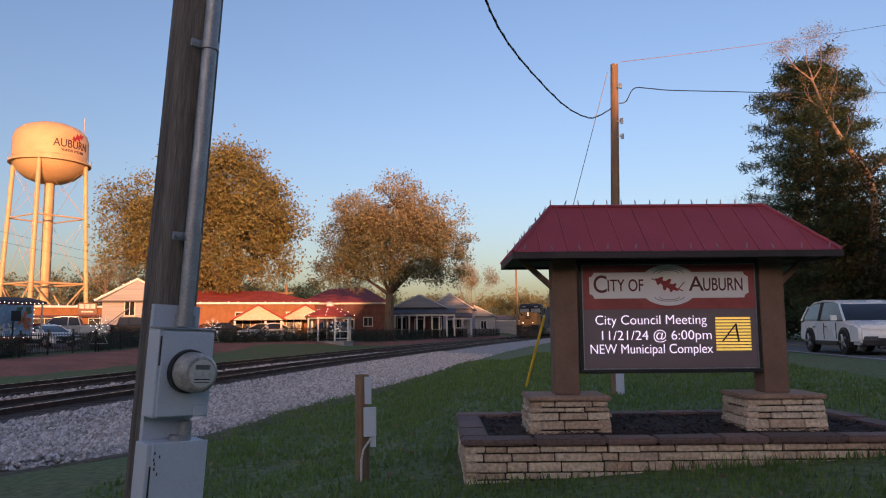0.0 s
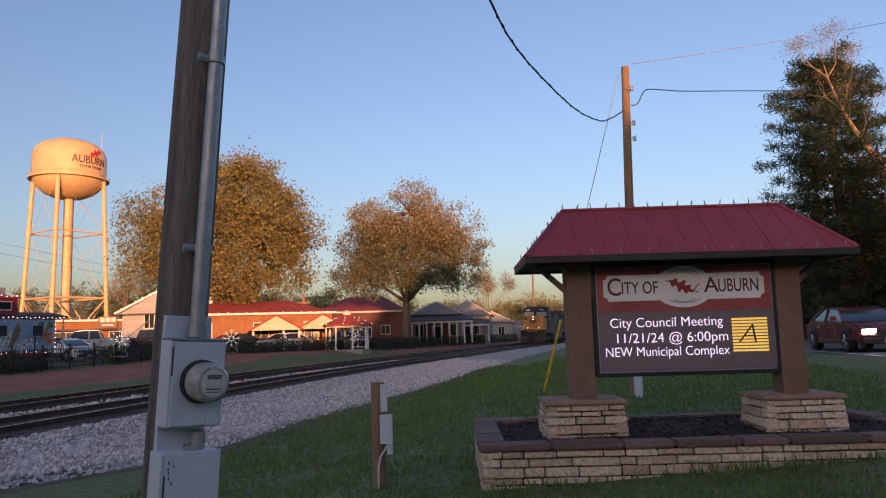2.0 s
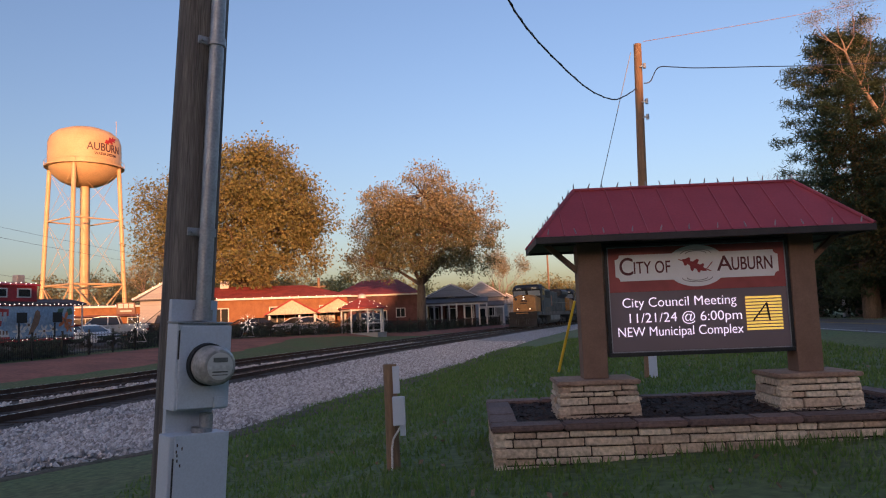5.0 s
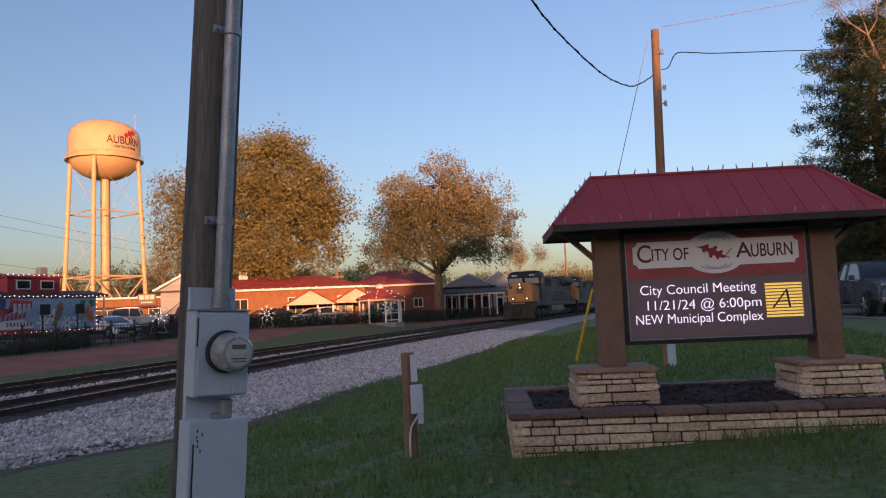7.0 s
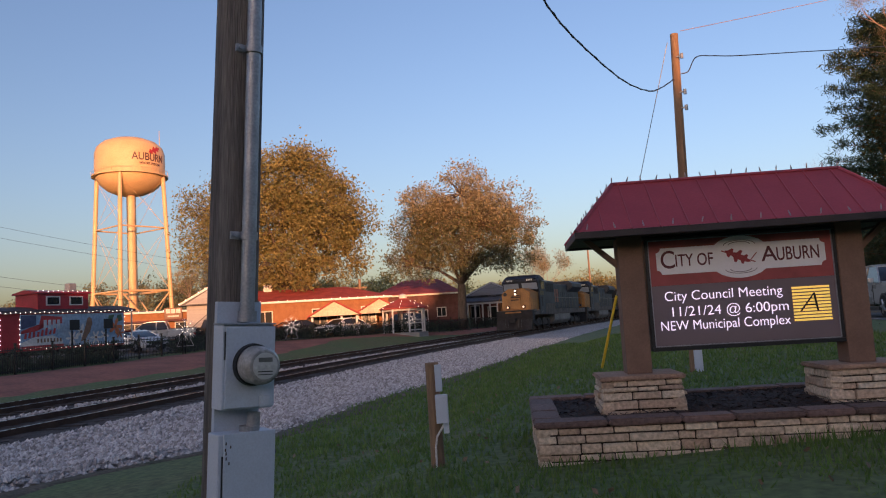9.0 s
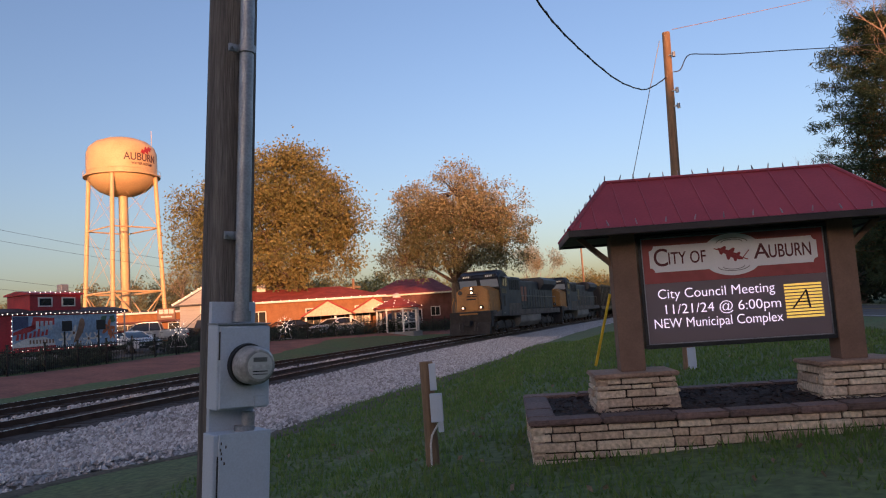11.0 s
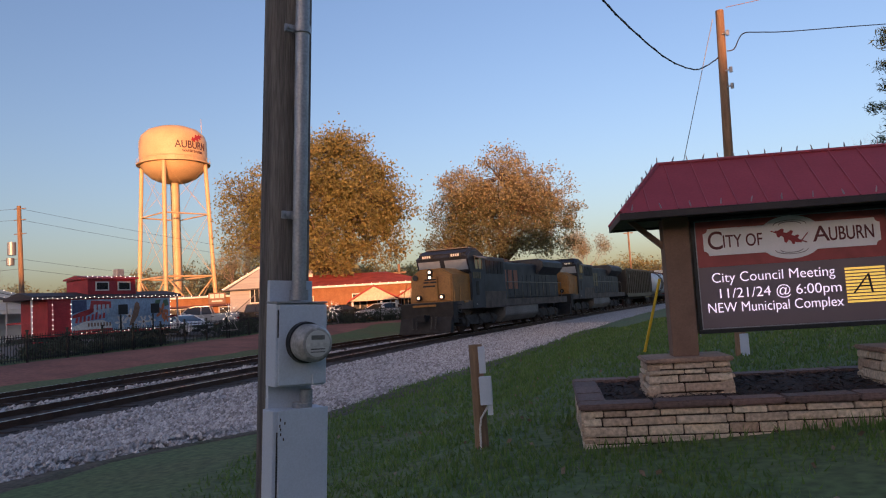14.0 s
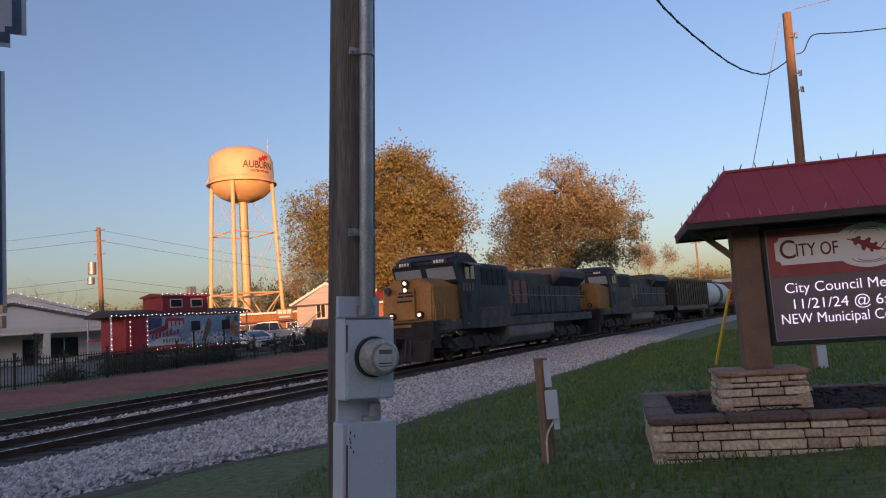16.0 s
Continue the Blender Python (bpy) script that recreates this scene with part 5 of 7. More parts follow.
def lobed_tree(name, label, x, y, trunk_h, trunk_r, lobes, clusters, per, radius, size, leaf, bark, seed, gap=0.35, crown_label="", extra=None):
    rng, rs = random.Random(seed), np.random.RandomState(seed)
    z0 = ground_z(x, y)
    t = thing(name, label, "tree", pose(x, y, z0))
    segs = [(Vector((0, 0, -0.2)), Vector((0, 0, 0.5)), trunk_r * 1.5, trunk_r * 1.05), (Vector((0, 0, 0.5)), Vector((0.1, 0, trunk_h)), trunk_r * 1.05, trunk_r * 0.8)]
    vol = [l[3] * l[4] * l[5] for l in lobes]
    cen = []
    while len(cen) < clusters:
        l = rng.choices(lobes, vol)[0]
        v = Vector((rng.gauss(0, 1), rng.gauss(0, 1), rng.gauss(0, 1))).normalized() * (rng.random() ** 0.42)
        p = Vector((l[0] + v.x * l[3], l[1] + v.y * l[4], l[2] + v.z * l[5]))
        if noise.noise(p * 0.33 + Vector((seed, 0, 0))) < -gap:
            continue
        cen.append(p)
    top = Vector((0.1, 0, trunk_h))
    mains = []
    for k in range(7):
        l = lobes[k % len(lobes)]
        e = Vector((l[0] + rng.uniform(-0.4, 0.4) * l[3], l[1] + rng.uniform(-0.4, 0.4) * l[4], l[2] + rng.uniform(-0.3, 0.4) * l[5]))
        mid = top.lerp(e, 0.45) + Vector((0, 0, 0.6))
        segs += [(top, mid, trunk_r * 0.45, trunk_r * 0.26), (mid, e, trunk_r * 0.26, trunk_r * 0.10)]
        mains += [mid, e, mid.lerp(e, 0.5)]
    for c in cen:
        m = min(mains, key=lambda q: (q - c).length + 0.15 * rng.random())
        k = m.lerp(c, 0.5) + Vector((rng.uniform(-0.3, 0.3), rng.uniform(-0.3, 0.3), 0.2))
        segs += [(m, k, trunk_r * 0.10, trunk_r * 0.06), (k, c, trunk_r * 0.06, 0.010)]
        for _ in range(3):
            segs.append((c, c + Vector((rng.gauss(0, 1), rng.gauss(0, 1), rng.gauss(0.3, 1))).normalized() * radius * 1.4, 0.012, 0.005))
    V, F = limb_mesh(segs[:2], 14)
    raw("trunk", V, F, bark, t, smooth=True)
    V, F = limb_mesh(segs[2:], 5)
    raw("branchwork", V, F, bark, t, smooth=True)
    V, F = leaf_cloud([tuple(c) for c in cen], per, radius, size, rs)
    # Below the split: olive leaves, darkened so the lower crown's shade is in colour.
    if extra:
        z_split, low_shade_leaf = extra
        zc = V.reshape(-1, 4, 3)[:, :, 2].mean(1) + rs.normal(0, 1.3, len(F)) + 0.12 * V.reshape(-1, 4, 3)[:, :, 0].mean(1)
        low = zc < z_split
        V4 = V.reshape(-1, 4, 3)
        for nm, pick, m in (("upper_crown", ~low, leaf), ("lower_crown", low, low_shade_leaf)):
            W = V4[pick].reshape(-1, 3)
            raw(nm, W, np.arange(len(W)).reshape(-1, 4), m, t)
    else:
        raw("crown", V, F, leaf, t)
    return t


def bare_tree(label, x, y, h, r, depth, seed, material, spread=0.55, lean=(0, 0), up=0.12, first=0.3, leaves=None):
    rng = random.Random(seed)
    t = thing("bare_tree", label, "tree", pose(x, y, ground_z(x, y)))
    segs = []
    a, b = Vector((0, 0, -0.2)), Vector((lean[0] * h * first, lean[1] * h * first, h * first))
    V, F = limb_mesh([(a, b, r, r * 0.75)], 10)
    raw("trunk", V, F, material, t, smooth=True)
    for k in range(4):
        d = Vector((math.cos(k * 1.6 + seed) * spread, math.sin(k * 1.6 + seed) * spread, 1.0)) + Vector((lean[0], lean[1], 0))
        grow(segs, b, d, h * 0.24, r * 0.6, depth, rng, spread, up)
    V, F = limb_mesh(segs, 4)
    raw("branchwork", V, F, M_TWIG if leaves is None else material, t)
    if leaves:
        ends = [tuple(s[1]) for s in segs if s[3] < 0.03]
        W, G = leaf_cloud(ends, 4, 0.35, 0.09, np.random.RandomState(seed))
        raw("last_leaves", W, G, leaves, t)
    return t


def build_trees():
    lobed_tree("oak_tree", "broad oak with golden brown autumn crown in low sun", -22.0, 70.8, 4.6, 0.55,
               [(0.5, 0, 11.5, 7.2, 5.5, 6.2), (-6.8, 0, 11.6, 4.2, 4.0, 4.2), (5.2, 0, 10.8, 4.4, 4.4, 4.6), (1.0, -1, 15.2, 4.8, 3.8, 4.0), (1.0, -2.5, 6.6, 5.2, 3.6, 2.4), (-6.6, -1, 8.0, 3.4, 3, 2.2), (6.2, 0, 7.2, 2.6, 2.8, 2.0)], 620, 105, 0.62, 0.135, L_GOLD, M_BARK, 21, 0.28)
    lobed_tree("oak_tree", "tall tree with russet top and olive lower crown darkened for shade", -5.1, 76.0, 4.6, 0.50,
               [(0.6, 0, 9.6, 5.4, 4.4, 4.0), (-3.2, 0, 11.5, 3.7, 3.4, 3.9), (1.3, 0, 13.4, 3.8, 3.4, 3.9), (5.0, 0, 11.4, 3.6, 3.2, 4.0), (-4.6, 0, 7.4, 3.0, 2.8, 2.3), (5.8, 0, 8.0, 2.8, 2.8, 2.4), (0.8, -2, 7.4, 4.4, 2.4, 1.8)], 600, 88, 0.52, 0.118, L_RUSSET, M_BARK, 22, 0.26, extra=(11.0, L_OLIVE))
    # tall evergreen and the lit bare trunk beside the road
    rng, rs = random.Random(9), np.random.RandomState(9)
    x, y = 21.6, 40.8
    t = thing("pine_tree", "tall dark evergreen beside the road", "tree", pose(x, y, ground_z(x, y)) @ Matrix.Scale(1.15, 4))
    V, F = limb_mesh([(Vector((0, 0, -0.2)), Vector((-0.2, 0, 13.0)), 0.42, 0.12)], 12)
    raw("trunk", V, F, M_BARK, t, smooth=True)
    segs, cen = [], []
    for k in range(27):
        zw = 1.2 + k * 0.46
        for w in range(7):
            z = zw + rng.uniform(-0.12, 0.12)
            ln = max(0.5, 2.9 * math.sqrt(max(0.03, 1 - (max(0.0, z - 7.5) / 6.4) ** 2))) * rng.uniform(0.5, 1.2)
            an = 6.283 * (w + rng.uniform(-0.4, 0.4)) / 7 + k * 0.7
            a = Vector((-0.2 * z / 13, 0, z))
            e = a + Vector((math.cos(an) * ln, math.sin(an) * ln, rng.uniform(0.0, 0.8)))
            segs.append((a, e, 0.045, 0.012))
            side = Vector((-math.sin(an), math.cos(an), 0))
            for f in (0.4, 0.6, 0.78, 0.92, 1.02):
                for sd in (-0.32, 0.32):
                    cen.append(tuple(a.lerp(e, f) + side * sd * (1.15 - f) * 1.3 + Vector((0, 0, rng.uniform(-0.06, 0.14)))))
    V, F = limb_mesh(segs, 4)
    raw("branchwork", V, F, M_BARK, t)
    V, F = leaf_cloud(cen, 40, 0.19, 0.14, rs, 0.14)
    raw("crown", V, F, L_PINE, t)
    x, y = 22.9, 38.5
    t = thing("old_tree", "leaning pale trunk with dry vines glowing in low sun", "tree", pose(x, y, ground_z(x, y)) @ Matrix.Scale(1.03, 4))
    pts = [Vector(p) for p in ((0, 0, -0.2), (0.0, 0, 5.0), (0.25, 0, 7.2), (-0.05, 0, 8.6), (-1.2, 0, 10.3), (-2.0, 0, 11.8), (-2.6, 0, 13.6))]
    segs = [(p, q, 0.26 - 0.035 * k, 0.225 - 0.035 * k) for k, (p, q) in enumerate(zip(pts, pts[1:]))]
    V, F = limb_mesh(segs, 10)
    raw("trunk", V, F, M_BARKPALE, t, smooth=True)
    br = []
    for k, d, ln in ((4, (-0.5, 0.2, 1), 1.5), (5, (0.3, 0, 1), 1.5), (5, (-0.9, 0, 0.7), 1.4), (6, (0.1, 0.3, 1), 1.25), (6, (-0.8, 0, 0.6), 1.2), (6, (0.7, -0.2, 0.8), 1.25), (3, (1, 0, 0.9), 1.5), (2, (1.0, 0.2, 0.8), 1.4), (4, (0.6, 0.3, 0.9), 1.5)):
        grow(br, pts[k], Vector(d), ln * 0.74, 0.055, 5, rng, 0.7, 0.07)
    V, F = limb_mesh(br, 4)
    raw("branchwork", V, F, M_BARKPALE, t)
    cen = [tuple(Vector((rng.gauss(-1.2, 1.5), rng.gauss(-0.8, 0.9), rng.uniform(2.2, 9.4)))) for _ in range(150)]
    V, F = leaf_cloud(cen, 46, 0.42, 0.09, rs, 0.5)
    raw("dry_vines", V, F, L_BROWNPINE, t)
    ends = [tuple(s[1]) for s in br if s[3] < 0.012]
    V, F = leaf_cloud(ends, 2, 0.16, 0.032, rs, 0.5)
    raw("last_leaves", V, F, L_RUSSET, t)
    bare_tree("leafless grey tree behind the evergreen", 24.8, 55.5, 11.0, 0.24, 5, 31, M_BARK, 0.62)
    bare_tree("leafless tree against the evening sky", 24.0, 30.0, 16, 0.32, 4, 35, M_BARKPALE, 0.55)
    bare_tree("half bare tree with a few pale leaves", 5.2, 122.0, 11.0, 0.26, 5, 41, M_BARKPALE, 0.62, leaves=L_RUSSET)
    bare_tree("leafless tree glowing behind the white house", -60.5, 68.0, 8.5, 0.26, 5, 43, M_BARKPALE, 0.75)
    bare_tree("leafless tree behind the red roofs", -12.0, 105.0, 9.5, 0.3, 4, 44, M_BARKPALE, 0.8, leaves=L_RUSSET)
    bare_tree("thin leafless tree near the water tower", -38.5, 88.0, 9.5, 0.26, 4, 45, M_BARKPALE, 0.7, leaves=L_RUSSET)
    # woods in the distance, tree by tree
    r = random.Random(3)
    spots = [(-64, 110, 8.5, 0), (-55, 116, 9.5, 0), (-47, 112, 10.5, 0), (-40, 108, 10.5, 1), (-33, 104, 8.5, 1), (-28, 100, 7.5, 1), (-72, 104, 7.0, 0), (-80, 98, 6.0, 0), (-24, 112, 9, 1), (-14, 116, 8.5, 1),
             (11.5, 152, 8.5, 1), (16, 150, 9.6, 1), (21, 152, 9.4, 0), (26, 154, 10, 0), (31, 150, 10, 0), (7, 156, 6.5, 0), (36, 160, 11, 0), (-2, 150, 7, 0), (-62, 72, 5.0, 0), (-56, 66, 4.6, 0), (-48, 62, 4.0, 0),
             (-88, 112, 8.0, 0), (-60, 122, 10.0, 0), (-51, 120, 11.0, 1), (-43, 118, 11.0, 0), (-36, 116, 10.5, 1), (-30, 118, 10, 0), (-20, 120, 10, 1), (-70, 116, 8.5, 0), (-9, 122, 8.5, 1), (1, 130, 8.0, 0), (-17, 100, 7.0, 1), (19, 140, 9.5, 1), (25, 138, 10.5, 0)]
    for k, (x, y, h, warm) in enumerate(spots):
        h = h * 1.2 if x < -26 and y > 95 else h
        w = h * r.uniform(0.45, 0.62)
        lobed_tree("background_tree", "distant rounded autumn tree" if warm else "distant olive green tree", x, y, h * 0.3, 0.25,
                   [(0, 0, h * 0.6, w, w, h * 0.32), (w * 0.5, 0, h * 0.5, w * 0.7, w * 0.7, h * 0.26), (-w * 0.5, 0, h * 0.55, w * 0.7, w * 0.7, h * 0.28)], 70, 40, 0.55, 0.17, L_GOLD if warm else L_OLIVE, M_BARK, 60 + k)
    # shaded woods beyond the road, their shade put into the dark leaf colour
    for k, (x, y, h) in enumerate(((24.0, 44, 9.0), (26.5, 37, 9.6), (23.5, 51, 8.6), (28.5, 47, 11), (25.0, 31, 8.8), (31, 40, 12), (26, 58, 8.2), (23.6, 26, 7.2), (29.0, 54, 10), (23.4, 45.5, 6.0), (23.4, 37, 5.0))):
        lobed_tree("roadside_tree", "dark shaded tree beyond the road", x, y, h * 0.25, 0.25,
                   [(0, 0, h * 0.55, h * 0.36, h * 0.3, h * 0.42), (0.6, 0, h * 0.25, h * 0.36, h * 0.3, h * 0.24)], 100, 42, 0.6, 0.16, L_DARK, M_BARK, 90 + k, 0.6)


build_trees()


# ---- the far side of the railway ----
M_BRICK = mat("orange_brick", (0.33, 0.15, 0.06), 0.9, col2=(0.25, 0.11, 0.045), scale=2, fine=18, bump=0.3)
M_BRICKDARK = mat("maroon_brick", (0.13, 0.055, 0.055), 0.9, var=0.2, scale=2, fine=18, bump=0.3)
M_REDROOF = mat("red_shingle", (0.32, 0.05, 0.035), 0.75, var=0.2, scale=1.2, fine=14, bump=0.3)
M_WHITEWALL = mat("white_siding", (0.70, 0.69, 0.69), 0.7, var=0.08, scale=1, fine=20, stretch=(0.2, 0.2, 6), bump=0.2)
# White siding darkened: the far houses' shade is put into this grey.
M_FARWALL = mat("shade_grey_siding", (0.36, 0.35, 0.35), 0.8, var=0.12, scale=1, fine=20, stretch=(0.2, 0.2, 6), bump=0.2)
M_TRIM = mat("white_trim", (0.66, 0.63, 0.59), 0.6, var=0.06)
M_GREYROOF = mat("grey_shingle", (0.12, 0.115, 0.12), 0.85, var=0.2, scale=1, fine=16, bump=0.3)
M_FENCE = mat("black_iron", (0.012, 0.012, 0.013), 0.5, 0.2)
M_CABOOSE = mat("caboose_red", (0.36, 0.022, 0.03), 0.5, var=0.15, scale=1, fine=12, bump=0.05)
M_MURALBLUE = mat("mural_sky", (0.20, 0.34, 0.52), 0.6, col2=(0.36, 0.46, 0.56), scale=0.7, fine=8, bump=0)
M_BULB = glow("warm_bulb", (1.0, 0.84, 0.64), 1.3)
M_SHRUB = leaf_mat("shrub_leaf", (0.055, 0.08, 0.065), (0.10, 0.125, 0.09))


def gable_house(name, label, x, y, turn, w, d, eave, ridge, wall, roof, base=None, windows=(), doors=(), hip=0.0, porch=None, over=0.35):
    """Front along local x, facing local -y; ridge along x. hip pulls the ridge ends in; hip < 0 puts the gable to the front."""
    z0 = ground_z(x, y) if base is None else base
    h = thing(name, label, "building", pose(x, y, z0, 0, 0, turn))
    boxpart("wall", h, wall, -w / 2, w / 2, 0, d, -0.5, eave)
    bm = bmesh.new()
    o = over
    c = [(-w / 2 - o, -o), (w / 2 + o, -o), (w / 2 + o, d + o), (-w / 2 - o, d + o)]
    lo = [bm.verts.new((a, b, eave)) for a, b in c]
    up = [bm.verts.new((a, b, eave + 0.14)) for a, b in c]
    if hip >= 0:
        r = [bm.verts.new((-w / 2 - o + hip, d / 2, ridge)), bm.verts.new((w / 2 + o - hip, d / 2, ridge))]
        tops = [(up[0], up[1], r[1], r[0]), (up[1], up[2], r[1]), (up[2], up[3], r[0], r[1]), (up[3], up[0], r[0])]
    else:
        r = [bm.verts.new((0, -o, ridge)), bm.verts.new((0, d + o, ridge))]
        tops = [(up[0], up[1], r[0]), (up[1], up[2], r[1], r[0]), (up[2], up[3], r[1]), (up[3], up[0], r[0], r[1])]
    for f in tops:
        bm.faces.new(f)
    for i in range(4):
        bm.faces.new((lo[i], lo[(i + 1) % 4], up[(i + 1) % 4], up[i]))
    bm.faces.new(lo[::-1])
    part("roof", bm, roof, h)
    if hip < 0:
        bm = bmesh.new()
        prism(bm, [(-w / 2, eave + 0.1), (w / 2, eave + 0.1), (0, ridge - 0.15)], "y", -o - 0.05, -o - 0.01)
        part("gable", bm, wall, h)
        for sx in (-1, 1):
            bm = bmesh.new()
            prism(bm, [(sx * (w / 2 + o), eave + 0.02), (sx * (w / 2 + o), eave + 0.2), (0, ridge + 0.06), (0, ridge - 0.14)], "y", -o - 0.09, -o - 0.055)
            part("bargeboard", bm, M_TRIM, h)
    else:
        boxpart("fascia", h, M_TRIM, -w / 2 - o, w / 2 + o, -o - 0.03, -o - 0.004, eave - 0.02, eave + 0.16)
    for wx, wz, ww, wh in windows:
        f = boxpart("window", h, M_TRIM, wx - ww / 2 - 0.08, wx + ww / 2 + 0.08, -0.05, -0.003, wz - 0.08, wz + wh + 0.08)
        boxpart("pane", f, M_GLASS, wx - ww / 2, wx + ww / 2, -0.062, -0.052, wz, wz + wh)
        boxpart("glazing_bar", f, M_TRIM, wx - 0.03, wx + 0.03, -0.072, -0.064, wz, wz + wh)
    for wx, ww, wh in doors:
        f = boxpart("door", h, M_TRIM, wx - ww / 2 - 0.1, wx + ww / 2 + 0.1, -0.055, -0.003, 0, wh + 0.1)
        boxpart("door_leaf", f, M_GLASS, wx - ww / 2, wx + ww / 2, -0.068, -0.058, 0.02, wh)
    if porch:
        px0, px1, pd, pe, n = porch
        bm = bmesh.new()
        prism(bm, [(-pd, pe), (-pd, pe + 0.16), (-0.01, pe + 0.75), (-0.01, pe + 0.55)], "x", px0, px1)
        p = part("porch_roof", bm, roof, h)
        boxpart("porch_beam", p, M_TRIM, px0 + 0.05, px1 - 0.05, -pd + 0.05, -pd + 0.2, pe - 0.22, pe - 0.004)
        for k in range(n):
            a = px0 + 0.15 + (px1 - px0 - 0.3) * k / (n - 1)
            boxpart("porch_post", h, M_TRIM, a - 0.09, a + 0.09, -pd + 0.04, -pd + 0.22, 0, pe - 0.225, 0.01)
    return h


def bulbs_along(parent, pts, step, mesh):
    """Small lamps of a light string along a line of points."""
    for a, b in zip(pts, pts[1:]):
        a, b = Vector(a), Vector(b)
        n = max(1, int((b - a).length / step))
        for k in range(n):
            o = new("bulb", mesh)
            o.parent = parent
            o.matrix_local = Matrix.Translation(a.lerp(b, k / n) + Vector((0, 0, 0.03 * math.sin(k * 2.1))))


def bulb_mesh(r):
    bm = bmesh.new()
    bmesh.ops.create_icosphere(bm, subdivisions=1, radius=r)
    return mesh_of("bulb", bm, M_BULB, True)


BULB = bulb_mesh(0.032)
BULBFAR = bulb_mesh(0.036)


def build_town():
    dep = gable_house("depot", "orange brick depot with red hip roof and lit eaves", -19.2, 65.0, 14, 16.5, 9.0, 3.25, 4.65, M_BRICK, M_REDROOF, base=0.75, hip=4.0,
                      windows=((-6.5, 1.0, 1.2, 1.5), (-2.8, 1.0, 1.2, 1.5), (2.0, 1.0, 1.2, 1.5), (6.4, 1.0, 1.2, 1.5)), doors=((4.2, 1.1, 2.2),))
    boxpart("chimney", dep, M_TRIM, -3.2, -2.4, 4.0, 4.7, 4.0, 5.2, 0.03)
    bulbs_along(dep, [(-8.6, -0.42, 3.42), (8.6, -0.42, 3.42)], 0.75, BULBFAR)
    pg = thing("porch", "cream gabled entrance porch on white posts", "porch", pose(-15.2, 62.6, 0.2, 0, 0, 14))
    bm = bmesh.new()
    prism(bm, [(-2.1, 2.35), (2.1, 2.35), (0, 3.55)], "y", 0, 3.0)
    part("gable", bm, mat("cream_gable", (0.60, 0.50, 0.36), 0.7), pg)
    for sx in (-1, 1):
        bm = bmesh.new()
        prism(bm, [(sx * 2.3, 2.28), (sx * 2.3, 2.42), (0, 3.72), (0, 3.58)], "y", -0.15, 3.1)
        part("roof_slope", bm, M_REDROOF, pg)
    for x in (-1.9, 0.6, 1.9):
        boxpart("post", pg, M_TRIM, x - 0.09, x + 0.09, 0.05, 0.23, -0.1, 2.28, 0.01)
    pg2 = copy_thing(pg, pose(-11.6, 64.6, 0.25, 0, 0, 14))
    # gazebo
    g = thing("gazebo", "white gazebo with red shingled roof and light strings", "gazebo", pose(-9.5, 64.6, ground_z(-9.5, 64.6)))
    bm = bmesh.new()
    lathe(bm, [(2.15, 2.1), (2.15, 2.22), (1.25, 2.62), (0.45, 3.0), (0.45, 3.04)], 8)
    rf = part("roof", bm, M_REDROOF, g)
    bm = bmesh.new()
    lathe(bm, [(0.34, 3.03), (0.34, 3.3), (0.42, 3.32), (0.05, 3.45)], 8)
    part("cupola", bm, M_TRIM, g)
    for k in range(8):
        a = 2 * math.pi * (k + 0.5) / 8
        c = Vector((math.cos(a) * 1.85, math.sin(a) * 1.85, 0))
        tubepart("post", g, M_TRIM, c, c + Vector((0, 0, 2.1)), 0.08, seg=8)
        b = 2 * math.pi * (k + 1.5) / 8
        e = Vector((math.cos(b) * 1.85, math.sin(b) * 1.85, 0))
        if k != 5:
            for z in (0.85, 0.25):
                tubepart("baluster_rail", g, M_TRIM, c + Vector((0, 0, z)), e + Vector((0, 0, z)), 0.04, seg=6)
        tubepart("frieze", g, M_TRIM, c + Vector((0, 0, 2.0)), e + Vector((0, 0, 2.0)), 0.09, seg=6)
        a1 = 2 * math.pi * k / 8
        bulbs_along(g, [(math.cos(a1) * 2.17, math.sin(a1) * 2.17, 2.24), (math.cos(a1) * 0.52, math.sin(a1) * 0.52, 3.06)], 0.5, BULBFAR)
    bm = bmesh.new()
    lathe(bm, [(2.1, -0.5), (2.1, 0.05)], 8)
    part("floor_deck", bm, M_CONCRETE, g)
    gable_house("brick_store", "long maroon brick building with red metal roof", -10.4, 82.0, 3, 9.4, 12, 3.8, 5.9, M_BRICKDARK, M_REDROOF, base=0.7, hip=3.0, windows=((2.6, 1.4, 0.9, 0.9),), doors=((0.5, 1.0, 2.1),))
    ph = gable_house("porch_house", "pale sided house with long white-posted porch", -2.4, 93.0, -3, 6.0, 9, 3.5, 5.2, M_FARWALL, M_GREYROOF, base=0.8, hip=-1, windows=((0.0, 3.5, 0.8, 0.7),), porch=(-4.0, 4.6, 2.2, 2.7, 10))
    boxpart("brick_front", ph, M_BRICKDARK, -2.98, 2.98, -0.12, -0.075, 0, 2.9, label="maroon brick front under the porch")
    f = boxpart("door", ph, M_TRIM, -0.65, 0.65, -0.17, -0.123, 0, 2.2)
    boxpart("door_leaf", f, M_GLASS, -0.5, 0.5, -0.182, -0.172, 0.02, 2.1)
    for wx in (-2.2, 2.2):
        w = boxpart("window", ph, M_TRIM, wx - 0.6, wx + 0.6, -0.17, -0.123, 0.8, 2.4)
        boxpart("pane", w, M_GLASS, wx - 0.5, wx + 0.5, -0.182, -0.172, 0.9, 2.3)
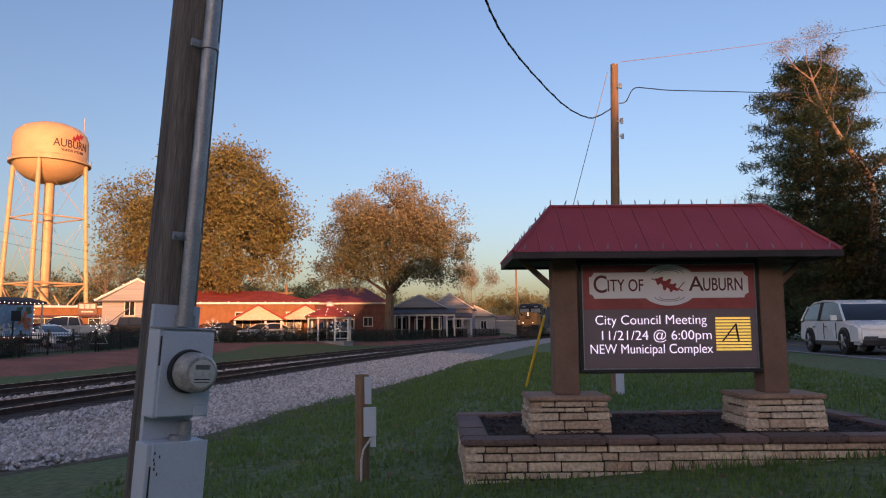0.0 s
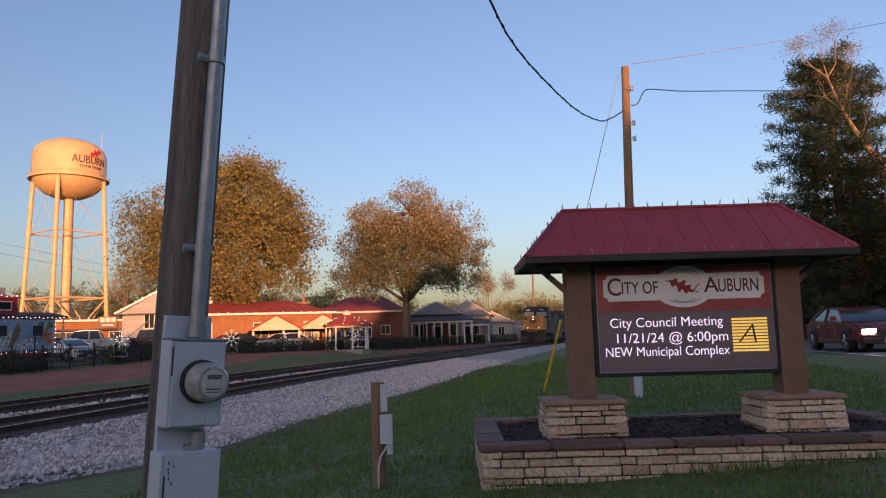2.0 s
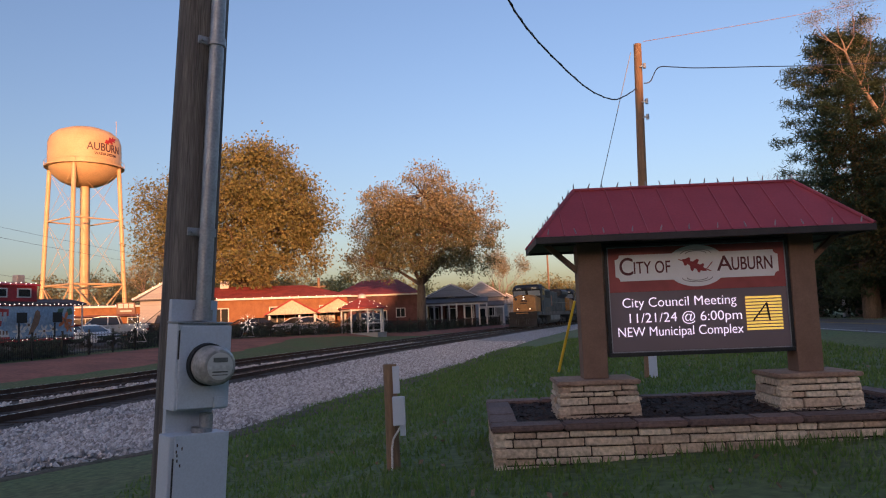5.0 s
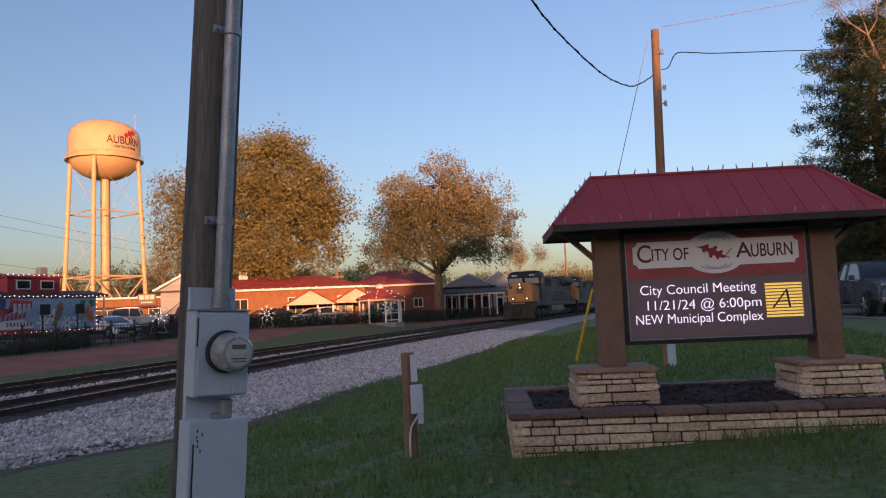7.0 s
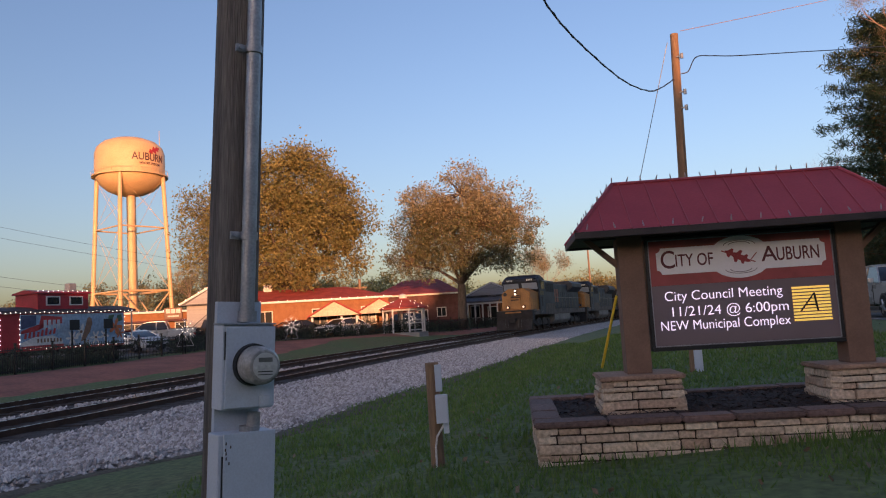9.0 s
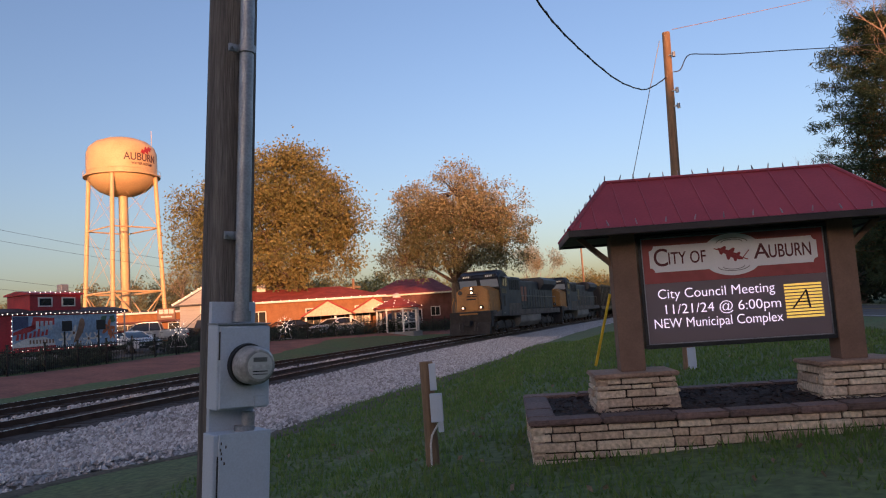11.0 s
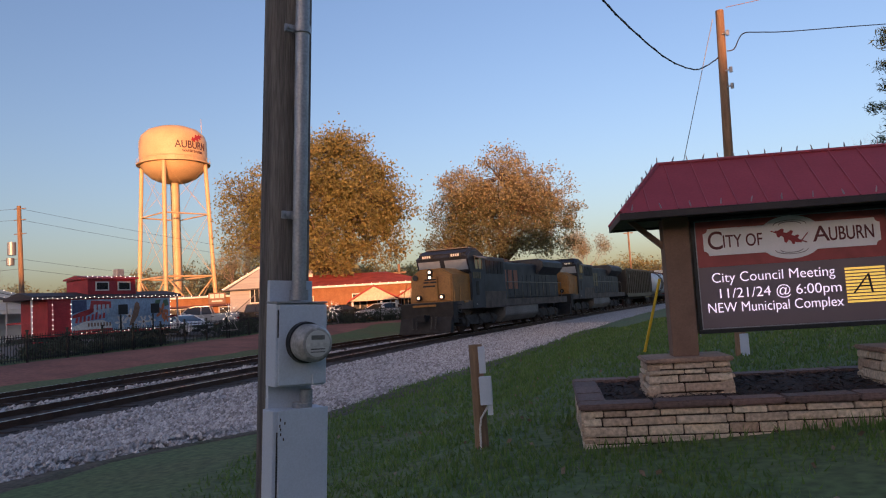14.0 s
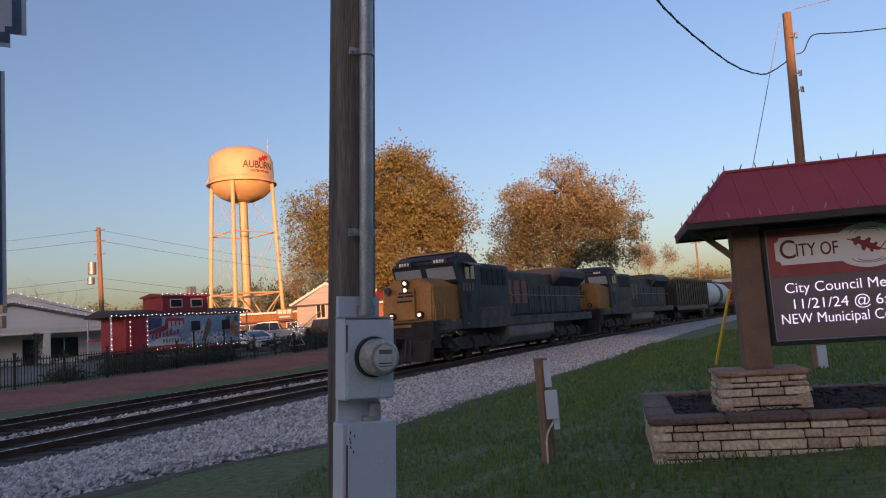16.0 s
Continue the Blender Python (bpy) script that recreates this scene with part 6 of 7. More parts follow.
    gable_house("white_house", "white gabled house with dark roof", 1.6, 104.0, -6, 6.0, 9, 3.6, 5.9, M_FARWALL, M_GREYROOF, base=0.8, hip=-1, windows=((-1.4, 1.1, 0.9, 1.5), (1.4, 1.1, 0.9, 1.5)), doors=((0, 0.9, 2.1),), porch=(-3.2, 3.2, 1.8, 2.4, 6))
    gable_house("white_house", "small white gabled house beyond the porches", 6.2, 128.0, -6, 7.0, 8, 3.0, 5.0, M_FARWALL, M_GREYROOF, base=0.7, hip=-1, windows=((-1.6, 1.0, 0.9, 1.3), (1.6, 1.0, 0.9, 1.3)))
    gable_house("low_shed", "low pale shed in the distance", 11.5, 140.0, -8, 8.0, 7, 2.4, 3.6, M_FARWALL, M_GREYROOF, base=0.7, hip=0.0)
    hue = gable_house("shop", "flat orange-lit shop front with dark awning", -35.2, 66.5, 26, 15.0, 9, 3.1, 3.5, M_BRICK, M_GREYROOF, base=0.8, hip=2.0, windows=((-4, 0.6, 2.2, 1.5), (0, 0.6, 2.2, 1.5), (4.6, 0.6, 2.0, 1.5)), doors=((2.4, 1.0, 2.1),))
    boxpart("awning", hue, M_BRICKDARK, -7.3, 7.3, -1.1, -0.4, 2.25, 2.4, 0.02)
    sb = boxpart("sign_board", hue, M_BROWNPOST, 2.6, 4.2, -0.5, -0.42, 2.45, 3.5, 0.01)
    for k, (a, b, z, zz) in enumerate(((2.75, 3.15, 3.0, 3.4), (3.22, 3.58, 3.0, 3.4), (3.65, 4.05, 3.0, 3.4), (2.9, 3.9, 2.65, 2.78))):
        boxpart("sign_bar", sb, M_PALE, a, b, -0.512, -0.502, z, zz)
    bulbs_along(hue, [(-7.6, -0.42, 3.3), (7.6, -0.42, 3.3)], 0.7, BULBFAR)
    wb = gable_house("white_shop", "white gabled building with outside stair", -24.8, 61.2, 14, 5.4, 8, 3.4, 5.3, M_FARWALL, M_GREYROOF, base=0.7, hip=-1, windows=((-0.6, 2.3, 0.7, 1.1),), doors=((1.4, 0.9, 2.0),), over=0.5)
    bulbs_along(wb, [(-3.2, -0.62, 3.55), (0, -0.62, 5.4)], 0.6, BULBFAR)
    bm = bmesh.new()
    for k in range(9):
        box(bm, -2.6 + k * 0.25, -2.3 + k * 0.25, -1.4, -0.5, 0.2 + k * 0.2, 0.26 + k * 0.2)
    tube(bm, (-2.6, -1.4, 1.1), (-0.4, -1.4, 2.9), 0.04, seg=6)
    part("outside_stair", bm, M_GREYROOF, wb)
    # white house with porch left of the rail car
    lh = gable_house("white_house", "pale grey house with columned porch and light strings", -38.6, 41.0, 41, 11.6, 9, 3.05, 5.0, M_WHITEWALL, M_GREYROOF, base=0.55, hip=-1, windows=((-1.6, 0.7, 1.4, 1.3), (2.9, 0.7, 1.7, 1.3)), doors=((0.9, 0.9, 2.0),), over=0.5)
    bm = bmesh.new()
    prism(bm, [(-6.4, 2.55), (6.4, 2.55), (0, 4.15)], "y", -2.5, -0.6)
    part("porch_gable", bm, M_WHITEWALL, lh)
    for sx in (-1, 1):
        bm = bmesh.new()
        prism(bm, [(sx * 6.6, 2.5), (sx * 6.6, 2.66), (0, 4.34), (0, 4.18)], "y", -2.7, -0.5)
        part("porch_roof", bm, M_GREYROOF, lh)
    boxpart("porch_beam", lh, M_TRIM, -6.4, 6.4, -2.45, -2.2, 2.28, 2.545, 0.01)
    for x in (-6.1, -2.0, 1.9, 6.1):
        boxpart("column", lh, M_TRIM, x - 0.2, x + 0.2, -2.5, -2.1, 0, 2.275, 0.02)
    bulbs_along(lh, [(-6.6, -2.74, 2.68), (0, -2.74, 4.36), (6.6, -2.74, 2.68)], 0.42, BULB)
    bulbs_along(lh, [(0, -0.62, 5.1), (6.3, -0.62, 3.2)], 0.42, BULB)
    for x, y in ((-34.6, 38.4), (-39.8, 34.6)):
        z = ground_z(x, y)
        s = thing("topiary", "dark clipped spiral shrub by the porch", "shrub", pose(x, y, z))
        tubepart("stem", s, M_BARK, (0, 0, 0), (0, 0, 1.2), 0.05)
        rs = np.random.RandomState(5)
        V, F = leaf_cloud([(0.12 * math.sin(k * 1.3), 0.1 * math.cos(k * 1.3), 0.5 + k * 0.16) for k in range(10)], 60, 0.15, 0.045, rs)
        raw("foliage", V, F, M_SHRUB, s)


def build_caboose():
    c = thing("caboose", "red rail caboose painted with a mural and strung with lights", "rail car", pose(-25.81, 33.72, 0.42, 0, 0, 66.8) @ Matrix.Diagonal((0.9, 0.85, 1, 1)))
    L, W = 10.0, 2.9
    boxpart("underframe", c, M_TRUCK, 0, L, 0.15, W - 0.15, 0.62, 0.86, 0.02)
    body = boxpart("body", c, M_CABOOSE, 0.95, L - 0.75, 0, W, 0.87, 2.80, 0.03)
    bm = bmesh.new()
    prism(bm, [(-0.16, 2.81), (-0.12, 2.95), (W / 2, 3.2), (W + 0.12, 2.95), (W + 0.16, 2.81)], "x", 0.0, L + 0.05)
    part("roof", bm, mat("dark_roof", (0.05, 0.035, 0.04), 0.7), c, "dark curved roof")
    cp = boxpart("cupola", c, M_CABOOSE, 3.6, 6.9, 0.3, W - 0.3, 3.0, 3.86, 0.03)
    bm = bmesh.new()
    prism(bm, [(0.15, 3.865), (0.2, 3.95), (W / 2, 4.1), (W - 0.2, 3.95), (W - 0.15, 3.865)], "x", 3.45, 7.05)
    part("cupola_roof", bm, M_CABOOSE, cp)
    for x in (4.1, 5.6):
        w = boxpart("window", cp, M_TRIM, x, x + 0.9, 0.26, 0.297, 3.22, 3.72)
        boxpart("pane", w, M_GLASS, x + 0.08, x + 0.82, 0.245, 0.257, 3.28, 3.66)
    # mural boards
    boxpart("mural_sky", body, M_MURALBLUE, 2.35, L - 0.8, -0.03, -0.004, 1.0, 2.74, label="painted blue mural board")
    y = -0.036
    cols = {"white": mat("mural_white", (0.68, 0.66, 0.62), 0.6), "red": mat("mural_red", (0.45, 0.05, 0.05), 0.6), "brown": mat("mural_brown", (0.24, 0.14, 0.09), 0.6),
            "orange": mat("mural_orange", (0.58, 0.17, 0.06), 0.6), "green": mat("mural_green", (0.07, 0.15, 0.09), 0.6), "pale": mat("mural_pale", (0.45, 0.5, 0.55), 0.6), "navy": mat("mural_navy", (0.06, 0.08, 0.16), 0.6)}

    def blob(name, pts, colour, depth=0.0):
        bm = bmesh.new()
        prism(bm, pts, "y", y - 0.004 - depth, y + 0.004 - depth)
        part(name, bm, cols[colour], body)

    def flower(cx, cz, r, colour, n=6, depth=0.010, k0=0.0):
        pts = [(cx + r * (0.62 + 0.38 * math.cos(n * a + k0)) * math.cos(a), cz + r * (0.62 + 0.38 * math.cos(n * a + k0)) * math.sin(a)) for a in [2 * math.pi * i / 48 for i in range(48)]]
        blob("painted_flower", pts, colour, depth)
        blob("flower_heart", [(cx + 0.18 * r * math.cos(a), cz + 0.18 * r * math.sin(a)) for a in [2 * math.pi * i / 10 for i in range(10)]], "brown", depth + 0.01)
    blob("painted_banner", [(2.4, 1.02), (4.9, 1.02), (4.95, 1.35), (4.3, 1.62), (3.2, 1.58), (2.4, 1.3)], "white", 0.0)
    blob("painted_field", [(2.4, 1.75), (3.0, 2.1), (4.9, 2.25), (4.9, 2.6), (3.6, 2.68), (3.4, 1.9), (2.4, 1.9)], "red", 0.0)
    blob("painted_canton", [(2.4, 2.0), (3.3, 2.2), (3.3, 2.7), (2.4, 2.7)], "navy", 0.010)
    for k in range(4):
        blob("painted_house", [(3.75 + k * 0.28, 1.95), (3.93 + k * 0.28, 1.95), (3.93 + k * 0.28, 2.45), (3.75 + k * 0.28, 2.45)], "pale", 0.010)
    for k in range(8):          # unreadable script, as bars
        blob("script_bar", [(2.55 + k * 0.25, 1.5 + 0.03 * k), (2.7 + k * 0.25, 1.5 + 0.03 * k), (2.74 + k * 0.25, 1.78 + 0.02 * k + 0.08 * (k % 3)), (2.62 + k * 0.25, 1.78 + 0.02 * k + 0.08 * (k % 3))], "red", 0.020)
    for k in range(8):
        blob("script_bar", [(3.35 + k * 0.2, 1.28), (3.45 + k * 0.2, 1.28), (3.45 + k * 0.2, 1.48), (3.35 + k * 0.2, 1.48)], "brown", 0.020)
    blob("painted_ground", [(2.4, 1.0), (5.0, 1.0), (5.0, 1.16), (2.4, 1.12)], "red", 0.010)
    flower(5.55, 1.42, 0.42, "white"), flower(6.15, 1.75, 0.46, "white", 5), flower(7.15, 1.4, 0.40, "white", 6), flower(7.75, 1.5, 0.34, "white", 5, 0.010, 1.0), flower(6.6, 1.25, 0.3, "pale", 5)
    blob("painted_bird", [(6.1, 1.2), (6.4, 1.3), (6.75, 1.75), (6.9, 2.2), (6.85, 2.45), (6.68, 2.55), (6.55, 2.45), (6.45, 2.1), (6.3, 1.7)], "brown", 0.03)
    flower(8.55, 1.95, 0.52, "orange", 5, 0.02), flower(8.85, 1.6, 0.34, "orange", 6, 0.03)
    blob("painted_leaf", [(7.9, 2.1), (8.3, 2.2), (8.5, 2.65), (8.1, 2.6)], "green", 0.012)
    blob("painted_leaf", [(8.6, 2.2), (9.1, 2.3), (9.0, 2.65), (8.7, 2.6)], "green", 0.012)
    for x in (5.05, 7.35):
        b = boxpart("hung_panel", c, M_BLACK, x, x + 0.62, -0.62, -0.55, 1.85, 2.4, 0.01, "small black panel on a post")
        boxpart("panel_post", c, M_BLACK, x + 0.1, x + 0.18, -0.60, -0.54, -0.2, 1.84)
    # porch ends with rails and steps
    for x in (0.05, L - 0.15):
        for yy in (0.05, W - 0.15):
            boxpart("porch_post", c, M_TRIM, x, x + 0.07, yy, yy + 0.07, 0.87, 2.80)
        boxpart("end_rail", c, M_CABOOSE, x, x + 0.07, 0.13, W - 0.16, 1.6, 1.7)
    bm = bmesh.new()
    for k in range(3):
        box(bm, 0.1, 0.85, -0.1 - k * 0.22, 0.12 - k * 0.22, 0.6 - k * 0.25, 0.66 - k * 0.25)
    part("steps", bm, M_CABOOSE, c)
    for x0 in (2.1, 7.9):
        bm = bmesh.new()
        box(bm, x0 - 1.0, x0 + 1.0, 0.3, 0.5, 0.25, 0.6, 0.03)
        for d in (-0.75, 0.75):
            tube(bm, (x0 + d, 0.25, 0.3), (x0 + d, W - 0.25, 0.3), 0.4, seg=16)
        part("truck", bm, M_TRUCK, c)
    boxpart("smoke_jack", c, M_GALV, 6.2, 6.7, 1.2, 1.7, 4.05, 4.5, 0.05)
    bulbs_along(c, [(0, -0.2, 2.84), (L, -0.2, 2.84)], 0.28, BULB)
    bulbs_along(c, [(2.3, -0.08, 0.98), (L - 0.8, -0.08, 0.98)], 0.30, BULB)
    bulbs_along(c, [(2.3, -0.08, 0.98), (2.3, -0.08, 2.75)], 0.25, BULB)
    bulbs_along(c, [(1.2, -0.08, 0.98), (1.2, -0.08, 2.75)], 0.25, BULB)
    bulbs_along(c, [(0.05, -0.05, 0.8), (0.05, -0.05, 2.75)], 0.25, BULB)
    bulbs_along(c, [(L - 0.78, -0.08, 0.98), (L - 0.78, -0.08, 2.75)], 0.25, BULB)
    bulbs_along(c, [(3.5, 0.1, 3.98), (7.0, 0.1, 3.98)], 0.3, BULB)


def build_fence():
    f = thing("iron_fence", "black iron picket fence along the clay bank", "fence")

    line = [Vector((fence_x(q), q, 0)) for q in np.arange(19.0, 126.0, 0.5)]
    run = [0.0]
    for a, b in zip(line, line[1:]):
        run.append(run[-1] + (b - a).length)

    def at(d):
        """The foot of the fence at a distance along its line."""
        x, y = float(np.interp(d, run, [q.x for q in line])), float(np.interp(d, run, [q.y for q in line]))
        return Vector((x, y, ground_z(x, y)))
    bm = bmesh.new()
    box(bm, -0.035, 0.035, -0.035, 0.035, -0.1, 1.32)
    box(bm, -0.05, 0.05, -0.05, 0.05, 1.32, 1.38)
    post_me = mesh_of("post", bm, M_FENCE)
    bm = bmesh.new()
    box(bm, -0.011, 0.011, -0.011, 0.011, 0.06, 1.2)
    pick_me = mesh_of("picket", bm, M_FENCE)
    y, n = 0.0, 0
    far_v, far_f = [], []
    while y < run[-1] - 2.4:
        o = new("post", post_me)
        o.parent = f
        o.matrix_local = Matrix.Translation(at(y))
        a, b = at(y), at(y + 2.4)
        for z in (0.16, 1.08):
            bm = bmesh.new()
            tube(bm, a + Vector((0, 0, z)), b + Vector((0, 0, z)), 0.02, seg=4)
            part("rail", bm, M_FENCE, f)
        for k in range(1, 16):
            p = a.lerp(b, k / 16)
            if n < 290:
                q = new("picket", pick_me)
                q.parent = f
                q.matrix_local = Matrix.Translation(p)
                n += 1
            else:
                s, v = 0.012, len(far_v)
                far_v += [p + Vector((-s, -s, 0.06)), p + Vector((s, s, 0.06)), p + Vector((s, s, 1.2)), p + Vector((-s, -s, 1.2)), p + Vector((s, -s, 0.06)), p + Vector((-s, s, 0.06)), p + Vector((-s, s, 1.2)), p + Vector((s, -s, 1.2))]
                far_f += [(v, v + 1, v + 2, v + 3), (v + 4, v + 5, v + 6, v + 7)]
        y += 2.4
    raw("far_pickets", far_v, far_f, M_FENCE, f)["kind"] = "stuff"
    rs = np.random.RandomState(12)
    for y0 in np.arange(0.0, 58.0, 2.4):
        a, b = at(y0) + Vector((0.08, 0, 0)), at(y0 + 2.4) + Vector((0.08, 0, 0))
        g = thing("garland", "dark evergreen garland swagged on the fence", "garland", Matrix.Translation(a), "fence garlands")
        cen = [tuple((b - a) * (k / 10) + Vector((0, 0, 1.12 - 1.1 * (k / 10) * (1 - k / 10)))) for k in range(11)]
        V, F = leaf_cloud(cen, 26, 0.07, 0.06, rs, 0.2)
        raw("sprays", V, F, M_SHRUB, g)
    # shrubs before the fence and behind it
    r = random.Random(6)
    for y0, k in ((29.5, 0.6), (31.2, 0.7), (33.0, 0.62), (35.0, 0.75), (36.6, 0.8), (38.2, 0.6), (26.5, 0.5), (46.5, 0.8), (49, 0.9), (51, 0.8), (53, 1.0), (55.2, 0.9), (57.4, 1.1), (59.5, 0.9), (61.5, 1.0), (64, 1.1), (66, 0.9), (68.5, 1.0), (71, 0.9), (74, 1.0), (77, 0.9), (80.5, 1.0), (84, 0.9), (88, 0.9), (92, 1.0), (97, 0.9), (102, 1.0), (108, 1.0), (114, 1.0)):
        p = at(y0 - 18.5) + Vector((-1.1, 0.4, 0))
        s = thing("shrub", "low dark green shrub behind the fence", "shrub", Matrix.Translation(p), "fence shrubs")
        cen = [(r.gauss(0, 0.75) * k, r.gauss(0, 0.8) * k, abs(r.gauss(0.45, 0.25)) * k) for _ in range(26)]
        V, F = leaf_cloud(cen, 55, 0.2, 0.06, rs)
        raw("foliage", V, F, M_SHRUB, s)
    # lit snowflakes on stands
    for x, y, h in ((-20.7, 45.4, 1.55), (-17.2, 56.6, 1.2), (-9.0, 65.2, 1.3), (-24.4, 23.2, 1.3)):
        z = ground_z(x, y)
        s = thing("snowflake_light", "white wire snowflake with small bulbs on a stand", "holiday light", pose(x, y, z, 0, 0, 25), "snowflake lights")
        c0 = Vector((0, 0, h))
        tubepart("stand", s, M_FENCE, (0, 0.05, 0), (0, 0.05, h * 0.9 + 0.7), 0.035, seg=6)
        for k in range(8):
            a = 2 * math.pi * k / 8
            d = Vector((math.cos(a), 0, math.sin(a)))
            sd = Vector((-d.z, 0, d.x))
            bm = bmesh.new()
            tube(bm, c0 + d * 0.1, c0 + d * 0.72, 0.014, seg=5)
            tube(bm, c0 + d * 0.45, c0 + d * 0.66 + sd * 0.16, 0.012, seg=5)
            tube(bm, c0 + d * 0.45, c0 + d * 0.66 - sd * 0.16, 0.012, seg=5)
            part("arm", bm, M_TRIM, s)
            bulbs_along(s, [tuple(c0 + d * 0.2 + Vector((0, -0.03, 0))), tuple(c0 + d * 0.74 + Vector((0, -0.03, 0)))], 0.25, BULB)
        bm = bmesh.new()
        tube(bm, (-0.5, 0, h - 1.05), (0.5, 0, h - 1.05), 0.014, seg=5)
        tube(bm, (-0.5, 0, h - 1.05), (-0.3, 0, h - 0.6), 0.014, seg=5)
        tube(bm, (0.5, 0, h - 1.05), (0.3, 0, h - 0.6), 0.014, seg=5)
        part("foot_frame", bm, M_TRIM, s)


def build_far_poles():
    p = thing("utility_pole", "tall wooden power pole with transformer and crossarm", "utility pole", pose(-36.9, 47.3, 0.5))
    tubepart("shaft", p, M_POLEWARM, (0.1, 0, 0), (-0.1, 0, 10.1), 0.2, 0.14, 12)
    tubepart("transformer", p, M_GALV, (-0.55, -0.2, 6.6), (-0.55, -0.2, 7.5), 0.28, seg=14)
    tubepart("transformer", p, M_GALV, (-0.75, -0.1, 5.9), (-0.75, -0.1, 6.4), 0.26, seg=14)
    for z in (9.9, 9.1, 8.1):
        bm = bmesh.new()
        tube(bm, (-0.5, 0, z), (0.45, 0, z), 0.03, seg=6)
        part("insulator_arm", bm, M_POLEWARM, p)
    for k, (z, a, b) in enumerate(((9.9, (-75, 40), (-10, 128)), (9.1, (-75, 38), (-10, 128)), (6.3, (-75, 39), (-12, 128)), (5.6, (-75, 39), (-12, 126)))):
        cable("power_line", "thin dark power line strung from the pole", sag((a[0], a[1], z + 0.4), (-36.9, 47.2, z + 0.5), 0.5, 14), 0.010, M_BLACK)
        cable("power_line", "thin dark power line strung from the pole", sag((-36.9, 47.2, z + 0.5), (b[0], b[1], z * 0.8), 1.6, 18), 0.010, M_BLACK)
    for x, y, h in ((-30.8, 78.0, 9.8), (12.5, 118.0, 11.6), (-14.4, 70.0, 5.4)):
        q = thing("utility_pole", "plain wooden pole in the distance", "utility pole", pose(x, y, 0.6))
        tubepart("shaft", q, M_POLEWARM, (0, 0, 0), (0, 0, h), 0.17, 0.13, 10)
        boxpart("crossarm", q, M_POLEWARM, -0.7, 0.7, -0.06, 0.06, h - 0.9, h - 0.75)
    q = thing("pedestal_lamp", "brown post with two tan utility boxes", "utility post", pose(-32.2, 33.0, 0.5))
    tubepart("shaft", q, M_BROWNPOST, (0, 0, 0), (0, 0, 4.1), 0.09, seg=10)
    boxpart("box", q, mat("tan_box", (0.45, 0.31, 0.18), 0.6), 0.02, 0.6, -0.2, 0.1, 3.35, 4.0, 0.02)
    boxpart("box", q, mat("tan_box_small", (0.40, 0.28, 0.18), 0.6), 0.1, 0.55, -0.2, 0.1, 2.55, 3.2, 0.02)


build_town()
build_caboose()
build_fence()
build_far_poles()


# ---- road and vehicles ----
def build_road():
    strip("road", M_ASPHALT, "grey two-lane asphalt road beyond the lawn", "road", lambda y: road_x(y) - track_x(y), lambda y: road_x(y) + 6.7 - track_x(y), -60, 300, 0.035, step=3.0, sections=8)
    for d, nm in ((0.4, "edge_line"), (6.3, "edge_line")):
        o = strip(nm, M_PALE, "worn white edge line on the road", "road marking", lambda y: road_x(y) + d - 0.06 - track_x(y), lambda y: road_x(y) + d + 0.06 - track_x(y), -60, 300, 0.044, step=3.0, sections=2)
        for v in o.data.vertices:
            v.co.z = ground_z(v.co.x, v.co.y) + 0.044
    for d in (3.25, 3.5):
        o = strip("centre_line", mat("road_yellow", (0.42, 0.28, 0.04), 0.8), "worn yellow centre line on the road", "road marking", lambda y: road_x(y) + d - 0.05 - track_x(y), lambda y: road_x(y) + d + 0.05 - track_x(y), -60, 300, 0.044, step=3.0, sections=2)
        for v in o.data.vertices:
            v.co.z = ground_z(v.co.x, v.co.y) + 0.044


M_TYRE = mat("tyre_rubber", (0.012, 0.012, 0.012), 0.85)
M_RIM = mat("alloy_rim", (0.35, 0.35, 0.36), 0.3, 0.8)
M_CARLAMP = glow("lit_car_lamp", (1.0, 0.85, 0.62), 7.0)
M_TAIL = glow("tail_lamp", (0.8, 0.02, 0.02), 1.5)
M_AMBER = glow("amber_lamp", (1.0, 0.45, 0.08), 3.0)
M_CHROME = mat("chrome", (0.6, 0.6, 0.62), 0.15, 1.0, var=0.05, bump=0)
M_CARGLASS = mat("car_glass", (0.02, 0.022, 0.026), 0.08, var=0.05, bump=0, spec=0.5)

SHAPES = {
    # body outline (along, up), glasshouse outline, length, width, wheel radius, axle places
    "suv": ([(-2.36, 0.30), (-2.48, 0.42), (-2.50, 0.70), (-2.42, 0.86), (-2.05, 0.96), (-1.35, 1.04), (0.4, 1.06), (2.1, 1.10), (2.36, 1.06), (2.46, 0.88), (2.48, 0.5), (2.36, 0.32)], [(-1.45, 1.00), (-0.72, 1.56), (-0.3, 1.66), (0.5, 1.70), (1.4, 1.66), (1.95, 1.52), (2.32, 1.06)], 1.94, 0.38, (-1.42, 1.42)),
    "sedan": ([(-2.5, 0.28), (-2.52, 0.62), (-2.3, 0.84), (-1.2, 0.98), (1.7, 1.04), (2.42, 1.0), (2.52, 0.72), (2.45, 0.3)], [(-1.3, 0.96), (-0.45, 1.38), (0.1, 1.46), (0.9, 1.43), (1.85, 1.02)], 1.9, 0.35, (-1.52, 1.52)),
    "pickup": ([(-2.95, 0.45), (-2.98, 0.85), (-2.86, 1.18), (-1.5, 1.24), (-1.45, 1.26), (2.9, 1.28), (2.93, 0.8), (2.85, 0.5)], [(-1.5, 1.22), (-0.85, 1.82), (-0.3, 1.90), (0.75, 1.88), (0.98, 1.26)], 2.0, 0.40, (-1.85, 1.85)),
}


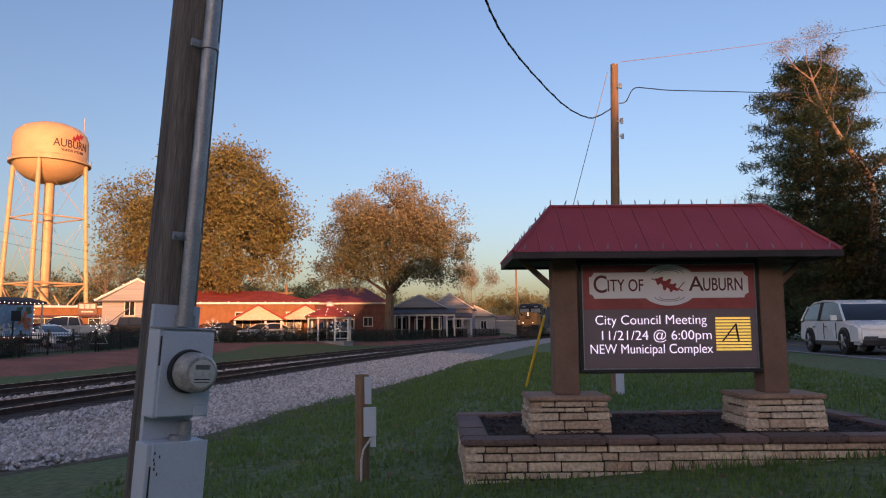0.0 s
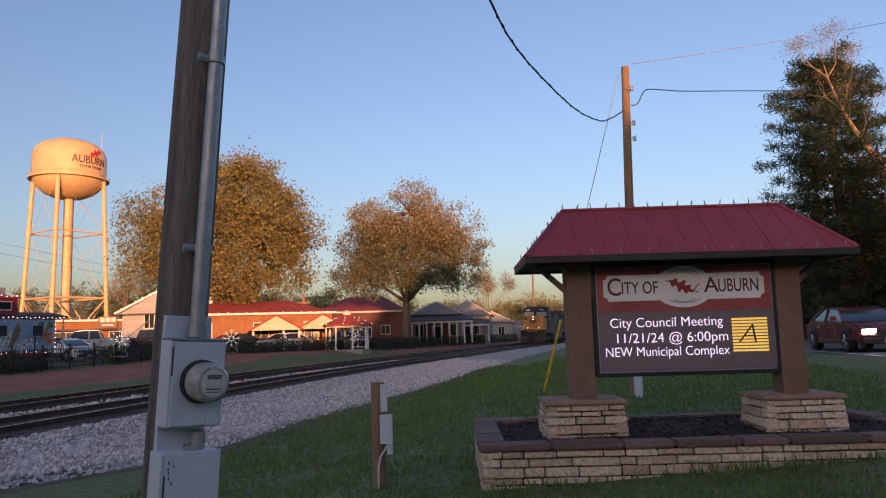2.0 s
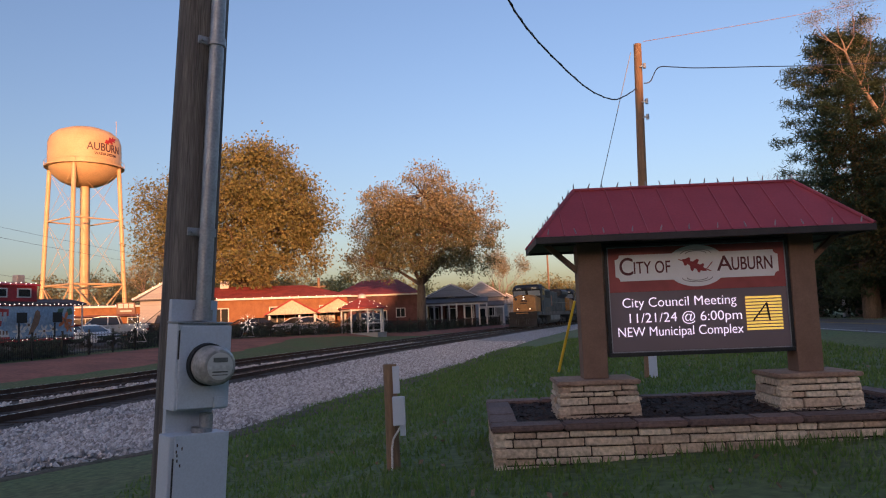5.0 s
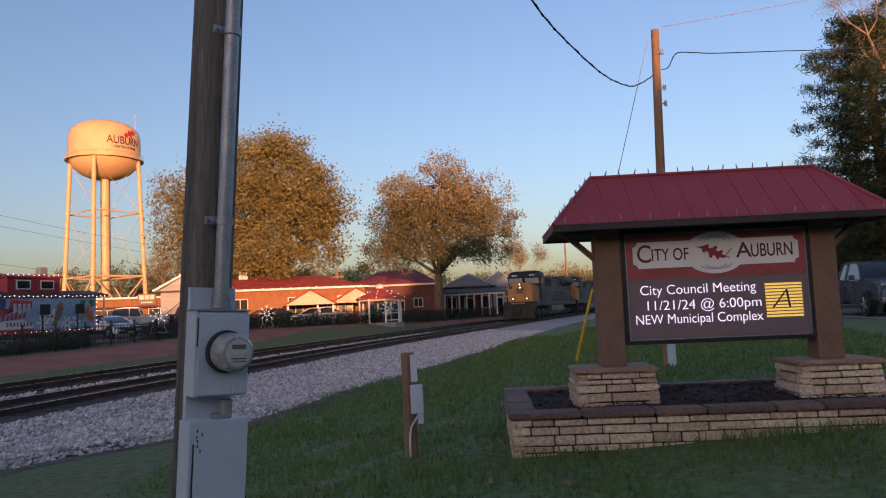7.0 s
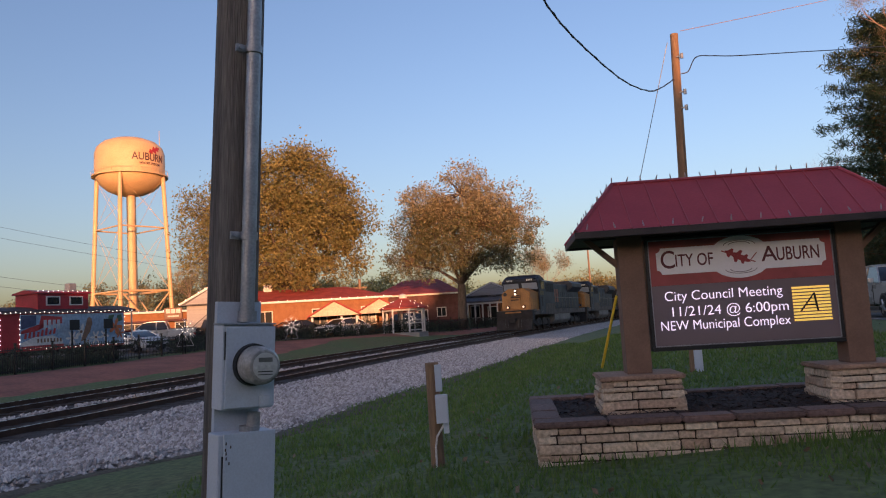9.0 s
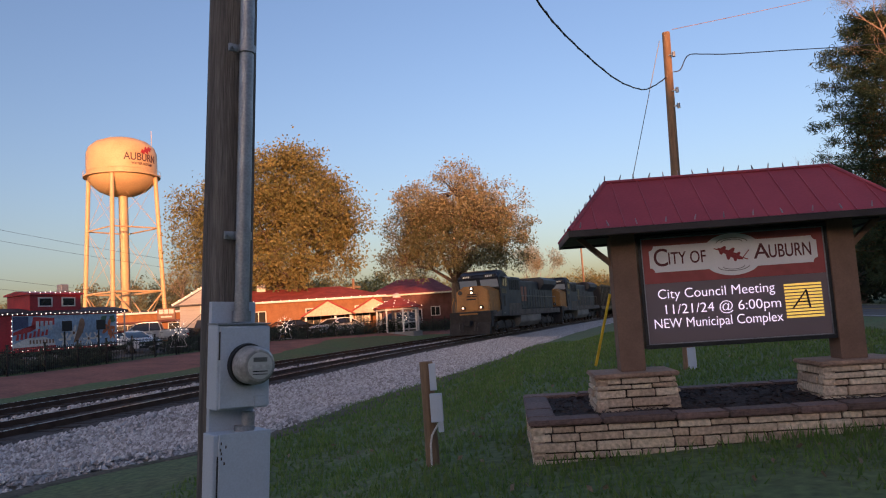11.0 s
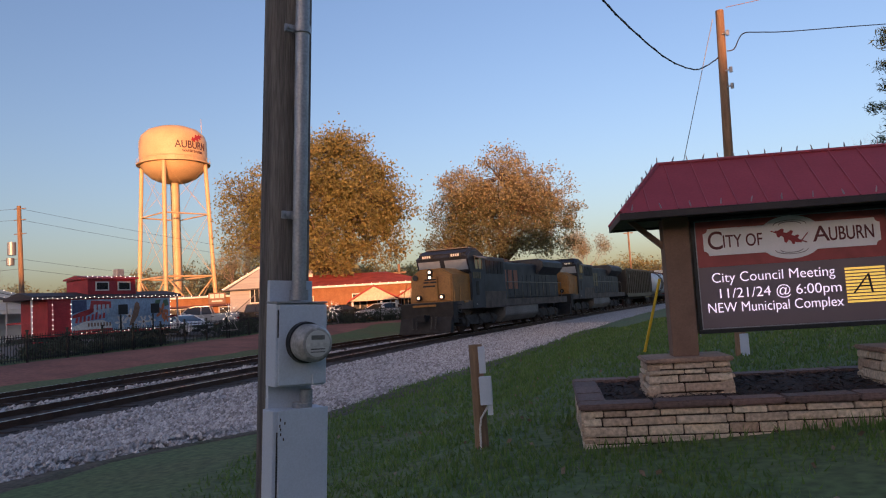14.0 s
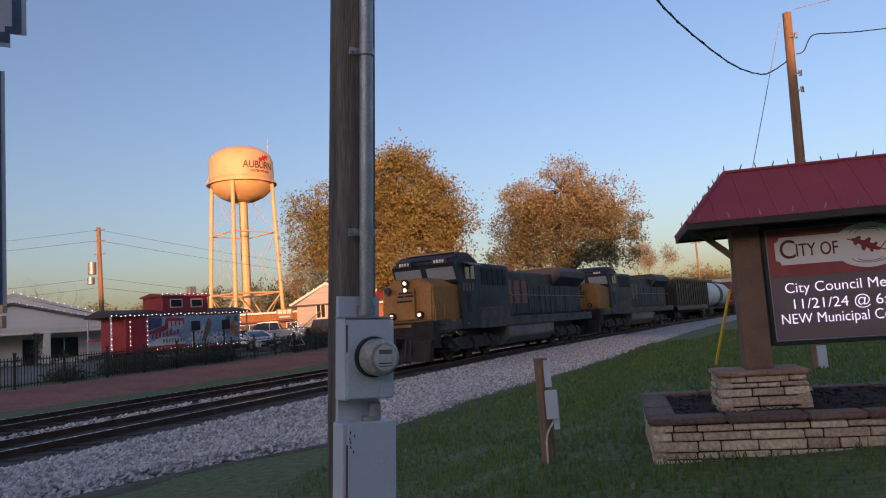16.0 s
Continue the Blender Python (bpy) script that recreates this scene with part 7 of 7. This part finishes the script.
def vehicle(name, label, shape, paint, lamps=False, tails=False, group=""):
    body_o, glass_o, W, r, axles = SHAPES[shape]
    v = thing(name, label, "car" if shape != "pickup" else "pickup truck", group=group)
    h = W / 2
    bm = bmesh.new()
    prism(bm, body_o, "x", -h, h)
    for q in bm.verts:
        q.co.x *= 1 - 0.05 * max(0, abs(q.co.y) - 1.6) - 0.03 * (q.co.z > 0.9)
    bmesh.ops.bevel(bm, geom=bm.edges[:], offset=0.09, segments=4, affect="EDGES")
    b = part("body", bm, paint, v, smooth=True)
    bm = bmesh.new()
    prism(bm, glass_o, "x", -h + 0.06, h - 0.06)
    zmax = max(p[1] for p in glass_o)
    zmin = min(p[1] for p in glass_o)
    for q in bm.verts:
        q.co.x *= 1 - 0.2 * (q.co.z - zmin) / (zmax - zmin)
    bmesh.ops.bevel(bm, geom=bm.edges[:], offset=0.04, segments=2, affect="EDGES")
    part("glasshouse", bm, M_CARGLASS, v, "dark car windows", smooth=True)
    tops = [p for p in glass_o if p[1] > zmax - 0.25]
    bm = bmesh.new()
    out = [(y, z + 0.012) for y, z in tops] + [(y, z - 0.05) for y, z in reversed(tops)]
    prism(bm, out, "x", -h * 0.80, h * 0.80)
    bmesh.ops.bevel(bm, geom=bm.edges[:], offset=0.02, segments=2, affect="EDGES")
    part("roof_panel", bm, paint, v, smooth=True)
    n = len(glass_o)
    for sx in (-1, 1):
        def at(y, z):
            return Vector((sx * (h - 0.05) * (1 - 0.2 * (z - zmin) / (zmax - zmin)), y, z))
        a, e = glass_o[0], glass_o[-1]
        for p, q in ((glass_o[0], glass_o[1]), (glass_o[-1], glass_o[-2])):
            tubepart("pillar", v, paint, at(*p), at(*q), 0.036, seg=8)
        ym = (glass_o[2][0] + glass_o[-2][0]) / 2 - 0.1
        tubepart("pillar", v, M_BLACK if shape != "pickup" else paint, at(ym, zmin + 0.03), at(ym, zmax - 0.06), 0.04, seg=6)
        bm = bmesh.new()
        x0 = sx * (h + 0.02)
        box(bm, min(x0, x0 + sx * 0.18), max(x0, x0 + sx * 0.18), glass_o[0][0] + 0.35, glass_o[0][0] + 0.5, zmin + 0.03, zmin + 0.2, 0.03)
        part("mirror", bm, paint, v)
        for y in (-0.35, 0.65):
            boxpart("door_handle", v, M_CHROME, min(sx * (h - 0.01), sx * (h + 0.025)), max(sx * (h - 0.01), sx * (h + 0.025)), y + 0.2, y + 0.42, zmin - 0.18, zmin - 0.14, 0.008)
            boxpart("door_gap", v, M_BLACK, min(sx * (h - 0.02), sx * (h + 0.004)), max(sx * (h - 0.02), sx * (h + 0.004)), y - 0.5, y - 0.492, 0.45, zmin - 0.04)
        boxpart("sill", v, M_BLACK, min(sx * (h - 0.08), sx * (h + 0.01)), max(sx * (h - 0.08), sx * (h + 0.01)), -axles[1] + r + 0.1, axles[1] - r - 0.1, 0.26, 0.40, 0.02)
        for a in axles:
            bm = bmesh.new()
            tube(bm, (sx * (h - 0.24), a, r + 0.04), (sx * (h + 0.012), a, r + 0.04), r + 0.02, seg=28)
            part("wheel_arch", bm, M_BLACK, v)
            bm = bmesh.new()
            lathe(bm, [(r * 0.6, -0.11), (r * 0.96, -0.11), (r, -0.07), (r, 0.07), (r * 0.96, 0.11), (r * 0.6, 0.11)], 28)
            m = Matrix.Translation((sx * (h - 0.09), a, r)) @ Matrix.Rotation(radians(90), 4, "Y")
            bmesh.ops.transform(bm, matrix=m, verts=bm.verts[:])
            w = part("tyre", bm, M_TYRE, v, smooth=True)
            bm = bmesh.new()
            tube(bm, (sx * (h - 0.1), a, r), (sx * (h + 0.024), a, r), r * 0.2, seg=12)
            for k in range(5):
                an = 2 * math.pi * k / 5
                tube(bm, (sx * (h + 0.02), a, r), (sx * (h + 0.018), a + r * 0.62 * math.cos(an), r + r * 0.62 * math.sin(an)), 0.045, seg=6)
            part("rim", bm, M_RIM, w)
        yl = body_o[1][0]
        lz = body_o[2][1] - 0.2
        boxpart("headlight", v, M_CARLAMP if lamps else M_CHROME, min(sx * (h - 0.55), sx * (h - 0.14)), max(sx * (h - 0.55), sx * (h - 0.14)), yl - 0.012, yl + 0.25, lz - 0.05, lz + 0.08, 0.03)
        yt = max(p[0] for p in body_o)
        boxpart("tail_lamp", v, M_TAIL if tails else mat_tail_off, min(sx * (h - 0.4), sx * (h - 0.08)), max(sx * (h - 0.4), sx * (h - 0.08)), yt - 0.2, yt + 0.012, 0.72, 0.92, 0.02)
    yf = body_o[1][0]
    g = boxpart("grille", v, M_BLACK, -0.42, 0.42, yf - 0.02, yf + 0.12, body_o[1][1] - 0.22, body_o[1][1] + 0.08, 0.02)
    for k in range(3 if shape != "pickup" else 2):
        boxpart("grille_bar", g, M_CHROME, -0.40, 0.40, yf - 0.03, yf - 0.021, body_o[1][1] - 0.18 + k * 0.09, body_o[1][1] - 0.155 + k * 0.09)
    boxpart("front_bumper", v, M_CHROME if shape == "pickup" else M_BLACK, -h * 0.86, h * 0.86, yf - 0.05, yf + 0.12, body_o[0][1] - 0.02, body_o[0][1] + 0.16, 0.03)
    boxpart("plate", v, M_PALE, -0.2, 0.2, yf - 0.062, yf - 0.052, body_o[0][1] + 0.02, body_o[0][1] + 0.12)
    if shape == "pickup":
        bm = bmesh.new()
        box(bm, -h * 0.78, h * 0.78, 1.15, 2.82, 1.25, 1.32)
        part("bed_floor", bm, M_BLACK, v)
    return v


mat_tail_off = mat("red_lens", (0.30, 0.02, 0.02), 0.25)


def paint(name, col, metal=0.25):
    return mat(name, col, 0.28, metal, var=0.05, scale=1, fine=200, bump=0, spec=0.6)


P_WHITE, P_SILVER, P_DKRED, P_RED = paint("white_car", (0.80, 0.80, 0.80), 0.0), paint("silver_car", (0.38, 0.39, 0.40)), paint("dark_red_car", (0.15, 0.03, 0.03)), paint("red_car", (0.28, 0.02, 0.03))
P_BLUE, P_BLACKCAR = paint("dark_blue_truck", (0.045, 0.075, 0.115)), paint("black_car", (0.02, 0.02, 0.022))


def lane(y, far=False):
    x = road_x(y) + (5.0 if far else 1.8)
    s = math.degrees(math.atan(0.135))
    return pose(x, y, ground_z(x, y) + 0.035, 0, 0, -s + (180 if far else 0))


TRAFFIC = [
    # vehicle, far lane, (seconds, place along the road) from start to end
    (vehicle("suv", "white mid-size sport utility car driving past", "suv", P_WHITE), False, ((0, 21.3), (0.3, 19.6), (0.6, 18.1), (1.5, 13.5), (4, 0), (16, -55))),
    (vehicle("sedan", "silver sedan driving away along the road", "sedan", P_SILVER, tails=True), True, ((0, 22), (0.6, 29), (0.9, 32.5), (1.2, 36.0), (4, 68), (16, 200))),
    (vehicle("sedan", "dark red sedan with lit headlights", "sedan", P_DKRED, lamps=True), False, ((0, 40), (0.9, 29.5), (1.5, 25.2), (1.8, 23.8), (2.4, 21.0), (2.7, 20.1), (3.0, 19.2), (3.6, 17.7), (4.2, 16.7), (6.5, 10), (16, -50))),
    (vehicle("suv", "dark red sport utility car driving away", "suv", P_RED, tails=True), True, ((0, -10), (2.2, 17), (3.0, 25), (3.3, 28.5), (3.6, 33), (3.9, 40), (5, 58), (16, 190))),
    (vehicle("pickup", "dark blue pickup truck with chrome grille", "pickup", P_BLUE), False, ((0, 88), (5, 36), (6.3, 26.6), (7.0, 24.6), (7.5, 23.2), (8.0, 21.2), (8.5, 20.2), (9.2, 17.8), (11, 8), (16, -30))),
    (vehicle("pickup", "silver pickup truck following along the road", "pickup", P_SILVER), False, ((0, 128), (6.5, 50), (8.5, 28.4), (9.0, 25.6), (9.2, 24.8), (10.5, 18), (16, -22))),
    (vehicle("pickup", "black pickup truck with red tail lamps driving away", "pickup", P_BLACKCAR, tails=True), True, ((0, -80), (9, -2), (10.6, 20), (11.3, 33), (12, 44), (16, 96))),
]


def move_traffic():
    for ob, far, stops in TRAFFIC:
        walk(ob, [(t, lane(y * 1.12, far)) for t, y in stops])


def park(name, label, shape, pnt, x, y, turn):
    ob = vehicle(name, label, shape, pnt, group="parked cars")
    ob.matrix_world = pose(x, y, ground_z(x, y), 0, 0, turn)


def build_parked():
    park("pickup", "parked silver pickup truck by the shop", "pickup", P_SILVER, -27.4, 55.0, -70)
    park("sedan", "parked white sedan before the depot", "sedan", P_WHITE, -14.6, 63.0, -35)
    park("pickup", "parked black pickup truck behind the fence", "pickup", P_BLACKCAR, -23.4, 57.0, 100)
    park("sedan", "parked white car near the rail car", "sedan", P_WHITE, -25.6, 48.5, 60)
    park("sedan", "parked dark sedan before the depot", "sedan", P_BLACKCAR, -18.6, 61.5, -40)
    park("suv", "parked silver car beyond the gazebo", "suv", P_SILVER, -10.8, 72.0, -78)


# ---- overhead cables, street lamp, guy wire ----
def build_overhead():
    def smooth(ps, n=8):
        out = []
        for i in range(len(ps) - 1):
            p0, p1, p2, p3 = (Vector(ps[max(0, min(len(ps) - 1, j))]) for j in (i - 1, i, i + 1, i + 2))
            for k in range(n):
                t = k / n
                out.append(0.5 * (2 * p1 + (p2 - p0) * t + (2 * p0 - 5 * p1 + 4 * p2 - p3) * t * t + (3 * p1 - p0 - 3 * p2 + p3) * t ** 3))
        return out + [Vector(ps[-1])]
    # the twisted service drop dips and swings up past the viewer
    pts = smooth([(3.86, 16.1, 6.51), (3.37, 15.2, 6.08), (2.92, 14.2, 5.75), (2.19, 12.6, 5.5), (1.35, 10.6, 5.4), (0.79, 9.0, 5.31), (0.42, 7.6, 5.27), (-0.2, 5.2, 5.3)])
    cable("service_cable", "black twisted service cable drooping from the pole", pts, 0.012, M_BLACK)
    wob = [p + Vector((0.014 * math.cos(i * 1.9), 0, 0.014 * math.sin(i * 1.9))) for i, p in enumerate(pts)]
    cable("service_cable", "black twisted service cable drooping from the pole", wob, 0.008, M_BLACK)
    drop = smooth([(4.04, 16.1, 6.63), (4.19, 16.1, 6.67), (4.41, 16.2, 7.0), (4.88, 16.6, 7.13), (5.61, 17.2, 7.28), (7.7, 19.0, 7.83), (10.09, 21.0, 8.44), (16.5, 26.5, 10.2), (23.5, 32.5, 12.2)])
    cable("service_cable", "black cable running on towards the woods", drop, 0.012, M_BLACK)
    cable("thin_wire", "thin pale wire from the pole's top", sag((4.12, 16.2, 7.62), (16.5, 26.0, 12.6), 0.05, 16), 0.007, mat("pale_wire", (0.36, 0.24, 0.22), 0.6))
    a, b = Vector((3.80, 16.1, 7.35)), Vector((2.08, 18.5, ground_z(2.08, 18.5)))
    cable("guy_wire", "steel guy wire anchoring the pole", [a, b], 0.008, M_GALV)
    g = thing("guy_guard", "yellow plastic guard on the guy wire", "guy guard")
    d = (a - b).normalized()
    tubepart("tube", g, mat("safety_yellow", (0.62, 0.40, 0.02), 0.5, var=0.08), b + d * 0.1, b + d * 1.95, 0.035, 0.032, 10)
    x, y = 23.1, 46.6
    s = thing("street_lamp", "grey concrete street pole with wire candy cane decoration", "street lamp", pose(x, y, ground_z(x, y)) @ Matrix.Scale(1.33, 4))
    tubepart("shaft", s, M_GALV, (0, 0, 0), (0.05, 0, 7.0), 0.16, 0.12, 12)
    bm = bmesh.new()
    for z in (6.9, 6.4, 5.9):
        tube(bm, (0.05, 0, z), (0.75, -0.1, z + 0.08), 0.03, seg=6)
    part("bracket", bm, M_GALV, s)
    for k, dx in enumerate((-0.85, -0.55)):
        bm = bmesh.new()
        pts = [Vector((dx - 0.35 + 0.55 * f, -0.1, 4.05 - 0.95 * f)) for f in (0, 0.5, 1.0)]
        pts = [Vector((dx - 0.72, -0.1, 3.75)), Vector((dx - 0.72, -0.1, 4.0)), Vector((dx - 0.55, -0.1, 4.12))] + pts
        for p, q in zip(pts, pts[1:]):
            for o in (Vector((0, 0, 0)), Vector((0.12, 0, 0.08))):
                tube(bm, p + o, q + o, 0.014, seg=5)
        for f in np.arange(0.1, 1, 0.2):
            p = Vector((dx - 0.35 + 0.55 * f, -0.1, 4.05 - 0.95 * f))
            tube(bm, p, p + Vector((0.12, 0, 0.08)), 0.014, seg=5)
        part("candy_cane", bm, M_GALV, s)
    bm = bmesh.new()
    for k in range(22):
        a0, a1 = k * 0.5, (k + 1) * 0.5
        r0, r1 = 0.08 + 0.018 * k, 0.08 + 0.018 * (k + 1)
        tube(bm, (-0.62 + r0 * math.cos(a0), -0.1, 4.2 + r0 * math.sin(a0)), (-0.62 + r1 * math.cos(a1), -0.1, 4.2 + r1 * math.sin(a1)), 0.014, seg=5)
    part("spiral", bm, M_GALV, s)
    tubepart("decoration_arm", s, M_GALV, (0, 0, 3.6), (-0.75, -0.05, 3.6), 0.02, seg=6)
    for k, z in enumerate((4.9, 4.75, 4.4)):
        cable("telephone_line", "dark telephone line along the road", sag((23.1, 46.6, z + 1.6), (30.0, 30.0, z + 1.2), 0.3, 10), 0.014, M_GALV)


def build_roadside_sign():
    s = thing("road_sign", "dark blue road sign with pale border greyed for shade", "road sign", pose(-2.06, 1.63, 0.1, 0, 0, 44))
    navy = mat("navy_sign", (0.045, 0.075, 0.14), 0.4)
    # White sheeting greyed here: its shade is put into the colour.
    pale = mat("shade_grey_reflective", (0.42, 0.44, 0.50), 0.4, var=0.05, bump=0)

    def plate(x1, z0, z1, r, y0, y1):
        bm = bmesh.new()
        vs = box(bm, -0.30, x1, y0, y1, z0, z1)
        bmesh.ops.bevel(bm, geom=[e for e in bm.edges if abs(e.verts[0].co.y - e.verts[1].co.y) > 0.0005], offset=r, segments=6, affect="EDGES")
        return bm
    up = part("border_plate", plate(0.392, 2.445, 3.05, 0.045, -0.003, 0.0), pale, s)
    part("dark_border", plate(0.378, 2.459, 3.036, 0.034, -0.005, -0.0035), navy, up)
    part("face", plate(0.352, 2.492, 3.01, 0.02, -0.007, -0.0055), pale, up)
    low = part("border_plate", plate(0.331, 1.585, 2.41, 0.045, -0.003, 0.0), pale, s)
    part("dark_border", plate(0.320, 1.597, 2.40, 0.036, -0.005, -0.0035), navy, low)
    tubepart("post", s, M_GALV, (0, 0.035, -0.2), (0, 0.035, 3.0), 0.03, seg=10)


# ---- grass ----
def build_grass():
    rs = np.random.RandomState(7)
    n = 150000
    y = 2.2 + 42 * rs.rand(n) ** 2.3
    x = -4.5 + (y * 0.75 + 8.5) * rs.rand(n) + (y > 14) * (y - 14) * 0.05
    clump = np.array([noise.noise((a * 0.8, b * 0.8, 5.0)) for a, b in zip(x[:n], y[:n])])
    u = x - np.array([track_x(b) for b in y])
    keep = (y < 60) & (u > np.array([toe(b) for b in y]) - 0.3) & (u < 19.3) & (clump + 0.55 * rs.rand(n) + np.clip((y - 10) * 0.05, 0, 0.6) > -0.05)
    keep &= ~((x > PX0 - 0.02) & (x < PX1 + 0.02) & (y > PY0 - 0.02) & (y < PY1 + 0.02))
    x, y, clump = x[keep], y[keep], clump[keep]
    m = len(x)
    z = np.array([ground_z(a, b) for a, b in zip(x, y)])
    hgt = (0.025 + 0.05 * rs.rand(m)) * (1 + 0.8 * np.clip(clump, 0, 1)) * np.clip(0.85 + y * 0.03, 0.8, 1.5)
    near_wall = np.exp(-((y - 7.3) / 0.25) ** 2) * ((x > 0.2) & (x < 5.2)) * 0.08
    hgt = hgt + near_wall * rs.rand(m)
    a = rs.uniform(0, 6.283, m)
    w = 0.004 + 0.0012 * y
    dx, dy = np.cos(a) * w, np.sin(a) * w
    lx, ly = rs.normal(0, 0.03, m), rs.normal(0, 0.03, m)
    V = np.stack([np.stack([x - dx, y - dy, z - 0.01], 1), np.stack([x + dx, y + dy, z - 0.01], 1), np.stack([x + lx, y + ly, z + hgt], 1)], 1).reshape(-1, 3)
    g = raw("grass", V, np.arange(m * 3).reshape(-1, 3), M_GRASS)
    tagged(g, "short green lawn grass with clover clumps", "grass", kind="stuff")
    # fallen leaves
    n = 420
    y = 3.0 + 22 * rs.rand(n) ** 1.5
    x = -3.5 + (y * 0.75 + 7) * rs.rand(n)
    c = [(p, q, ground_z(p, q) + 0.05) for p, q in zip(x, y) if not (PX0 - 0.1 < p < PX1 + 0.1 and PY0 - 0.1 < q < PY1 + 0.1) and p - track_x(q) > toe(q)]
    V, F = leaf_cloud(c, 1, 0.005, 0.035, rs, 0.6)
    lv = raw("fallen_leaves", V, F, mat("dry_leaf", (0.20, 0.12, 0.07), 0.9, col2=(0.32, 0.24, 0.17), mode="island", bump=0))
    tagged(lv, "scattered dry brown leaves on the lawn", "leaves", kind="stuff")


build_road()
build_parked()
build_overhead()
build_roadside_sign()
build_grass()


# ---- what moves ----
def motions():
    move_train()
    move_traffic()


motions()
